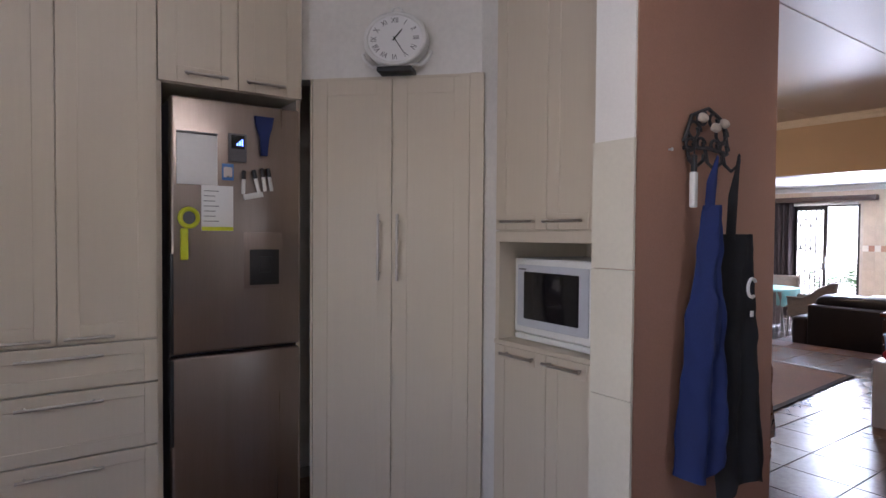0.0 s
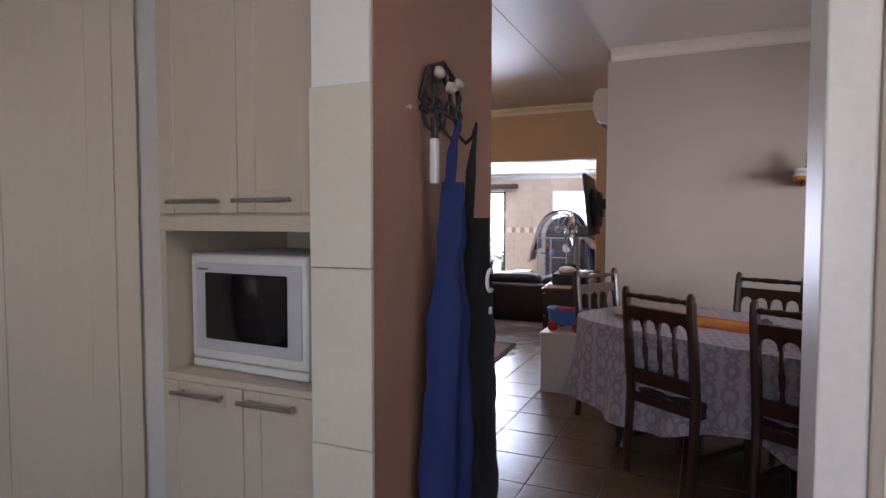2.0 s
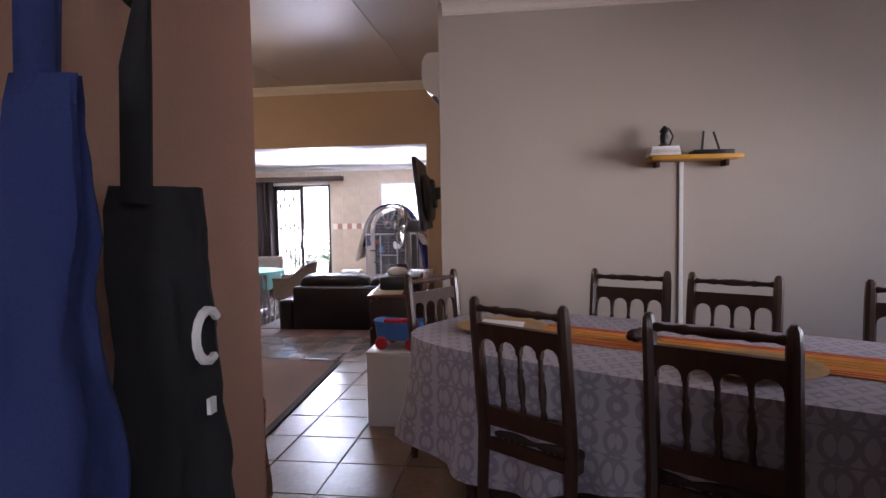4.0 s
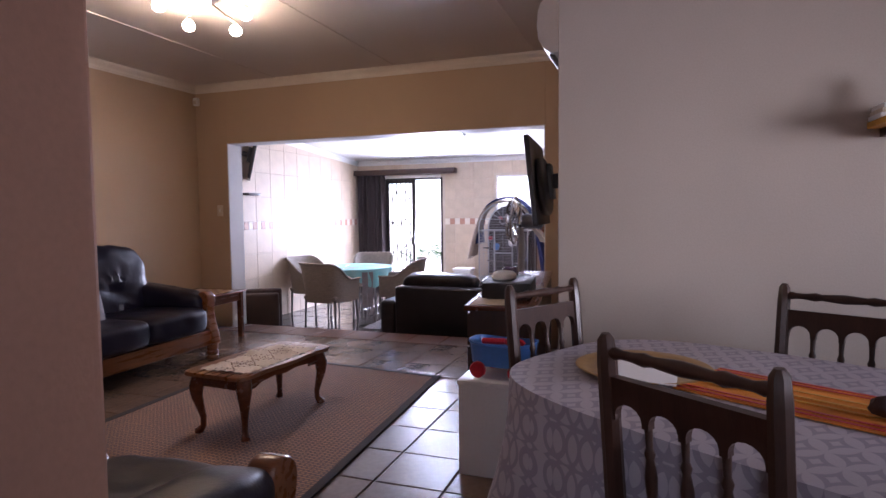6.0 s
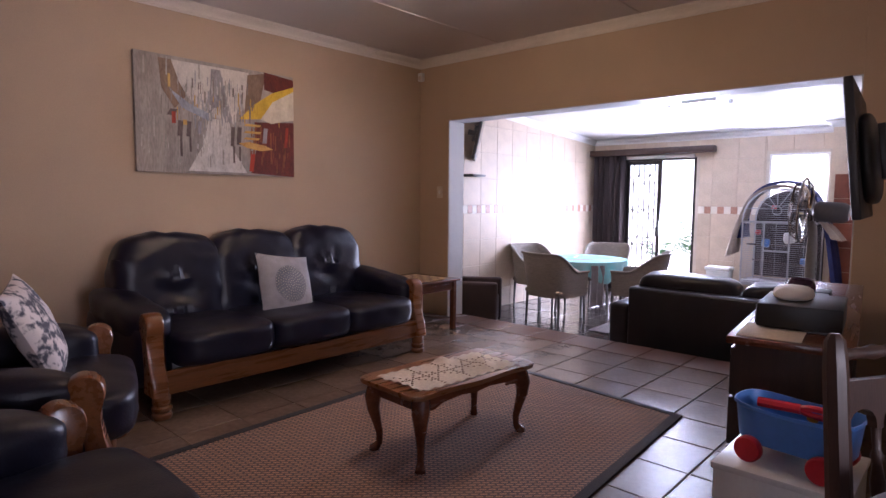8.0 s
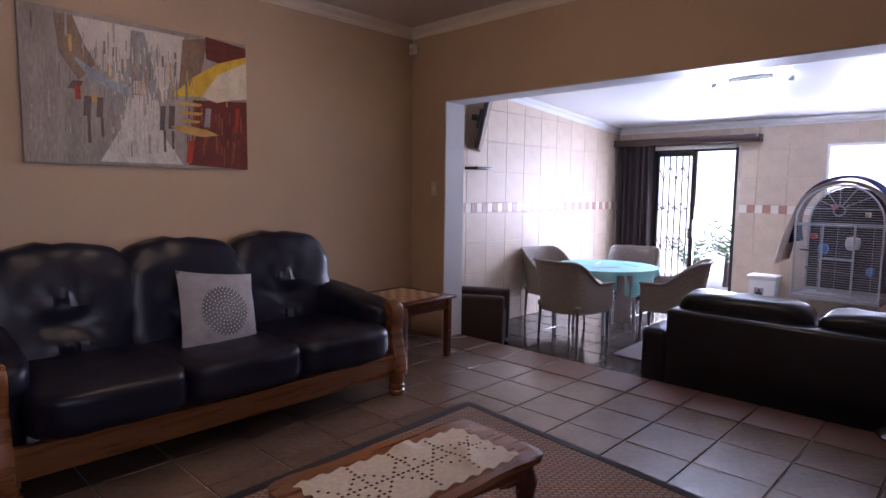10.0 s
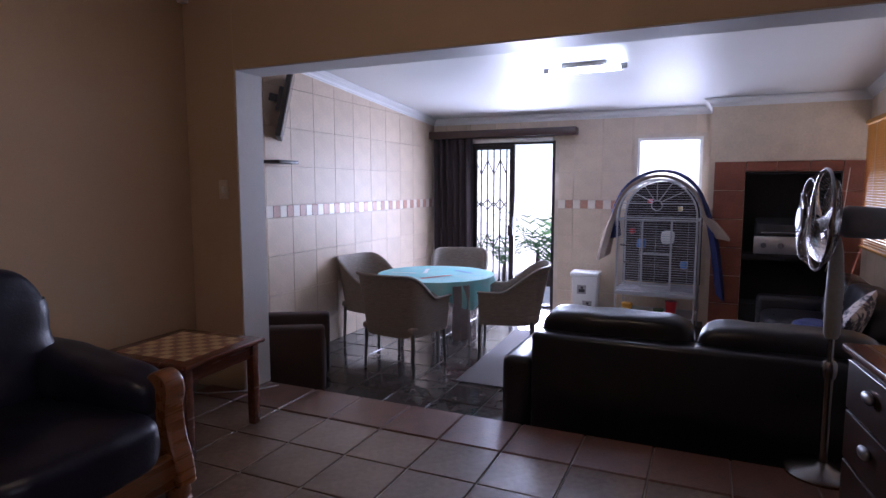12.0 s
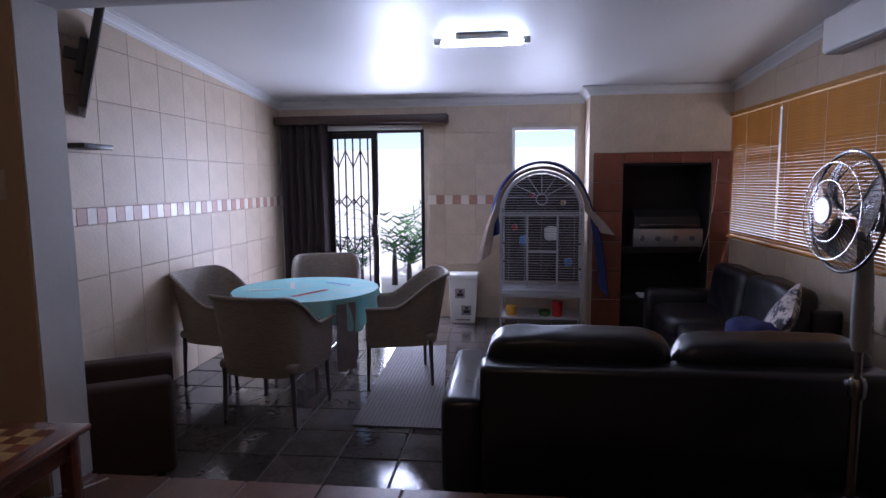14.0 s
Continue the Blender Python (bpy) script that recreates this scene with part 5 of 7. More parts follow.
part("stretcher", boxes((-0.03, 0.03, -0.80, 0.80, 0.14, 0.19), (-0.36, 0.36, -0.83, -0.77, 0.14, 0.19), (-0.36, 0.36, 0.77, 0.83, 0.14, 0.19), bevel=0.006), DARKW, dt, smooth=False)


def printed_cloth():
    m = material("grey_printed_cloth", (0.42, 0.39, 0.44), 0.55, vary=0.05, scale=4, grain=260, bump=0.12)
    nt = m.node_tree
    tc = nt.nodes.new("ShaderNodeTexCoord")
    mp = nt.nodes.new("ShaderNodeMapping")
    mp.inputs["Scale"].default_value, mp.inputs["Location"].default_value = (7.0, 9.5, 9.0), (0, 0, 0.205)
    nt.links.new(tc.outputs["Object"], mp.inputs[0])
    line = None
    for radius, shift in ((0.56, (0.0, 0.0, 0.0)), (0.56, (0.5, 0.5, 0.0))):
        add = nt.nodes.new("ShaderNodeVectorMath")
        add.inputs[1].default_value = shift
        nt.links.new(mp.outputs[0], add.inputs[0])
        vo = nt.nodes.new("ShaderNodeTexVoronoi")
        vo.inputs["Scale"].default_value, vo.inputs["Randomness"].default_value = 1.0, 0.0
        nt.links.new(add.outputs[0], vo.inputs["Vector"])
        ring = nt.nodes.new("ShaderNodeMath")
        ring.operation = "COMPARE"
        ring.inputs[1].default_value, ring.inputs[2].default_value = radius, 0.055
        nt.links.new(vo.outputs["Distance"], ring.inputs[0])
        if line is None:
            line = ring
        else:
            both = nt.nodes.new("ShaderNodeMath")
            both.operation = "MAXIMUM"
            nt.links.new(line.outputs[0], both.inputs[0])
            nt.links.new(ring.outputs[0], both.inputs[1])
            line = both
    rp = nt.nodes.new("ShaderNodeValToRGB")
    rp.color_ramp.elements[0].color, rp.color_ramp.elements[1].color = (1, 1, 1, 1), (0.66, 0.66, 0.70, 1)
    nt.links.new(line.outputs[0], rp.inputs[0])
    b = nt.nodes["Principled BSDF"]
    old = b.inputs["Base Color"].links[0].from_socket
    mix = nt.nodes.new("ShaderNodeMix")
    mix.data_type, mix.blend_type = "RGBA", "MULTIPLY"
    mix.inputs[0].default_value = 1
    nt.links.new(old, mix.inputs[6])
    nt.links.new(rp.outputs[0], mix.inputs[7])
    nt.links.new(mix.outputs[2], b.inputs["Base Color"])
    return m


CLOTH = printed_cloth()
tc_ = thing("tablecloth", "grey tablecloth with a darker geometric print hanging over the table", "tablecloth", TM)


def drape(u, v):
    a = 2 * math.pi * u
    x, y = oval(a)
    if v < 0.5:
        s = v / 0.5
        return Vector((x * s, y * s, 0.752 + 0.0015 * noise.noise(Vector((x * s * 6, y * s * 6, 0)))))
    s = (v - 0.5) / 0.5
    drop = 0.40 + 0.13 * abs(math.sin(2 * a)) ** 2
    fold = 1 + (0.018 + 0.03 * s) * s * math.sin(a * 17 + 1.3 * math.sin(a * 3)) + 0.05 * s * s
    edge = min(1.0, s * 6)
    return Vector((x * fold + 0.004 * edge * math.cos(a), y * fold + 0.004 * edge * math.sin(a), 0.752 - drop * s))


part("cloth", sheet(150, 30, drape, 0.003), CLOTH, tc_)
bm = bmesh.new()


def ribbon(u, v):
    return Vector(((u - 0.5) * 0.32, -0.95 + 1.62 * v, 0.7575 + 0.001 * math.sin(u * 90)))


rn = thing("table_runner", "orange striped table runner along the dining table", "table runner", TM)
part("cloth", sheet(24, 30, ribbon, 0.003), ORANGE, rn)
for x in (-0.145, -0.115, -0.045, 0.0, 0.05, 0.12, 0.148):
    part("stripe", boxes((x - 0.006, x + 0.006, -0.94, 0.66, 0.7615, 0.7630)), REDPL if abs(x) > 0.1 else YELLOWW, rn, "coloured woven stripe", smooth=False)
for y, lab in ((0.83, "round golden woven place mat with papers"), (-0.18, "round golden woven place mat"),):
    pl = thing("place_mat", lab, "place mat", TM @ pose(-0.05 if y > 0 else -0.22, y - (0 if y > 0 else 0.14), 0.7605 if y > 0 else 0.763))
    bm = bmesh.new()
    lathe(bm, [(0.001, 0.004), (0.15, 0.006), (0.19, 0.010), (0.215, 0.016), (0.22, 0.014), (0.18, 0.002), (0.12, 0.0), (0.001, 0.0)], 40)
    part("plate", bm, material("gold_lacquer", (0.42, 0.24, 0.06), 0.35, vary=0.15, scale=12), pl)
pp = thing("papers", "loose white papers lying on the place mat", "paper", TM @ pose(-0.10, 0.80, 0.777, 3, 0, 25))
part("sheet", boxes((-0.15, 0.15, -0.105, 0.105, 0, 0.003)), PAPER, pp, smooth=False)
pr = thing("dried_flower", "small dried protea with leaves on the runner", "ornament", TM @ pose(-0.03, 0.16, 0.763, 0, 0, 60))
bm = bmesh.new()
pillow(bm, 0.07, 0.10, 0.055, 2.2, 5, pose(0, 0, 0.028), wrinkle=0.014, freq=60)
part("bloom", bm, BROWNF, pr)
for k in range(5):
    def leaf(u, v, k=k):
        return Matrix.Rotation(radians(60 + 14 * k), 3, "Z") @ Vector(((u - 0.5) * 0.022 * math.sin(math.pi * v), 0.03 + 0.09 * v, 0.012 + 0.01 * math.sin(v * 3) + 0.004 * k))
    part("leaf", sheet(2, 5, leaf, 0.001), DARKW, pr, "dry brown leaf")


def dining_chair(m):
    """Turned dark wooden chair; it faces local +y, its back posts at y = 0."""
    t = thing("dining_chair", "dark turned wooden dining chair with arched spindle back", "chair", m, "chairs round the dining table")
    W = 0.44
    rake = 0.055

    def yb(z):
        return -rake * max(0, z - 0.45) / 0.55

    for s in (-1, 1):
        bm = bmesh.new()
        zs = [0, 0.2, 0.45, 0.7, 0.93, 0.985, 1.0]
        sweep(bm, [(s * (W / 2 - 0.02), yb(z) - (0.03 * (0.45 - z) / 0.45 if z < 0.45 else 0), z) for z in zs], [0.020, 0.023, 0.026, 0.025, 0.024, 0.020, 0.010], 8)
        part("back_post", bm, DARKW, t)
        bm = bmesh.new()
        lathe(bm, [(0.016, 0), (0.022, 0.02), (0.016, 0.05), (0.02, 0.1), (0.026, 0.2), (0.018, 0.27), (0.026, 0.29), (0.022, 0.31), (0.024, 0.43)], 12, pose(s * (W / 2 - 0.005), 0.40, 0))
        part("front_leg", bm, DARKW, t)
        sx = s * (W / 2 - 0.015)
        part("side_stretcher", boxes((sx - 0.01, sx + 0.01, -0.02, 0.40, 0.17, 0.195)), DARKW, t, smooth=False)
        part("seat_rail", boxes((sx - 0.012, sx + 0.012, 0.0, 0.40, 0.385, 0.435)), DARKW, t, smooth=False)
    bm = bmesh.new()
    prof = [(-0.19, 0.010), (-0.17, 0.016), (-0.15, 0.011), (-0.12, 0.012), (-0.09, 0.017), (-0.07, 0.012), (-0.03, 0.016), (0, 0.018), (0.03, 0.016), (0.07, 0.012), (0.09, 0.017), (0.12, 0.012), (0.15, 0.011), (0.17, 0.016), (0.19, 0.010)]
    sweep(bm, [(x * (W - 0.05) / 0.38, yb(0.955), 0.955) for x, r in prof], [r for x, r in prof], 10)
    part("top_spindle", bm, DARKW, t)
    bm = bmesh.new()
    hw, n = W / 2 - 0.035, 4
    arch = 2 * hw / n
    low_edge = []
    for k in range(n):
        cx = -hw + arch * (k + 0.5)
        r = arch * 0.40
        low_edge += [(cx - arch / 2, 0.800), (cx - r, 0.800)] + [(cx + r * math.cos(math.pi - j * math.pi / 8), 0.812 + r * math.sin(j * math.pi / 8) * 0.9) for j in range(9)] + [(cx + r, 0.800)]
    low_edge.append((hw, 0.800))
    prism(bm, low_edge + [(hw, 0.905), (-hw, 0.905)], -0.011, 0.011, pose(0, yb(0.85), 0, 90 + 6, 0, 0))
    for v in bm.verts:
        v.co.y += 0.088 
    part("arched_rail", bm, DARKW, t, smooth=False)
    for k in range(1, n):
        x = -hw + arch * k
        bm = bmesh.new()
        prof = [(0.56, 0.009), (0.58, 0.013), (0.60, 0.008), (0.64, 0.013), (0.68, 0.015), (0.72, 0.009), (0.735, 0.013), (0.75, 0.008), (0.80, 0.010)]
        sweep(bm, [(x, yb(z), z) for z, r in prof], [r for z, r in prof], 10)
        part("spindle", bm, DARKW, t)
    part("lower_rail", boxes((-hw, hw, yb(0.53) - 0.011, yb(0.53) + 0.011, 0.49, 0.565), bevel=0.003), DARKW, t, smooth=False)
    part("back_rail", boxes((-hw - 0.01, hw + 0.01, -0.012, 0.012, 0.385, 0.435), (-hw - 0.01, hw + 0.01, 0.385, 0.41, 0.385, 0.435), (-hw - 0.01, hw + 0.01, 0.385, 0.405, 0.25, 0.275), bevel=0.002), DARKW, t, smooth=False)
    seat = part("seat", boxes((-W / 2 + 0.0, W / 2 + 0.0, 0.015, 0.42, 0.425, 0.465), bevel=0.014, seg=3), SEATC, t, "dark leather seat")
    studs = bmesh.new()
    for k in range(13):
        lathe(studs, [(0.006, 0), (0.004, 0.003)], 6, pose(-0.18 + 0.03 * k, 0.014, 0.432, 90, 0, 0))
    part("stud_row", studs, BRASS, seat, "row of brass studs")
    return t


def seat_at(back_a, back_b, turn):
    p = TA * back_a + TB * back_b
    return pose(p.x, p.y, 0, 0, 0, turn)


first = dining_chair(seat_at(2.345, 2.765, TROT - 97))
for a, b, turn in ((1.665, 2.75, TROT - 92), (2.40, 4.01, TROT + 92), (1.88, 4.02, TROT + 88), (3.275, 3.465, TROT + 178), (1.12, 4.02, TROT + 90), (1.00, 2.73, TROT - 90)):
    copy_thing(first, seat_at(a, b, turn))

# white box with a toy cart
wbx = thing("white_cabinet", "low white melamine cabinet beside the dining table", "cabinet", pose(4.90, 1.34, 0))
part("carcass", boxes((0, 0.36, 0, 0.35, 0, 0.452), bevel=0.003), WHITEPL, wbx)
part("top", boxes((-0.006, 0.365, -0.006, 0.356, 0.452, 0.472), bevel=0.003), WHITEPL, wbx)
toy = thing("toy_cart", "blue plastic toy cart with red wheels on the white cabinet", "toy", pose(5.06, 1.50, 0.472, 0, 0, 82))
bm = bmesh.new()
n = 32
prof = [(0.0, 0.055), (1.0, 0.055), (1.12, 0.14), (1.16, 0.17), (1.19, 0.17), (1.19, 0.16), (1.14, 0.155), (1.06, 0.065), (0.0, 0.065)]
rings = []
for sc, z in prof:
    ring = []
    for k in range(n):
        a = 2 * math.pi * k / n
        c, s = math.cos(a), math.sin(a)
        r = 1 / ((abs(c) / 0.145) ** 4 + (abs(s) / 0.085) ** 4) ** 0.25
        ring.append(bm.verts.new((r * c * max(sc, 0.01), r * s * max(sc, 0.01), z + (0.012 * abs(c) ** 3 if sc > 1.1 else 0))))
    rings.append(ring)
for a, b in zip(rings, rings[1:]):
    for k in range(n):
        bm.faces.new((a[k], a[(k + 1) % n], b[(k + 1) % n], b[k]))
part("tub", bm, BLUEPL, toy, "blue plastic tub")
for x in (-0.10, 0.10):
    for s in (-1, 1):
        bm = bmesh.new()
        lathe(bm, [(0.012, -0.016), (0.036, -0.016), (0.040, -0.010), (0.040, 0.010), (0.036, 0.016), (0.016, 0.018)], 20, pose(x, s * 0.10, 0.040, 90, 0, 0))
        part("wheel", bm, REDPL, toy, "red plastic wheel")
bm = bmesh.new()
sweep(bm, [(-0.05 + 0.05 * math.cos(k * math.pi / 6), -0.02, 0.165 + 0.012 * math.sin(k * math.pi / 6)) for k in range(12)], 0.010, 8, closed=True)
sweep(bm, [(0.0, -0.02, 0.165), (0.12, -0.01, 0.16)], 0.016, 8)
part("red_spade", bm, REDPL, toy, "red plastic spade lying in the tub")
bm = bmesh.new()
pillow(bm, 0.05, 0.012, 0.03, 2.2, 4, pose(-0.01, -0.097, 0.115))
part("sticker", bm, YELLOWW, toy, "yellow sticker")

# shelf with router on the wall
sh = thing("wall_shelf", "small yellow painted wooden shelf on the grey wall", "shelf", pose(5.03, -0.255, 1.61))
part("board", boxes((-0.20, 0, -0.245, 0.245, 0, 0.025), bevel=0.003), YELLOWW, sh)
for y in (-0.19, 0.19):
    part("bracket", boxes((-0.10, 0, y - 0.01, y + 0.01, -0.035, 0), bevel=0.002), DARKW, sh, "dark wooden bracket", smooth=False)
rt = thing("router", "black internet router with two antennas on the shelf", "router", pose(4.93, -0.345, 1.635))
part("case", boxes((-0.06, 0.06, -0.12, 0.10, 0, 0.028), bevel=0.006), BLACKPL, rt)
for y, lean in ((0.03, 4), (-0.07, -18)):
    part("antenna", boxes((-0.004, 0.004, -0.006, 0.006, 0.0, 0.12), bevel=0.002), BLACKPL, rt, m=pose(0.04, y, 0.024, lean, 0, 0))
for k, (mt, w2) in enumerate(((PAPER, 0.085), (LACE, 0.08), (PAPER, 0.075))):
    bk = thing("book", "thin pale book stacked on the shelf", "book", pose(4.93, -0.09, 1.635 + 0.018 * k), group="books on the shelf")
    part("cover", boxes((-0.07, 0.07, -w2, w2, 0, 0.017), bevel=0.002), mt, bk)
lt = thing("lantern_figure", "small dark lantern ornament on the books", "ornament", pose(4.93, -0.095, 1.689))
bm = bmesh.new()
lathe(bm, [(0.028, 0), (0.03, 0.012), (0.02, 0.02), (0.024, 0.06), (0.018, 0.08), (0.026, 0.09), (0.012, 0.11), (0.004, 0.12)], 16)
part("body", bm, BLACKPL, lt)
bm = bmesh.new()
sweep(bm, [(0, -0.03, 0.005), (0, -0.05, 0.06), (0, -0.03, 0.10), (0, 0, 0.118)], 0.005, 6)
part("handle", bm, BLACKPL, lt)
tr = setting("trim_cable_trunking", boxes((5.018, 5.03, -0.227, -0.203, 0.0, 1.608), bevel=0.002), WHITEPL, "white cable trunking below the shelf", "trunking")

# ---- garden room ----
# sliding door, security gate, curtain and pelmet
sd = thing("window_sliding_door", "dark aluminium sliding glass door standing open to the garden", "sliding door", pose(12.36, 0, 0), kind="structure")
part("outer_frame", boxes((-0.045, 0.045, 4.38, 4.42, LOW, 1.945), (-0.045, 0.045, 5.51, 5.55, LOW, 1.945), (-0.045, 0.045, 4.42, 5.51, 1.91, 1.945), (-0.045, 0.045, 4.42, 5.51, LOW, LOW + 0.03)), DALU, sd, smooth=False)
lf = part("door_leaf", boxes((-0.02, 0.015, 4.93, 4.98, LOW + 0.03, 1.91), (-0.02, 0.015, 5.46, 5.51, LOW + 0.03, 1.91), (-0.02, 0.015, 4.98, 5.46, 1.85, 1.91), (-0.02, 0.015, 4.98, 5.46, LOW + 0.03, LOW + 0.10)), DALU, sd, smooth=False)
part("lock", boxes((-0.045, -0.02, 4.94, 4.97, 0.72, 0.96), bevel=0.004), BLACKPL, lf)
pane = part("pane", boxes((-0.005, 0.0, 4.98, 5.46, LOW + 0.10, 1.85)), GLASS, lf, smooth=False)
pane.visible_shadow = False
gate = thing("security_gate", "black folding security gate behind the glass door", "security gate", pose(12.41, 0, 0))
for y in (5.50, 5.42, 5.33, 5.24, 5.15, 5.06, 5.00):
    part("bar", boxes((-0.008, 0.008, y - 0.008, y + 0.008, LOW + 0.02, 1.90)), DALU, gate, smooth=False)
for zc, half in ((1.62, 0.10), (0.62, 0.10), (1.14, 0.055), (1.10, 0.055), (0.02, 0.10)):
    ys = [5.50, 5.42, 5.33, 5.24, 5.15, 5.06]
    bm = bmesh.new()
    for k, (a, b) in enumerate(zip(ys, ys[1:])):
        up = (k % 2 == 0) != (zc == 1.10)
        sweep(bm, [(0.0, a, zc + (half if up else -half)), (0.0, b, zc + (-half if up else half))], 0.008, 5)
    part("zigzag_bar", bm, DALU, gate, smooth=False)
part("lock_post", boxes((-0.015, 0.015, 4.985, 5.015, LOW + 0.02, 1.90), (-0.03, 0.02, 4.97, 5.03, 0.70, 0.85), bevel=0.002), DALU, gate, smooth=False)
cur = thing("curtain", "dark brown curtain drawn to the side of the sliding door", "curtain")


def curt(u, v):
    y = 5.47 + 0.57 * u
    return Vector((12.20 + 0.030 * math.sin(u * 38 + 0.6 * math.sin(v * 2)) + 0.006 * math.sin(u * 90), y, 2.03 + (LOW + 0.02 - 2.03) * v))


part("cloth", sheet(90, 12, curt, 0.003), CURTAIN, cur)
pel = thing("pelmet", "dark brown wooden pelmet above the sliding door", "pelmet", pose(12.15, 5.09, 2.045))
part("rail", boxes((-0.03, 0.14, -1.0, 0.99, -0.045, 0.05), bevel=0.012), DARKW, pel)
rb2 = thing("rolled_blind", "white rolled blind at the head of the door", "blind", pose(12.27, 4.95, 1.965))
part("roll", boxes((-0.02, 0.02, -0.55, 0.55, -0.03, 0.025), bevel=0.008), WHITEPL, rb2)
edge = setting("trim_door_edge_strip", boxes((12.285, 12.30, 6.045, 6.08, LOW, 1.95), bevel=0.002), WHITE, "white strip beside the curtain", "trim")
# small window with rolled blind cords
win = thing("window_small", "small bright window with white frame", "window", pose(12.33, 3.02, 0), kind="structure")
part("frame", boxes((-0.03, 0.03, -0.36, -0.325, 0.95, 1.94), (-0.03, 0.03, 0.325, 0.36, 0.95, 1.94), (-0.03, 0.03, -0.325, 0.325, 1.905, 1.94), (-0.03, 0.03, -0.325, 0.325, 0.95, 0.985)), WHITEPL, win, smooth=False)
part("sill", boxes((-0.07, 0.0, -0.40, 0.40, 0.925, 0.95), bevel=0.004), BANDA, win)
for y in (-0.33, 0.33):
    for k in range(30):
        part("blind_end", boxes((-0.05, -0.035, y - 0.03, y + 0.03, 0.99 + 0.031 * k, 0.992 + 0.031 * k)), WHITEPL, win, smooth=False) if k == 0 else again([o for o in win.children if o.name.startswith("blind_end")][-1], pose(0, 0, 0.031 * k))

# bamboo blinds in the side window
wf = thing("window_side", "wide window behind bamboo blinds", "window", pose(10.74, 1.07, 0), kind="structure")
part("frame", boxes((-1.44, -1.40, -0.03, 0.03, 0.78, 2.0), (1.40, 1.44, -0.03, 0.03, 0.78, 2.0), (-1.40, 1.40, -0.03, 0.03, 1.96, 2.0), (-1.40, 1.40, -0.03, 0.03, 0.78, 0.82), (-0.02, 0.02, -0.03, 0.03, 0.82, 1.96)), WHITEPL, wf, smooth=False)
for x0, x1 in ((9.32, 10.82), (10.832, 12.17)):
    bl = thing("venetian_blind", "honey-coloured bamboo venetian blind, slats half closed", "blind", pose((x0 + x1) / 2, 1.165, 0), group="blinds on the side window")
    hw = (x1 - x0) / 2
    part("head_rail", boxes((-hw, hw, -0.02, 0.02, 1.975, 2.015), bevel=0.004), BAMBOO, bl)
    part("bottom_rail", boxes((-hw, hw, -0.014, 0.014, 0.755, 0.775), bevel=0.003), BAMBOO, bl)
    slat = None
    z = 0.80
    while z < 1.97:
        mm = pose(0, 0, z, 51 + random.uniform(-3, 3), random.uniform(-0.08, 0.08), 0)
        if slat is None:
            slat = part("slat", boxes((-hw + 0.004, hw - 0.004, -0.0135, 0.0135, -0.001, 0.001)), BAMBOO, bl, m=mm, smooth=False)
        else:
            again(slat, mm)
        z += 0.0245
    for x in (-hw * 0.8, 0.0, hw * 0.8):
        part("ladder_cord", boxes((x - 0.0015, x + 0.0015, -0.018, -0.016, 0.77, 1.98), (x - 0.0015, x + 0.0015, 0.016, 0.018, 0.77, 1.98)), LACE, bl, smooth=False)
wu = thing("wall_unit", "white wall air conditioner above the blinds", "air conditioner", pose(9.45, 1.15, 2.26))
part("case", boxes((-0.40, 0.40, 0, 0.20, -0.10, 0.13), bevel=0.02, seg=3), WHITEPL, wu)
part("outlet_vane", boxes((-0.36, 0.36, 0.08, 0.19, -0.112, -0.10), bevel=0.003), GREYPL, wu)

# built-in barbecue in a chimney breast
BX = 11.93
setting("wall_chimney_breast", boxes((BX, 12.312, 1.138, 2.58, 1.63, 2.75), (BX, 12.312, 1.138, 1.35, LOW, 1.63), (BX, 12.312, 2.23, 2.58, LOW, 1.63), (12.28, 12.312, 1.35, 2.23, LOW, 1.63)), BTILE, "beige chimney breast of the built-in barbecue", "wall")
fs = thing("barbecue_surround", "red-brown tiled surround of the built-in barbecue", "fireplace", pose(BX, 0, 0))
for a in ((2.23, 2.535), (1.14, 1.35)):
    for z0 in (-0.23, 0.08, 0.39, 0.70, 1.01, 1.32):
        part("tile", boxes((-0.018, -0.001, a[0] + 0.003, a[1] - 0.003, z0 + 0.003, min(z0 + 0.31, 1.63) - 0.003), bevel=0.003, seg=1), BRICKR, fs, smooth=False)
for k in range(3):
    part("tile", boxes((-0.018, -0.001, 1.353 + 0.293 * k, 1.353 + 0.293 * k + 0.287, 1.523, 1.627), bevel=0.003, seg=1), BRICKR, fs, smooth=False)
part("hood", boxes((-0.001, 0.34, 1.35, 2.23, 1.50, 1.52)), SOOT, fs, smooth=False)
part("back", boxes((0.33, 0.349, 1.35, 2.23, LOW, 1.50)), SOOT, fs, smooth=False)
for a in (1.35, 2.215):
    part("side_lining", boxes((-0.001, 0.33, a, a + 0.015, LOW, 1.50)), SOOT, fs, smooth=False)
part("hearth_shelf", boxes((-0.001, 0.33, 1.365, 2.215, 0.58, 0.63)), SOOT, fs, smooth=False)
gr = thing("gas_grill", "steel gas grill with a dark lid in the barbecue niche", "grill", pose(BX, 1.775, 0.63))
part("control_panel", boxes((-0.03, 0.02, -0.36, 0.34, 0.02, 0.205), bevel=0.006), ALU, gr, "brushed steel control panel")
part("firebox", boxes((0.02, 0.30, -0.34, 0.32, 0.0, 0.22)), BLACKPL, gr, smooth=False)
bm = bmesh.new()
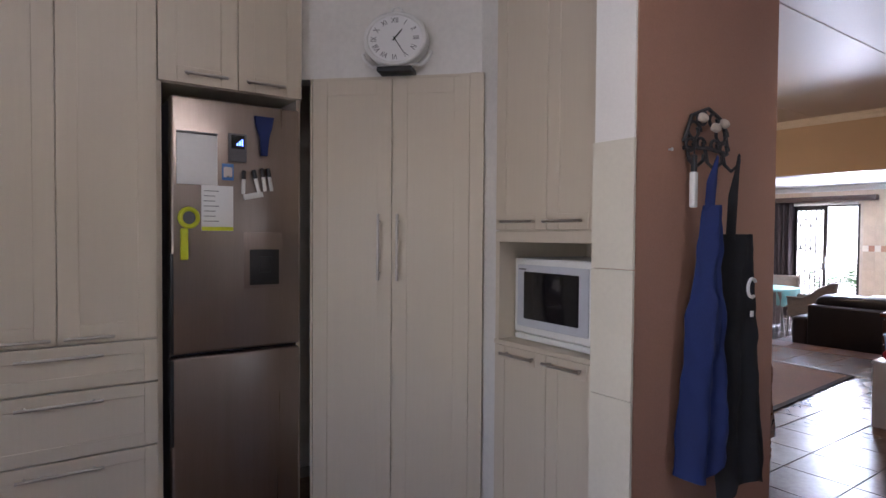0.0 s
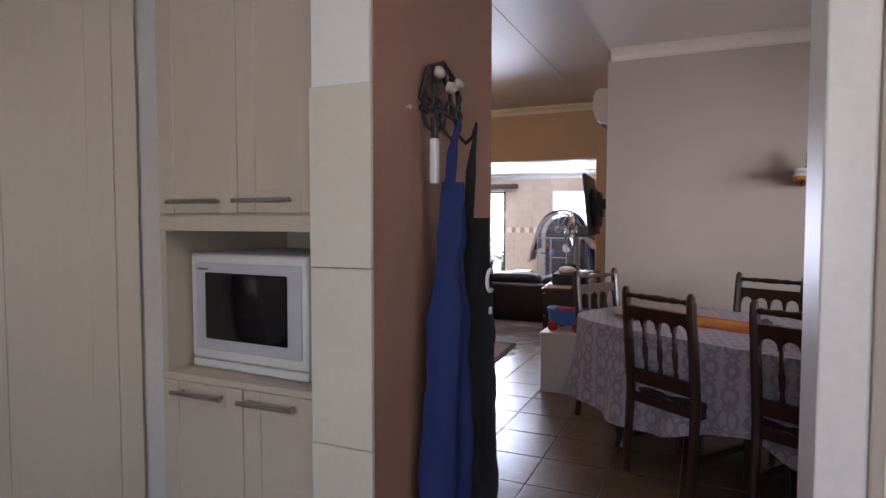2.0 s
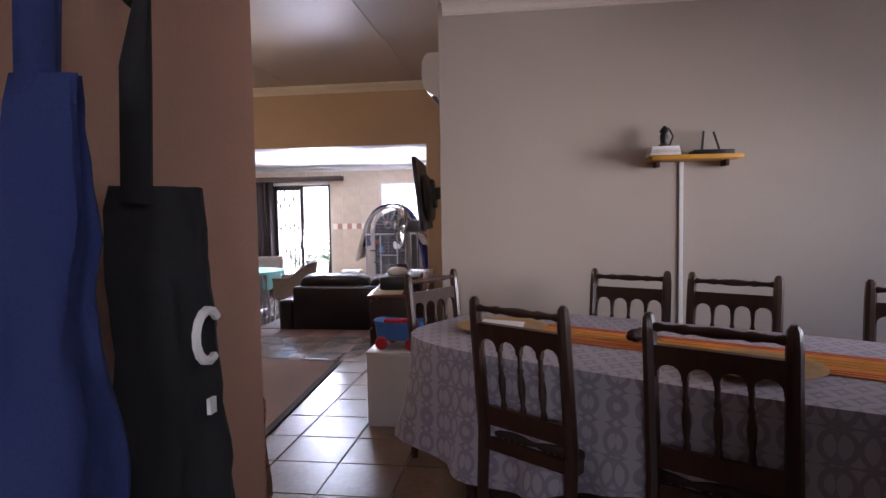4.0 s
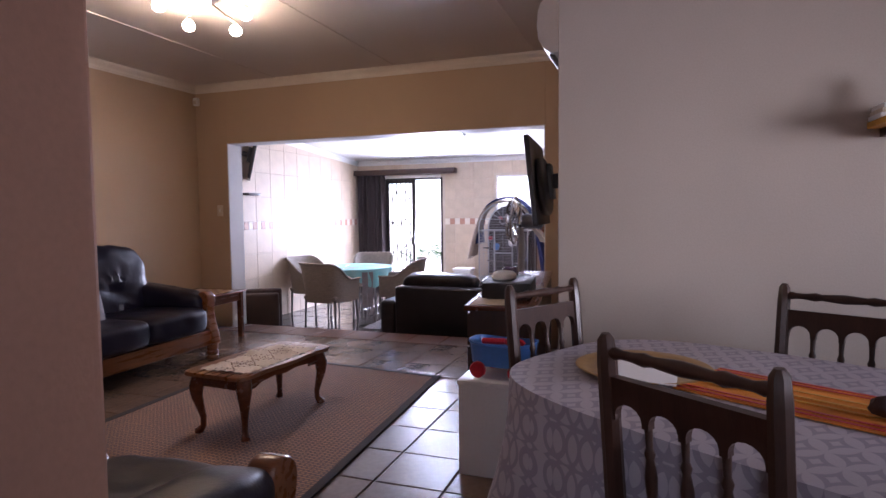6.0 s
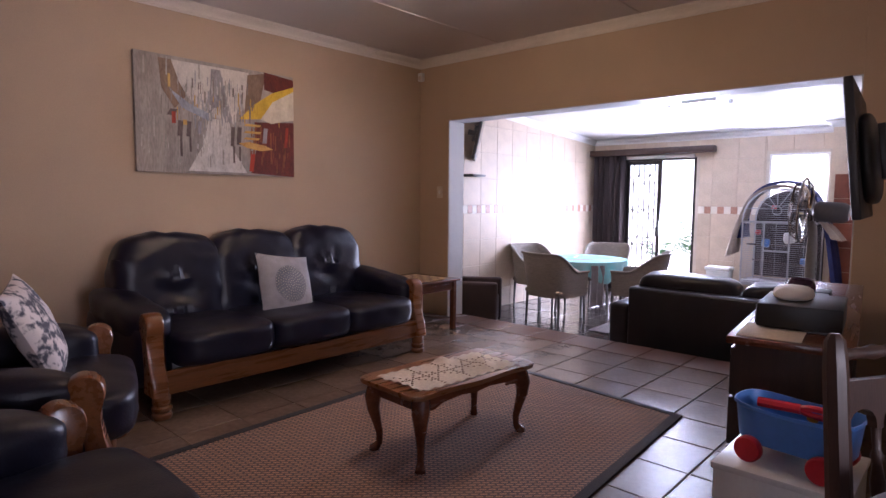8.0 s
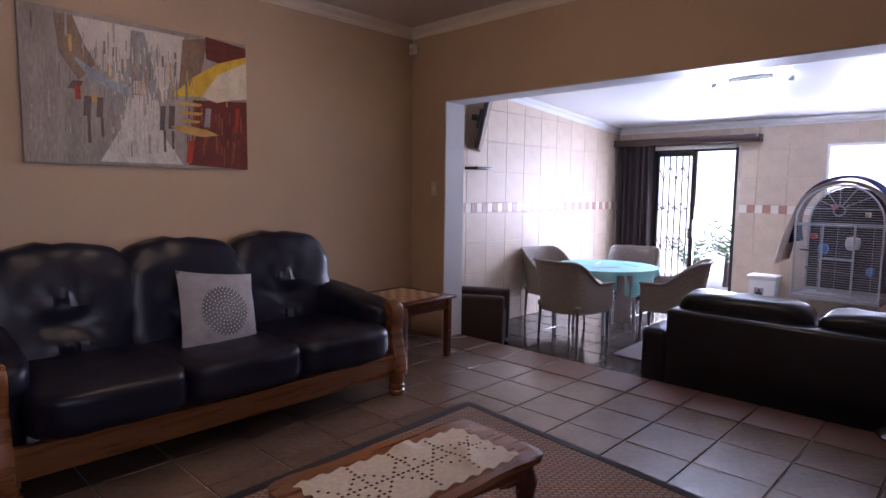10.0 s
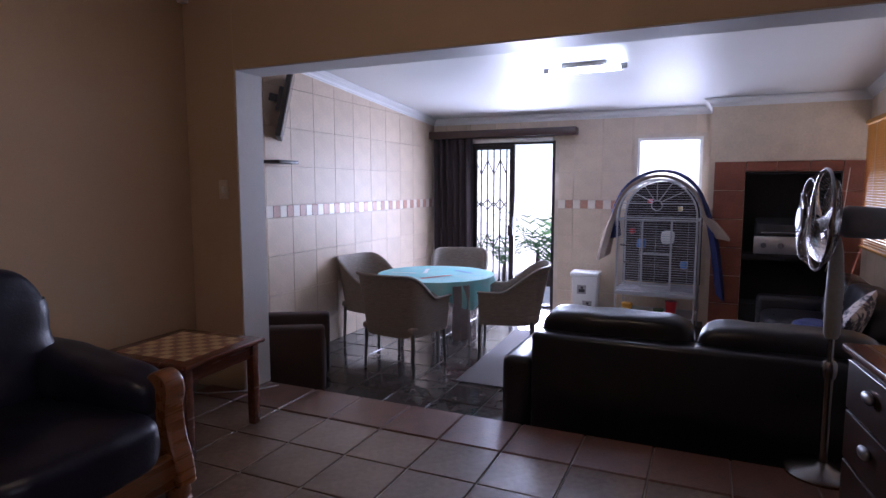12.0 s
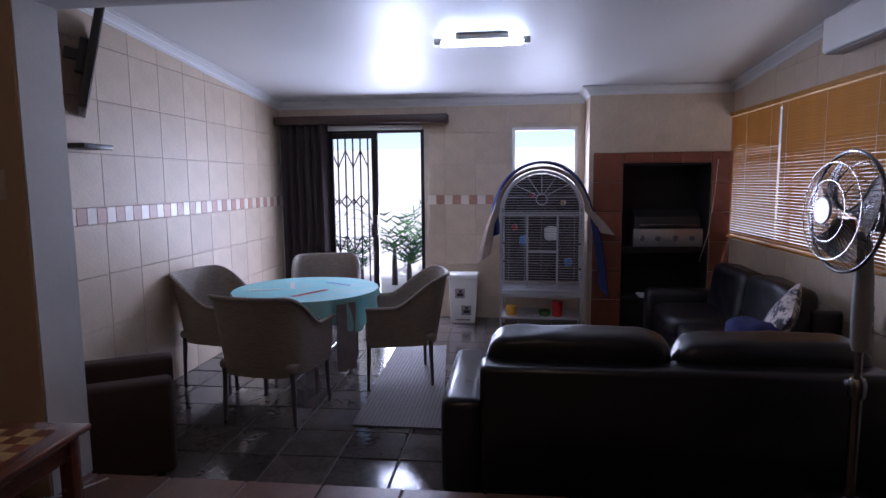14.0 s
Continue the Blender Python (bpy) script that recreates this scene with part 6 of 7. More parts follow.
prism(bm, [(0.0, 0.21), (0.30, 0.21), (0.30, 0.30), (0.24, 0.38), (0.12, 0.40), (0.03, 0.33)], -0.34, 0.32, Matrix(((1, 0, 0, 0), (0, 0, 1, 0), (0, 1, 0, 0), (0, 0, 0, 1))))
lid = part("lid", bm, BLACKPL, gr, "dark domed lid")
bm = bmesh.new()
sweep(bm, [(-0.03, -0.30, 0.245), (-0.03, 0.28, 0.245)], 0.010, 8)
part("lid_handle", bm, CHROME, lid, "chrome bar")
for y in (-0.25, -0.08, 0.09, 0.25):
    bm = bmesh.new()
    lathe(bm, [(0.03, 0), (0.028, 0.02), (0.02, 0.028)], 16, pose(-0.03, y, 0.11, 0, -90, 0))
    part("knob", bm, GREYPL, gr)
tray = thing("ash_tray", "pale tray in the niche below the grill", "tray", pose(12.08, 1.92, 0.0))
part("dish", boxes((-0.10, 0.10, -0.10, 0.10, LOW + 0.32, LOW + 0.345), bevel=0.006), WHITEPL, tray)
part("stand", boxes((-0.12, 0.2, -0.3, 0.3, LOW, LOW + 0.32)), SOOT, tray, smooth=False)
cd2 = thing("hanging_cord", "thin pale cord hanging beside the barbecue", "cord")
bm = bmesh.new()
sweep(bm, [(11.88, 1.30, 1.55), (11.86, 1.33, 1.2), (11.85, 1.38, 0.8), (11.85, 1.46, 0.5)], 0.004, 5)
part("cord", bm, LACE, cd2)

# bird cage with towels
CAGE = pose(11.57, 3.085, 0, 0, 0, -3)
cg = thing("bird_cage", "tall arched white wire bird cage on legs", "bird cage", CAGE)
W2, D2, Z0, Z1 = 0.41, 0.50, 0.22, 1.03
bm = bmesh.new()


def arch_z(y, top=1.44):
    return Z1 + (top - Z1) * math.sqrt(max(0, 1 - (y / W2) ** 2))


for x in (0.0, D2):
    sweep(bm, [(x, -W2, LOW), (x, -W2, Z1)] + [(x, -W2 * math.cos(k * math.pi / 16), Z1 + (1.44 - Z1) * math.sin(k * math.pi / 16)) for k in range(1, 16)] + [(x, W2, Z1), (x, W2, LOW)], 0.011, 6)
    for z in (Z0, 0.0 + 1.0):
        sweep(bm, [(x, -W2, z), (x, W2, z)], 0.010, 6)
for s in (-1, 1):
    for z in (Z0, 1.0):
        sweep(bm, [(0, s * W2, z), (D2, s * W2, z)], 0.010, 6)
part("cage_frame", bm, CAGEM, cg, "white enamelled frame")
bm = bmesh.new()
z = Z0 + 0.035
while z < 1.0:
    sweep(bm, [(0, -W2, z), (0, W2, z)], 0.0027, 4)
    for s in (-1, 1):
        sweep(bm, [(0, s * W2, z), (D2, s * W2, z)], 0.0027, 4)
    z += 0.026
z = 1.02
while z < 1.42:
    yy = W2 * math.sqrt(max(0, 1 - ((z - Z1) / 0.41) ** 2)) if z > Z1 else W2
    sweep(bm, [(0, -yy, z), (0, yy, z)], 0.0027, 4)
    z += 0.026
for k in range(-2, 3):
    y = k * W2 / 2.5
    sweep(bm, [(0, y, Z0), (0, y, 1.0)], 0.0026, 4)
part("wires", bm, CAGEM, cg, "white cage wires", smooth=False)
for k in range(1, 8):
    a = k * math.pi / 8
    bm = bmesh.new()
    sweep(bm, [(-0.004, -0.05 * math.cos(a), 1.16 + 0.05 * math.sin(a)), (-0.004, -W2 * 0.97 * math.cos(a), Z1 + 0.40 * math.sin(a))], 0.005, 5)
    part("sun_ray", bm, CAGEM, cg)
bm = bmesh.new()
sweep(bm, [(-0.004, 0.055 * math.cos(k * math.pi / 8), 1.16 + 0.055 * math.sin(k * math.pi / 8)) for k in range(16)], 0.006, 5, closed=True)
part("sun_ring", bm, CAGEM, cg)
part("cage_door", boxes((-0.018, -0.006, 0.13, 0.15, 0.26, 1.0), (-0.018, -0.006, -0.17, -0.15, 0.26, 1.0), (-0.018, -0.006, -0.15, 0.13, 0.26, 0.28), (-0.018, -0.006, -0.15, 0.13, 0.62, 0.64), bevel=0.002), CAGEM, cg, "white barred cage door", smooth=False)
part("tray", boxes((-0.01, D2 + 0.01, -W2 - 0.015, W2 + 0.015, 0.16, 0.205), bevel=0.005), CAGEM, cg)
part("shelf", boxes((0.0, D2, -W2, W2, LOW + 0.16, LOW + 0.175)), CAGEM, cg, smooth=False)
for y, z, w2, mt, nm in ((0.18, 0.72, 0.10, BLUEPL, "blue hanging toy"), (0.28, 0.86, 0.06, REDPL, "red hanging toy"), (-0.10, 0.80, 0.14, WHITEPL, "white hanging house"), (-0.22, 1.12, 0.05, BRASS, "small brass bell"), (0.10, 1.2, 0.05, REDPL, "small red bell"), (-0.28, 0.5, 0.08, BLUEPL, "blue cup")):
    bm = bmesh.new()
    pillow(bm, 0.10, w2, w2 * 1.1, 3, 4, pose(0.22, y, z), wrinkle=0.01, freq=30)
    part("toy", bm, mt, cg, nm)
bm = bmesh.new()
sweep(bm, [(0.05, -W2, 0.45), (0.45, W2, 0.47)], 0.012, 6)
sweep(bm, [(0.3, -W2, 0.68), (0.2, W2, 0.70)], 0.012, 6)
part("perch", bm, DARKW, cg, "wooden perches")
for y, h, mt, lb in ((0.30, 0.10, YELLOWW, "yellow food tub under the cage"), (-0.04, 0.06, LEAF, "green dish under the cage"), (-0.17, 0.16, REDPL, "small red bottle under the cage")):
    jar = thing("food_tub", lb, "container", CAGE @ pose(0.12, y, LOW + 0.175))
    bm = bmesh.new()
    lathe(bm, [(0.05, 0), (0.06, h * 0.8), (0.062, h), (0.05, h)], 16)
    part("body", bm, mt, jar)


def towel(label, mat, x0, x1, rise, y_lo, z_lo, y_hi, z_hi, seed):
    t = thing("towel", label, "towel", CAGE)

    def fall(u, v):
        a = -math.pi * (0.5) + math.pi * v
        y = y_lo + (y_hi - y_lo) * v
        s = 2 * v - 1
        if abs(s) < 0.62:
            k = s / 0.62
            yy, zz = 0.43 * math.sin(k * math.pi / 2), Z1 + (1.455 + rise - Z1) * math.cos(k * math.pi / 2)
        else:
            k = (abs(s) - 0.62) / 0.38
            zl = z_lo if s < 0 else z_hi
            yl = y_lo if s < 0 else y_hi
            yy = math.copysign(0.43, s) + (yl - math.copysign(0.43, s)) * k ** 0.8
            zz = Z1 + (zl - Z1) * k
        drop = max(0.0, (abs(s) - 0.5) / 0.5)
        w = (0.012 + 0.055 * drop) * (1 + math.sin(u * 15 + seed + 2 * v)) + 0.01 * noise.noise(Vector((u * 4, v * 6, seed)))
        out = Vector((0, yy, zz - 0.9)).normalized() * (0.014 + rise + w)
        return Vector((x0 + (x1 - x0) * u + 0.015 * math.sin(v * 9 + seed), yy + out.y, zz + out.z))

    part("cloth", sheet(36, 60, fall, 0.005), mat, t)


towel("beige towel draped over the bird cage", BEIGET, 0.02, 0.30, 0.0, -0.58, 0.82, 0.53, 0.58, 1.0)
towel("navy blue towel draped over the bird cage", NAVYT, 0.10, 0.46, 0.03, -0.58, 0.26, 0.40, 0.80, 2.4)

drp = thing("cage_cover", "dark navy cloth hanging behind the bird cage", "cloth", CAGE)


def cover(u, v):
    y = (u - 0.5) * 0.86
    zt = arch_z(min(0.409, abs(y)), 1.43) - 0.01
    return Vector((D2 + 0.025 + 0.012 * math.sin(u * 22), y, zt + (0.24 - zt) * v))


part("cloth", sheet(40, 14, cover, 0.004), CURTAIN, drp)

# white pet food bin
bn_ = thing("pet_food_bin", "white plastic pet food bin with printed pictures", "storage bin", pose(12.10, 3.92, LOW, 0, 0, 0))
bm = bmesh.new()
vs_ = box(bm, -0.11, 0.11, -0.155, 0.155, 0, 0.50, bevel=0.012, seg=2)
for v in bm.verts:
    k = 0.86 + 0.14 * v.co.z / 0.5
    v.co.x *= k
    v.co.y *= k
part("tub", bm, WHITEPL, bn_)
part("lid", boxes((-0.125, 0.125, -0.172, 0.172, 0.50, 0.555), bevel=0.014, seg=3), WHITEPL, bn_)
for y, z, r in ((0.03, 0.34, 0.055), (-0.04, 0.15, 0.055)):
    sgn = part("printed_panel", boxes((-0.112, -0.108, y - r, y + r, z - r, z + r), bevel=0.001), GREYC, bn_, "grey printed picture panel", smooth=False)
    part("printed_mark", boxes((-0.1145, -0.1118, y - r * 0.7, y + r * 0.6, z - r * 0.6, z + r * 0.1), (-0.1145, -0.1118, y - r * 0.4, y + r * 0.2, z + r * 0.2, z + r * 0.7), bevel=0.001), BLACKPL, sgn, smooth=False)
part("printed_word_bar", boxes((-0.109, -0.104, -0.08, 0.08, 0.035, 0.048)), GREYPL, bn_, "unreadable dark print", smooth=False)

# round table and rattan chairs
rt_ = thing("round_table", "round table with a pale pedestal", "table", pose(10.055, 5.015, LOW))
bm = bmesh.new()
lathe(bm, [(0.54, 0.705), (0.545, 0.71), (0.545, 0.725), (0.54, 0.73)], 48)
part("tabletop", bm, GREYC, rt_)
for k in range(4):
    a = k * math.pi / 2 + 0.5
    bm = bmesh.new()
    sweep(bm, [(0.34 * math.cos(a), 0.34 * math.sin(a), 0.0), (0.30 * math.cos(a), 0.30 * math.sin(a), 0.70)], 0.018, 8)
    part("leg", bm, ALU, rt_)
rc = thing("round_tablecloth", "turquoise printed cloth on the round table", "tablecloth", pose(10.055, 5.015, LOW + 0.733) @ Matrix.Diagonal((1.035, 1.035, 1, 1)))


def round_drape(u, v):
    a = 2 * math.pi * u
    if v < 0.6:
        r = 0.55 * v / 0.6
        return Vector((r * math.cos(a), r * math.sin(a), 0.002))
    s = (v - 0.6) / 0.4
    drop = 0.05 + 0.11 * max(0, math.cos(2 * (a - 0.9))) ** 2 + 0.12 * math.exp(-((((a - 4.3) + math.pi) % (2 * math.pi) - math.pi) / 0.5) ** 2)
    r = 0.553 + 0.02 * s * math.sin(a * 14)
    return Vector((r * math.cos(a), r * math.sin(a), 0.002 - drop * s))


part("cloth", sheet(96, 20, round_drape, 0.003), TURQ, rc)
for k, (x, y, l, a) in enumerate(((0.1, 0.15, 0.3, 20), (-0.2, -0.1, 0.34, -30), (0.2, -0.2, 0.26, 60), (-0.1, 0.3, 0.24, 100))):
    part("printed_stripe", boxes((-l / 2, l / 2, -0.018, 0.018, 0.0055, 0.0065)), (PAPER, REDPL, BLUEPL, PAPER)[k], rc, m=pose(x, y, 0, 0, 0, a), smooth=False)
uc = thing("under_cloth", "pale grey cloth hanging under the table's edge", "cloth")


def hang(u, v):
    return Vector((9.585 + 0.17 * u + 0.01 * math.sin(v * 6), 4.63 - 0.10 * u + 0.02 * math.sin(u * 14), LOW + 0.70 - 0.50 * v))


part("cloth", sheet(12, 12, hang, 0.003), STONEC, uc)


LEGM = material("dull_grey_metal", (0.16, 0.15, 0.145), 0.45, 0.7, vary=0.1, bump=0)
RAT = material("grey_beige_woven_rattan", (0.29, 0.245, 0.205), 0.55, vary=0.14, scale=30, grain=60, bump=0.6, stretch=(0.5, 0.5, 3.2))


def tub_chair(m):
    """Woven tub chair on metal legs; it faces local +y."""
    t = thing("rattan_chair", "grey-beige woven rattan tub chair with metal legs", "chair", m, "rattan chairs round the table")

    def plan(u):
        a = math.pi * (1 + u)
        c, s = math.cos(a), math.sin(a)
        r = 1 / ((abs(c) / 0.285) ** 3.4 + (abs(s) / 0.30) ** 3.4) ** (1 / 3.4)
        return r * c, r * s

    def shell(u, v):
        if u < 0.18:
            x, y = -0.285, 0.24 * (1 - u / 0.18)
        elif u > 0.82:
            x, y = 0.285, 0.24 * (u - 0.82) / 0.18
        else:
            x, y = plan((u - 0.18) / 0.64)
        back = 0.5 - 0.5 * math.cos(math.pi * min(1, max(0, (0.5 - abs(u - 0.5) - 0.14) / 0.22)))
        hi = 0.625 + 0.235 * back + 0.012 * abs(u - 0.5)
        z = 0.33 + (hi - 0.33) * v
        k = 1 + 0.13 * v * (0.4 + 0.6 * back) + (0.02 if v > 0.97 else 0)
        return Vector((x * k, y * k - 0.05 * v * back, z))

    part("woven_shell", sheet(72, 22, shell, 0.018), RAT, t)
    bm = bmesh.new()
    sweep(bm, [shell(k / 60, 1.0) + Vector((0, 0, 0.0)) for k in range(61)], 0.014, 8)
    part("woven_rim", bm, RAT, t)
    part("seat", boxes((-0.275, 0.275, -0.27, 0.26, 0.36, 0.42), bevel=0.02, seg=3), RAT, t)
    for sx in (-1, 1):
        for sy in (-1, 1):
            bm = bmesh.new()
            sweep(bm, [(sx * 0.262, sy * 0.245, 0.0), (sx * 0.25, sy * 0.235, 0.37)], [0.012, 0.019], 10)
            part("leg", bm, LEGM, t, "dull metal leg")
    return t


fc = tub_chair(pose(9.36, 4.99, LOW, 0, 0, -99))
copy_thing(fc, pose(10.05, 5.67, LOW, 0, 0, 168))
copy_thing(fc, pose(10.12, 4.29, LOW, 0, 0, 14))
copy_thing(fc, pose(10.90, 5.12, LOW, 0, 0, 108))
it = thing("orange_cloth", "orange cloth lying on the far chair", "cloth", pose(10.86, 5.12, LOW + 0.42))
bm = bmesh.new()
pillow(bm, 0.22, 0.34, 0.12, 2.4, 6, pose(0, 0, 0.055), wrinkle=0.02, freq=14)
part("cloth", bm, REDPL, it)

# woven mat by the door
gm = thing("door_mat", "dark woven runner mat on the slate floor", "mat")
bm = bmesh.new()
prism(bm, [(9.13, 3.82), (11.05, 4.00), (11.00, 4.48), (9.13, 4.41)], LOW + 0.003, LOW + 0.012)
part("weave", bm, woven("woven_grey_mat", (0.30, 0.24, 0.24), (0.05, 0.04, 0.045), 26), gm, smooth=False)


def block_sofa(name, label, w, m, n=2):
    """A square black leather couch; faces local -y, its back at y = 0.88, origin at floor."""
    t = thing(name, label, "sofa", m)
    part("base", boxes((-w / 2 + 0.18, w / 2 - 0.18, 0.06, 0.84, 0.03, 0.26), bevel=0.02), BLEATHER, t)
    for s in (-1, 1):
        bm = bmesh.new()
        box(bm, s * w / 2 - s * 0.20, s * w / 2, 0.0, 0.90, 0.03, 0.535, bevel=0.05, seg=4)
        part("arm", bm, BLEATHER, t)
    part("back", boxes((-w / 2 + 0.19, w / 2 - 0.19, 0.70, 0.90, 0.03, 0.70), bevel=0.03, seg=3), BLEATHER, t)
    cw = (w - 0.42) / n
    for k in range(n):
        cx = -w / 2 + 0.21 + cw * (k + 0.5)
        bm = bmesh.new()
        pillow(bm, cw - 0.01, 0.70, 0.20, 4.5, 9, pose(cx, 0.36, 0.35), wrinkle=0.012)
        part("seat_cushion", bm, BLEATHER, t)
        bm = bmesh.new()
        pillow(bm, cw - 0.02, 0.24, 0.46, 5.0, 12, pose(cx, 0.65, 0.605 if k else 0.59, -8, 0, 0), wrinkle=0.02, freq=8)
        part("back_cushion", bm, BLEATHER, t)
    for sx in (-1, 1):
        for sy in (0.1, 0.8):
            part("foot", boxes((sx * (w / 2 - 0.12) - 0.03, sx * (w / 2 - 0.12) + 0.03, sy - 0.03, sy + 0.03, 0, 0.035)), DARKW, t, smooth=False)
    return t


block_sofa("sofa", "black leather sofa with its back to the step", 2.24, pose(9.16, 2.61, LOW, 0, 0, 90))
block_sofa("sofa", "black leather sofa under the blinds", 2.0, pose(10.45, 2.10, LOW, 0, 0, 180))

# brown club chair by the pier and wall television
tcb = thing("club_chair", "small dark brown suede club chair beside the pier", "armchair", pose(8.47, 5.64, LOW, 0, 0, 31))
part("seat_block", boxes((-0.17, 0.17, -0.34, 0.24, 0.04, 0.36), bevel=0.03, seg=3), BROWNF, tcb)
for s in (-1, 1):
    part("arm", boxes((s * 0.24 - 0.065, s * 0.24 + 0.065, -0.36, 0.26, 0.03, 0.545), bevel=0.03, seg=3), BROWNF, tcb)
part("backrest", boxes((-0.17, 0.17, 0.16, 0.27, 0.03, 0.66), bevel=0.04, seg=3), BROWNF, tcb)
for sx in (-1, 1):
    for sy in (-0.28, 0.2):
        part("foot", boxes((sx * 0.24 - 0.02, sx * 0.24 + 0.02, sy - 0.02, sy + 0.02, 0, 0.035)), DARKW, tcb, smooth=False)
tv2 = thing("television", "small black television on a tilting wall bracket", "television", pose(8.91, 5.885, 2.09) @ pose(0, 0, 0, 0, 0, 38) @ pose(0, 0, 0, 12, 0, 0))
part("panel", boxes((-0.33, 0.33, -0.025, 0.02, -0.33, 0.27), bevel=0.008), BLACKPL, tv2)
part("screen", boxes((-0.31, 0.31, -0.028, -0.025, -0.27, 0.25)), SCREEN, tv2)
part("wall_bracket", boxes((-0.05, 0.05, 0.02, 0.07, -0.10, 0.10), (-0.03, 0.03, 0.06, 0.14, -0.03, 0.03), bevel=0.004), BLACKPL, tv2)
ss = thing("wall_shelf", "small dark shelf below the wall television", "shelf", pose(8.95, 6.08, 1.56))
part("board", boxes((-0.13, 0.13, -0.18, 0, 0, 0.03), bevel=0.004), BLACKPL, ss)
cushion("grey leaf print scatter cushion on the black sofa", pose(9.52, 1.67, 0.40, -26, 18, 150), 0.48)
bt = thing("folded_towel", "blue and grey towel on the sofa arm", "towel", pose(9.42, 1.86, 0.33, 0, 0, 20))
bm = bmesh.new()
pillow(bm, 0.34, 0.26, 0.14, 3, 7, pose(0, 0, 0.05), wrinkle=0.03, freq=12)
part("cloth", bm, NAVYT, bt)

# fluorescent lamp on the sloping ceiling
fx = thing("fluorescent_lamp", "lit fluorescent ceiling lamp with a flat cover", "ceiling light", pose(10.125, 3.614, ceil_low(10.125), 0, 4.3, 0))
part("housing", boxes((-0.035, 0.035, -0.20, 0.20, -0.045, 0.0), bevel=0.004), WHITEPL, fx)
part("end_cap", boxes((-0.022, 0.022, -0.36, -0.305, -0.075, -0.03), bevel=0.004), ALU, fx)
part("end_cap", boxes((-0.022, 0.022, 0.305, 0.36, -0.075, -0.03), bevel=0.004), ALU, fx)
bm = bmesh.new()
sweep(bm, [(0, -0.305, -0.066), (0, 0.305, -0.066)], 0.02, 12)
part("tube", bm, TUBE, fx, "lit fluorescent tube")
sk = thing("wall_socket", "white wall socket with a plug near the floor", "socket", pose(9.55, 6.08, LOW + 0.16))
part("plate", boxes((-0.06, 0.06, -0.012, 0, -0.035, 0.035), bevel=0.003), WHITEPL, sk)
part("plug", boxes((-0.03, 0.02, -0.05, -0.012, -0.02, 0.02), bevel=0.004), WHITEPL, sk)

# ---- garden ----
setting("ground", boxes((12.45, 400, -200, 200, LOW - 0.12, LOW - 0.03), (-200, 12.5, -200, 0.99, LOW - 0.12, LOW - 0.03)), PAVING, "sunlit pale paving outside", "ground")
setting("wall_garden", boxes((15.6, 15.8, -3, 12, LOW - 0.03, 1.9)), GARDENW, "sunlit pale garden wall", "wall")
random.seed(5)


def fern(x, y, h, n, lab):
    t = thing("garden_fern", lab, "plant", pose(x, y, LOW - 0.03))
    bm = bmesh.new()
    lathe(bm, [(0.05, 0), (0.04, h * 0.3), (0.02, h * 0.45)], 8)
    part("trunk", bm, DARKW, t)
    bm = bmesh.new()
    for k in range(n):
        a = random.uniform(0, 2 * math.pi)
        ln, rise = h * random.uniform(0.5, 0.9), h * random.uniform(0.35, 0.75)
        pts = []
        for j in range(9):
            s = j / 8
            pts.append(Vector((math.cos(a) * ln * s, math.sin(a) * ln * s, h * 0.3 + rise * math.sin(min(1.0, s * 1.15) * 2.2) * 0.95)))
        side = Vector((-math.sin(a), math.cos(a), 0))
        for j in range(1, 9):
            for e in (-1, 1):
                w = 0.16 * h * (1 - (j / 9) ** 2) + 0.02
                p = pts[j]
                q = p + side * e * w + (pts[j] - pts[j - 1]) * 0.9 + Vector((0, 0, -0.02))
                d = (pts[j] - pts[j - 1]).normalized() * 0.022
                vs2 = [bm.verts.new(c) for c in (p - d, p + d, q)]
                bm.faces.new(vs2)
    part("fronds", bm, LEAF, t, smooth=False)


fern(14.2, 4.9, 1.0, 16, "bright green feathery fern in the garden")
fern(14.5, 4.1, 1.1, 16, "bright green feathery fern in the garden")
fern(14.0, 5.6, 0.9, 14, "bright green feathery fern in the garden")
fern(14.6, 5.2, 1.3, 14, "bright green feathery fern in the garden")

# ---- tiles of floors and walls ----
def tile_mesh(name, sx, sy, mat, thick=0.012, bev=0.003):
    return mesh_of(name, boxes((-sx / 2, sx / 2, -sy / 2, sy / 2, -thick, 0), bevel=bev, seg=1), mat, False)


def tile_obj(name, me, m, parent):
    o = new(name, me)
    o.parent = parent
    o.matrix_basis = m
    return o


P = 0.36
ftile = tile_mesh("tile", P - 0.008, P - 0.008, FTILE)
rest = bmesh.new()
x = 7.58 - 28 * P
while x < 7.62:
    y = 3.86 - 18 * P
    while y < 5.9:
        cx, cy = x - P / 2, y - P / 2
        inside = (cx < 1.45 and -2.2 < cy < 3.3) or (cx > 1.3 and -2.6 < cy < 1.25) or (cx > 2.3 and 1.0 < cy < 5.8)
        if inside:
            near = 4.3 < cx < 7.6 and 1.2 < cy < 5.6
            if near:
                tile_obj("tile", ftile, pose(cx, cy, random.uniform(-0.0006, 0.0006), random.uniform(-0.12, 0.12), random.uniform(-0.12, 0.12), 0), fl)
            else:
                h = (P - 0.008) / 2
                box(rest, cx - h, cx + h, cy - h, cy + h, -0.012, 0)
        y += P
    x += P
tagged(part("tiling", rest, FTILE, fl, "grey-brown ceramic floor tiles", smooth=False), kind="stuff")
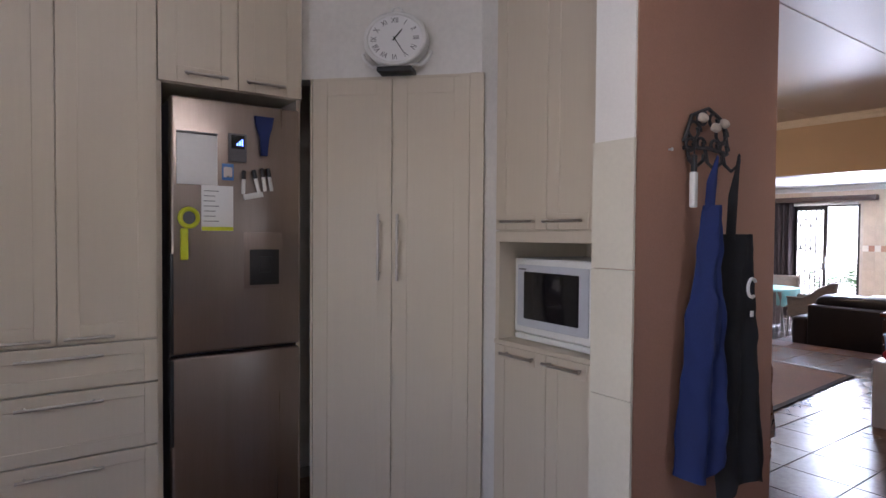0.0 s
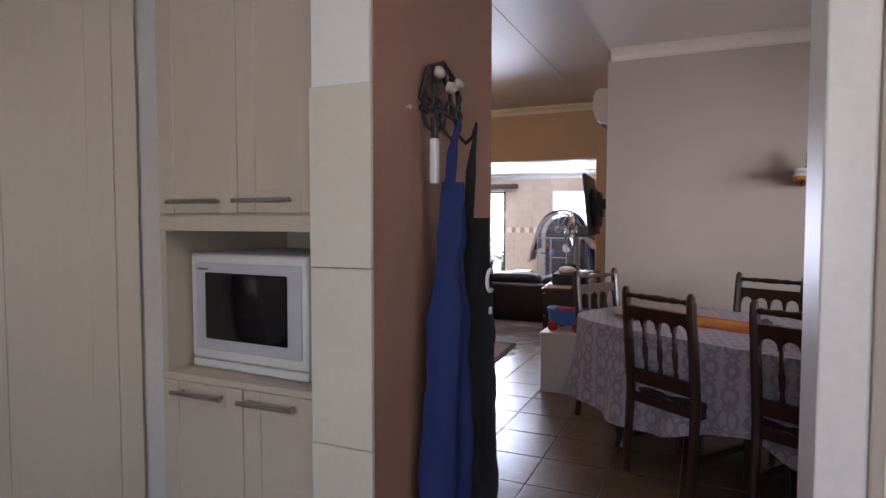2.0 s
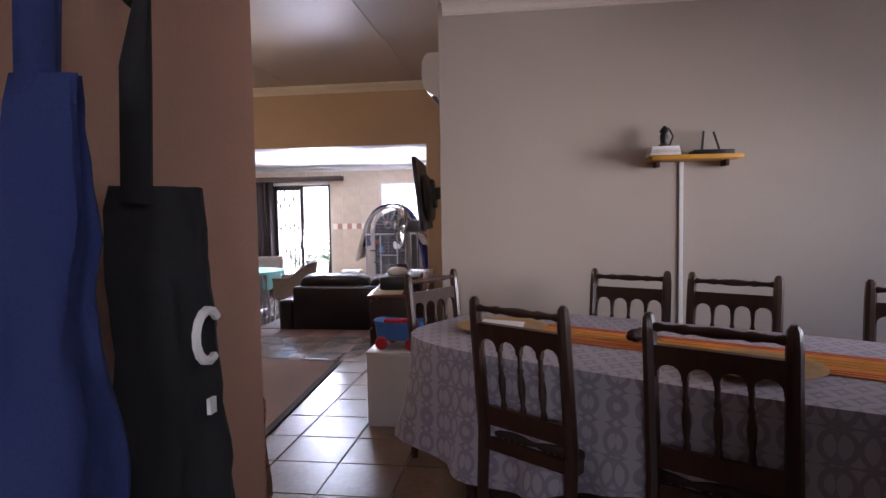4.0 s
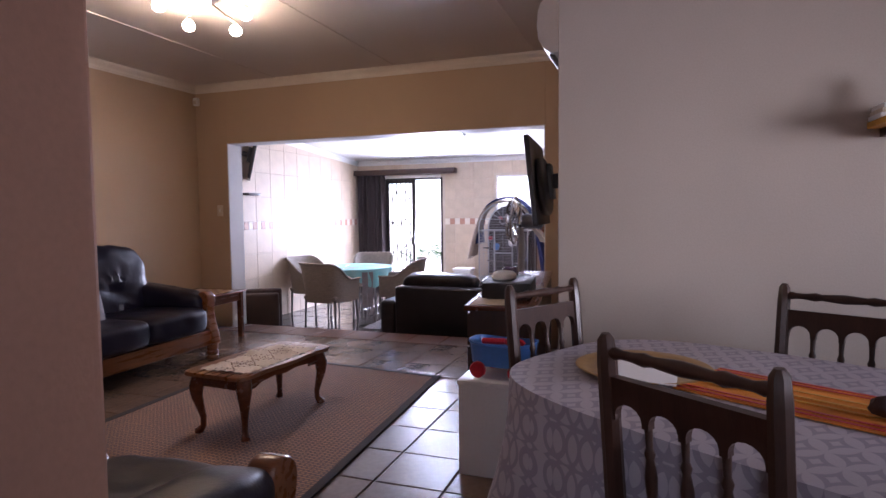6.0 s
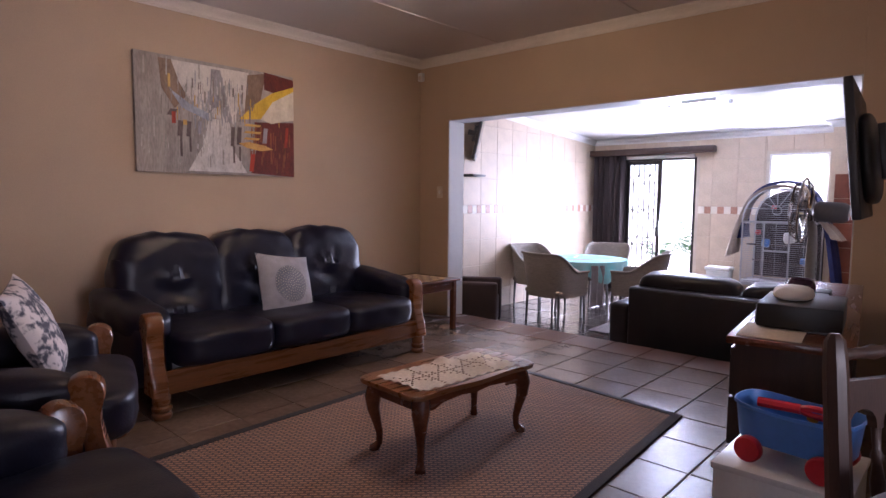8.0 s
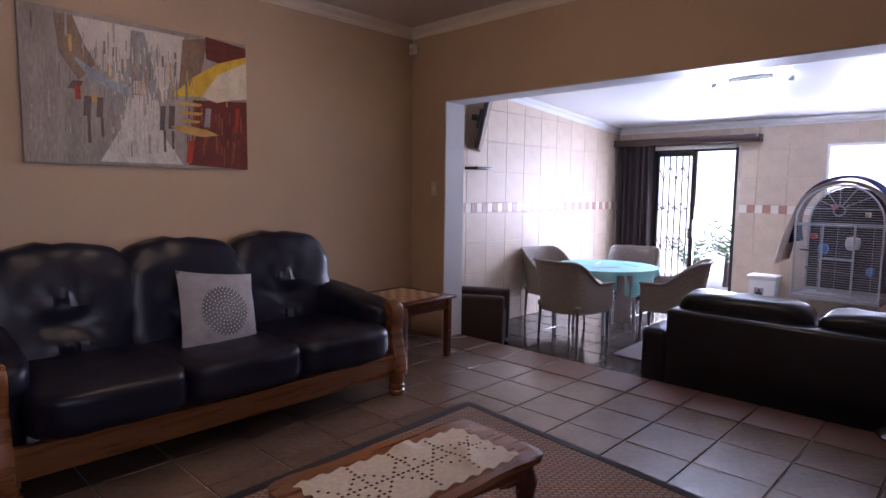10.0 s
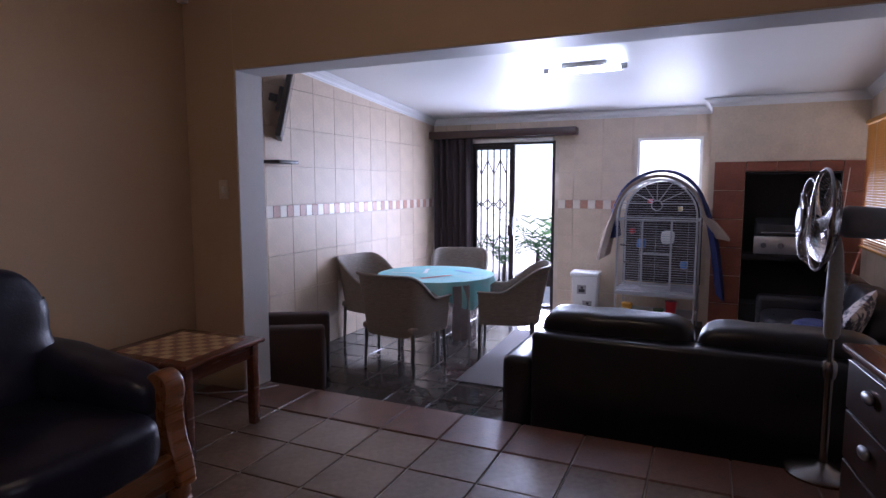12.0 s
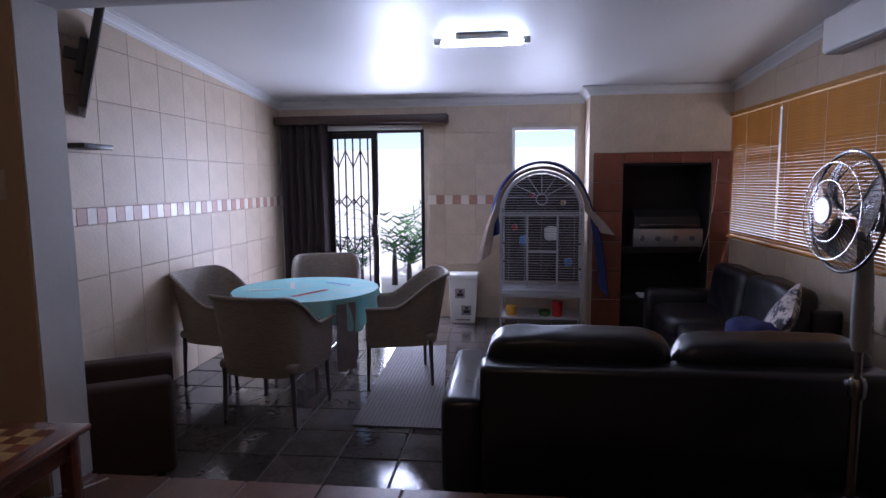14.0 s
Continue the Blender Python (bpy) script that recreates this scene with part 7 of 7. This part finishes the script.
# the row of red-brown edge tiles on the step
stile = tile_mesh("step_tile", 0.386, P - 0.006, STEPT, 0.02, 0.006)
y = 3.86 - 6 * P
while y < 5.75:
    tile_obj("step_tile", stile, pose(7.778, y - P / 2, 0.002), fl)
    y += P
setting("step_riser", boxes((7.966, 7.978, 1.76, 5.35, LOW, -0.012)), STEPT, "red-brown riser of the single step down", "step")
ltile = tile_mesh("tile", P - 0.01, P - 0.01, SLATE, 0.012, 0.004)
ix = 0
x = 7.98
while x < 12.3:
    y = 1.14
    while y < 6.08:
        tile_obj("tile", ltile, pose(x + P / 2, y + P / 2, LOW + random.uniform(-0.001, 0.001), random.uniform(-0.25, 0.25), random.uniform(-0.25, 0.25), random.choice((0, 90, 180, 270))), flow)
        y += P
    x += P

# big wall tiles of the garden room, with the small chequered band
ROWS_Z = [(-0.23, 0.035), (0.035, 0.39), (0.39, 0.745), (0.745, 1.085), (1.195, 1.542), (1.542, 1.89), (1.89, 2.245), (2.245, 2.60)]
cache = {}


def wall_tile(w, h, mat):
    key = (round(w, 3), round(h, 3), mat.name)
    if key not in cache:
        cache[key] = mesh_of("tile", boxes((-w / 2, w / 2, -h / 2, h / 2, -0.012, 0), bevel=0.0015, seg=1), mat, False)
    return cache[key]


def tile_run(wall, a0, a1, place, holes=(), top=lambda a: 9, start=0.0):
    """Tiles from a0 to a1 along a wall; place(a, z) gives the pose; holes are (a0, a1, z0, z1) left free."""
    cuts = [a0]
    k = a0 + start
    while k < a1 - 0.02:
        if k > a0 + 0.02:
            cuts.append(k)
        k += 0.35
    cuts.append(a1)
    for z0, z1 in ROWS_Z:
        for p, q in zip(cuts, cuts[1:]):
            hi = min(z1, top((p + q) / 2) - 0.02)
            pieces = [(p, q, z0, hi)]
            for h in holes:
                cut = []
                for (u0, u1, w0, w1) in pieces:
                    if u1 <= h[0] or u0 >= h[1] or w1 <= h[2] or w0 >= h[3]:
                        cut.append((u0, u1, w0, w1))
                        continue
                    if u0 < h[0]:
                        cut.append((u0, h[0], w0, w1))
                    if u1 > h[1]:
                        cut.append((h[1], u1, w0, w1))
                    m0, m1 = max(u0, h[0]), min(u1, h[1])
                    if w0 < h[2]:
                        cut.append((m0, m1, w0, h[2]))
                    if w1 > h[3]:
                        cut.append((m0, m1, h[3], w1))
                pieces = cut
            for u0, u1, w0, w1 in pieces:
                if u1 - u0 > 0.02 and w1 - w0 > 0.02:
                    tile_obj("tile", wall_tile(u1 - u0 - 0.003, w1 - w0 - 0.003, BTILE), place((u0 + u1) / 2, (w0 + w1) / 2), wall)
    k, n = a0, 0
    while k < a1 - 0.05:
        c = k + 0.047
        if not any(h[0] < c < h[1] and h[2] < 1.14 < h[3] for h in holes):
            tile_obj("band_tile", wall_tile(0.090, 0.104, BANDA if n % 2 else BANDB), place(c, 1.14), wall)
        k += 0.094
        n += 1


tile_run(gn, 8.0, 12.31, lambda a, z: pose(a, 6.08, z, 90, 0, 0), top=ceil_low, start=0.155)
tile_run(ge, 1.14, 6.09, lambda a, z: pose(12.30, a, z, 90, 0, -90), holes=[(4.33, 5.60, -1, 1.97), (2.62, 3.42, 0.93, 1.98), (1.0, 2.58, -1, 3)], top=lambda a: 2.30, start=0.2)
tile_run(gs, 8.0, 11.94, lambda a, z: pose(a, 1.15, z, 90, 0, 180), holes=[(9.28, 12.2, 0.76, 2.02)], top=ceil_low, start=0.2)

# cream kitchen tiles at both sides of the doorway
for z0, z1 in ((0.0, 0.44), (0.44, 0.845), (0.845, 1.244), (1.244, 1.642)):
    tile_obj("tile", wall_tile(0.158, z1 - z0 - 0.002, KTILE), pose(1.470, 1.254, (z0 + z1) / 2, 90, 0, -90), bpy.data.objects["wall_passage"])
    for k in range(7):
        tile_obj("tile", wall_tile(0.297, z1 - z0 - 0.002, KTILE), pose(1.412, 0.118 - 0.30 * k, (z0 + z1) / 2, 90, 0, -90), east)

# cover strips on the living room ceiling
for y in (1.85, 3.25, 4.65):
    setting("trim_ceiling_strip", boxes((2.54, 7.66, y - 0.016, y + 0.016, TOP - 0.006, TOP - 0.0005)), CEIL, "thin cover strip on the ceiling boards", "trim")
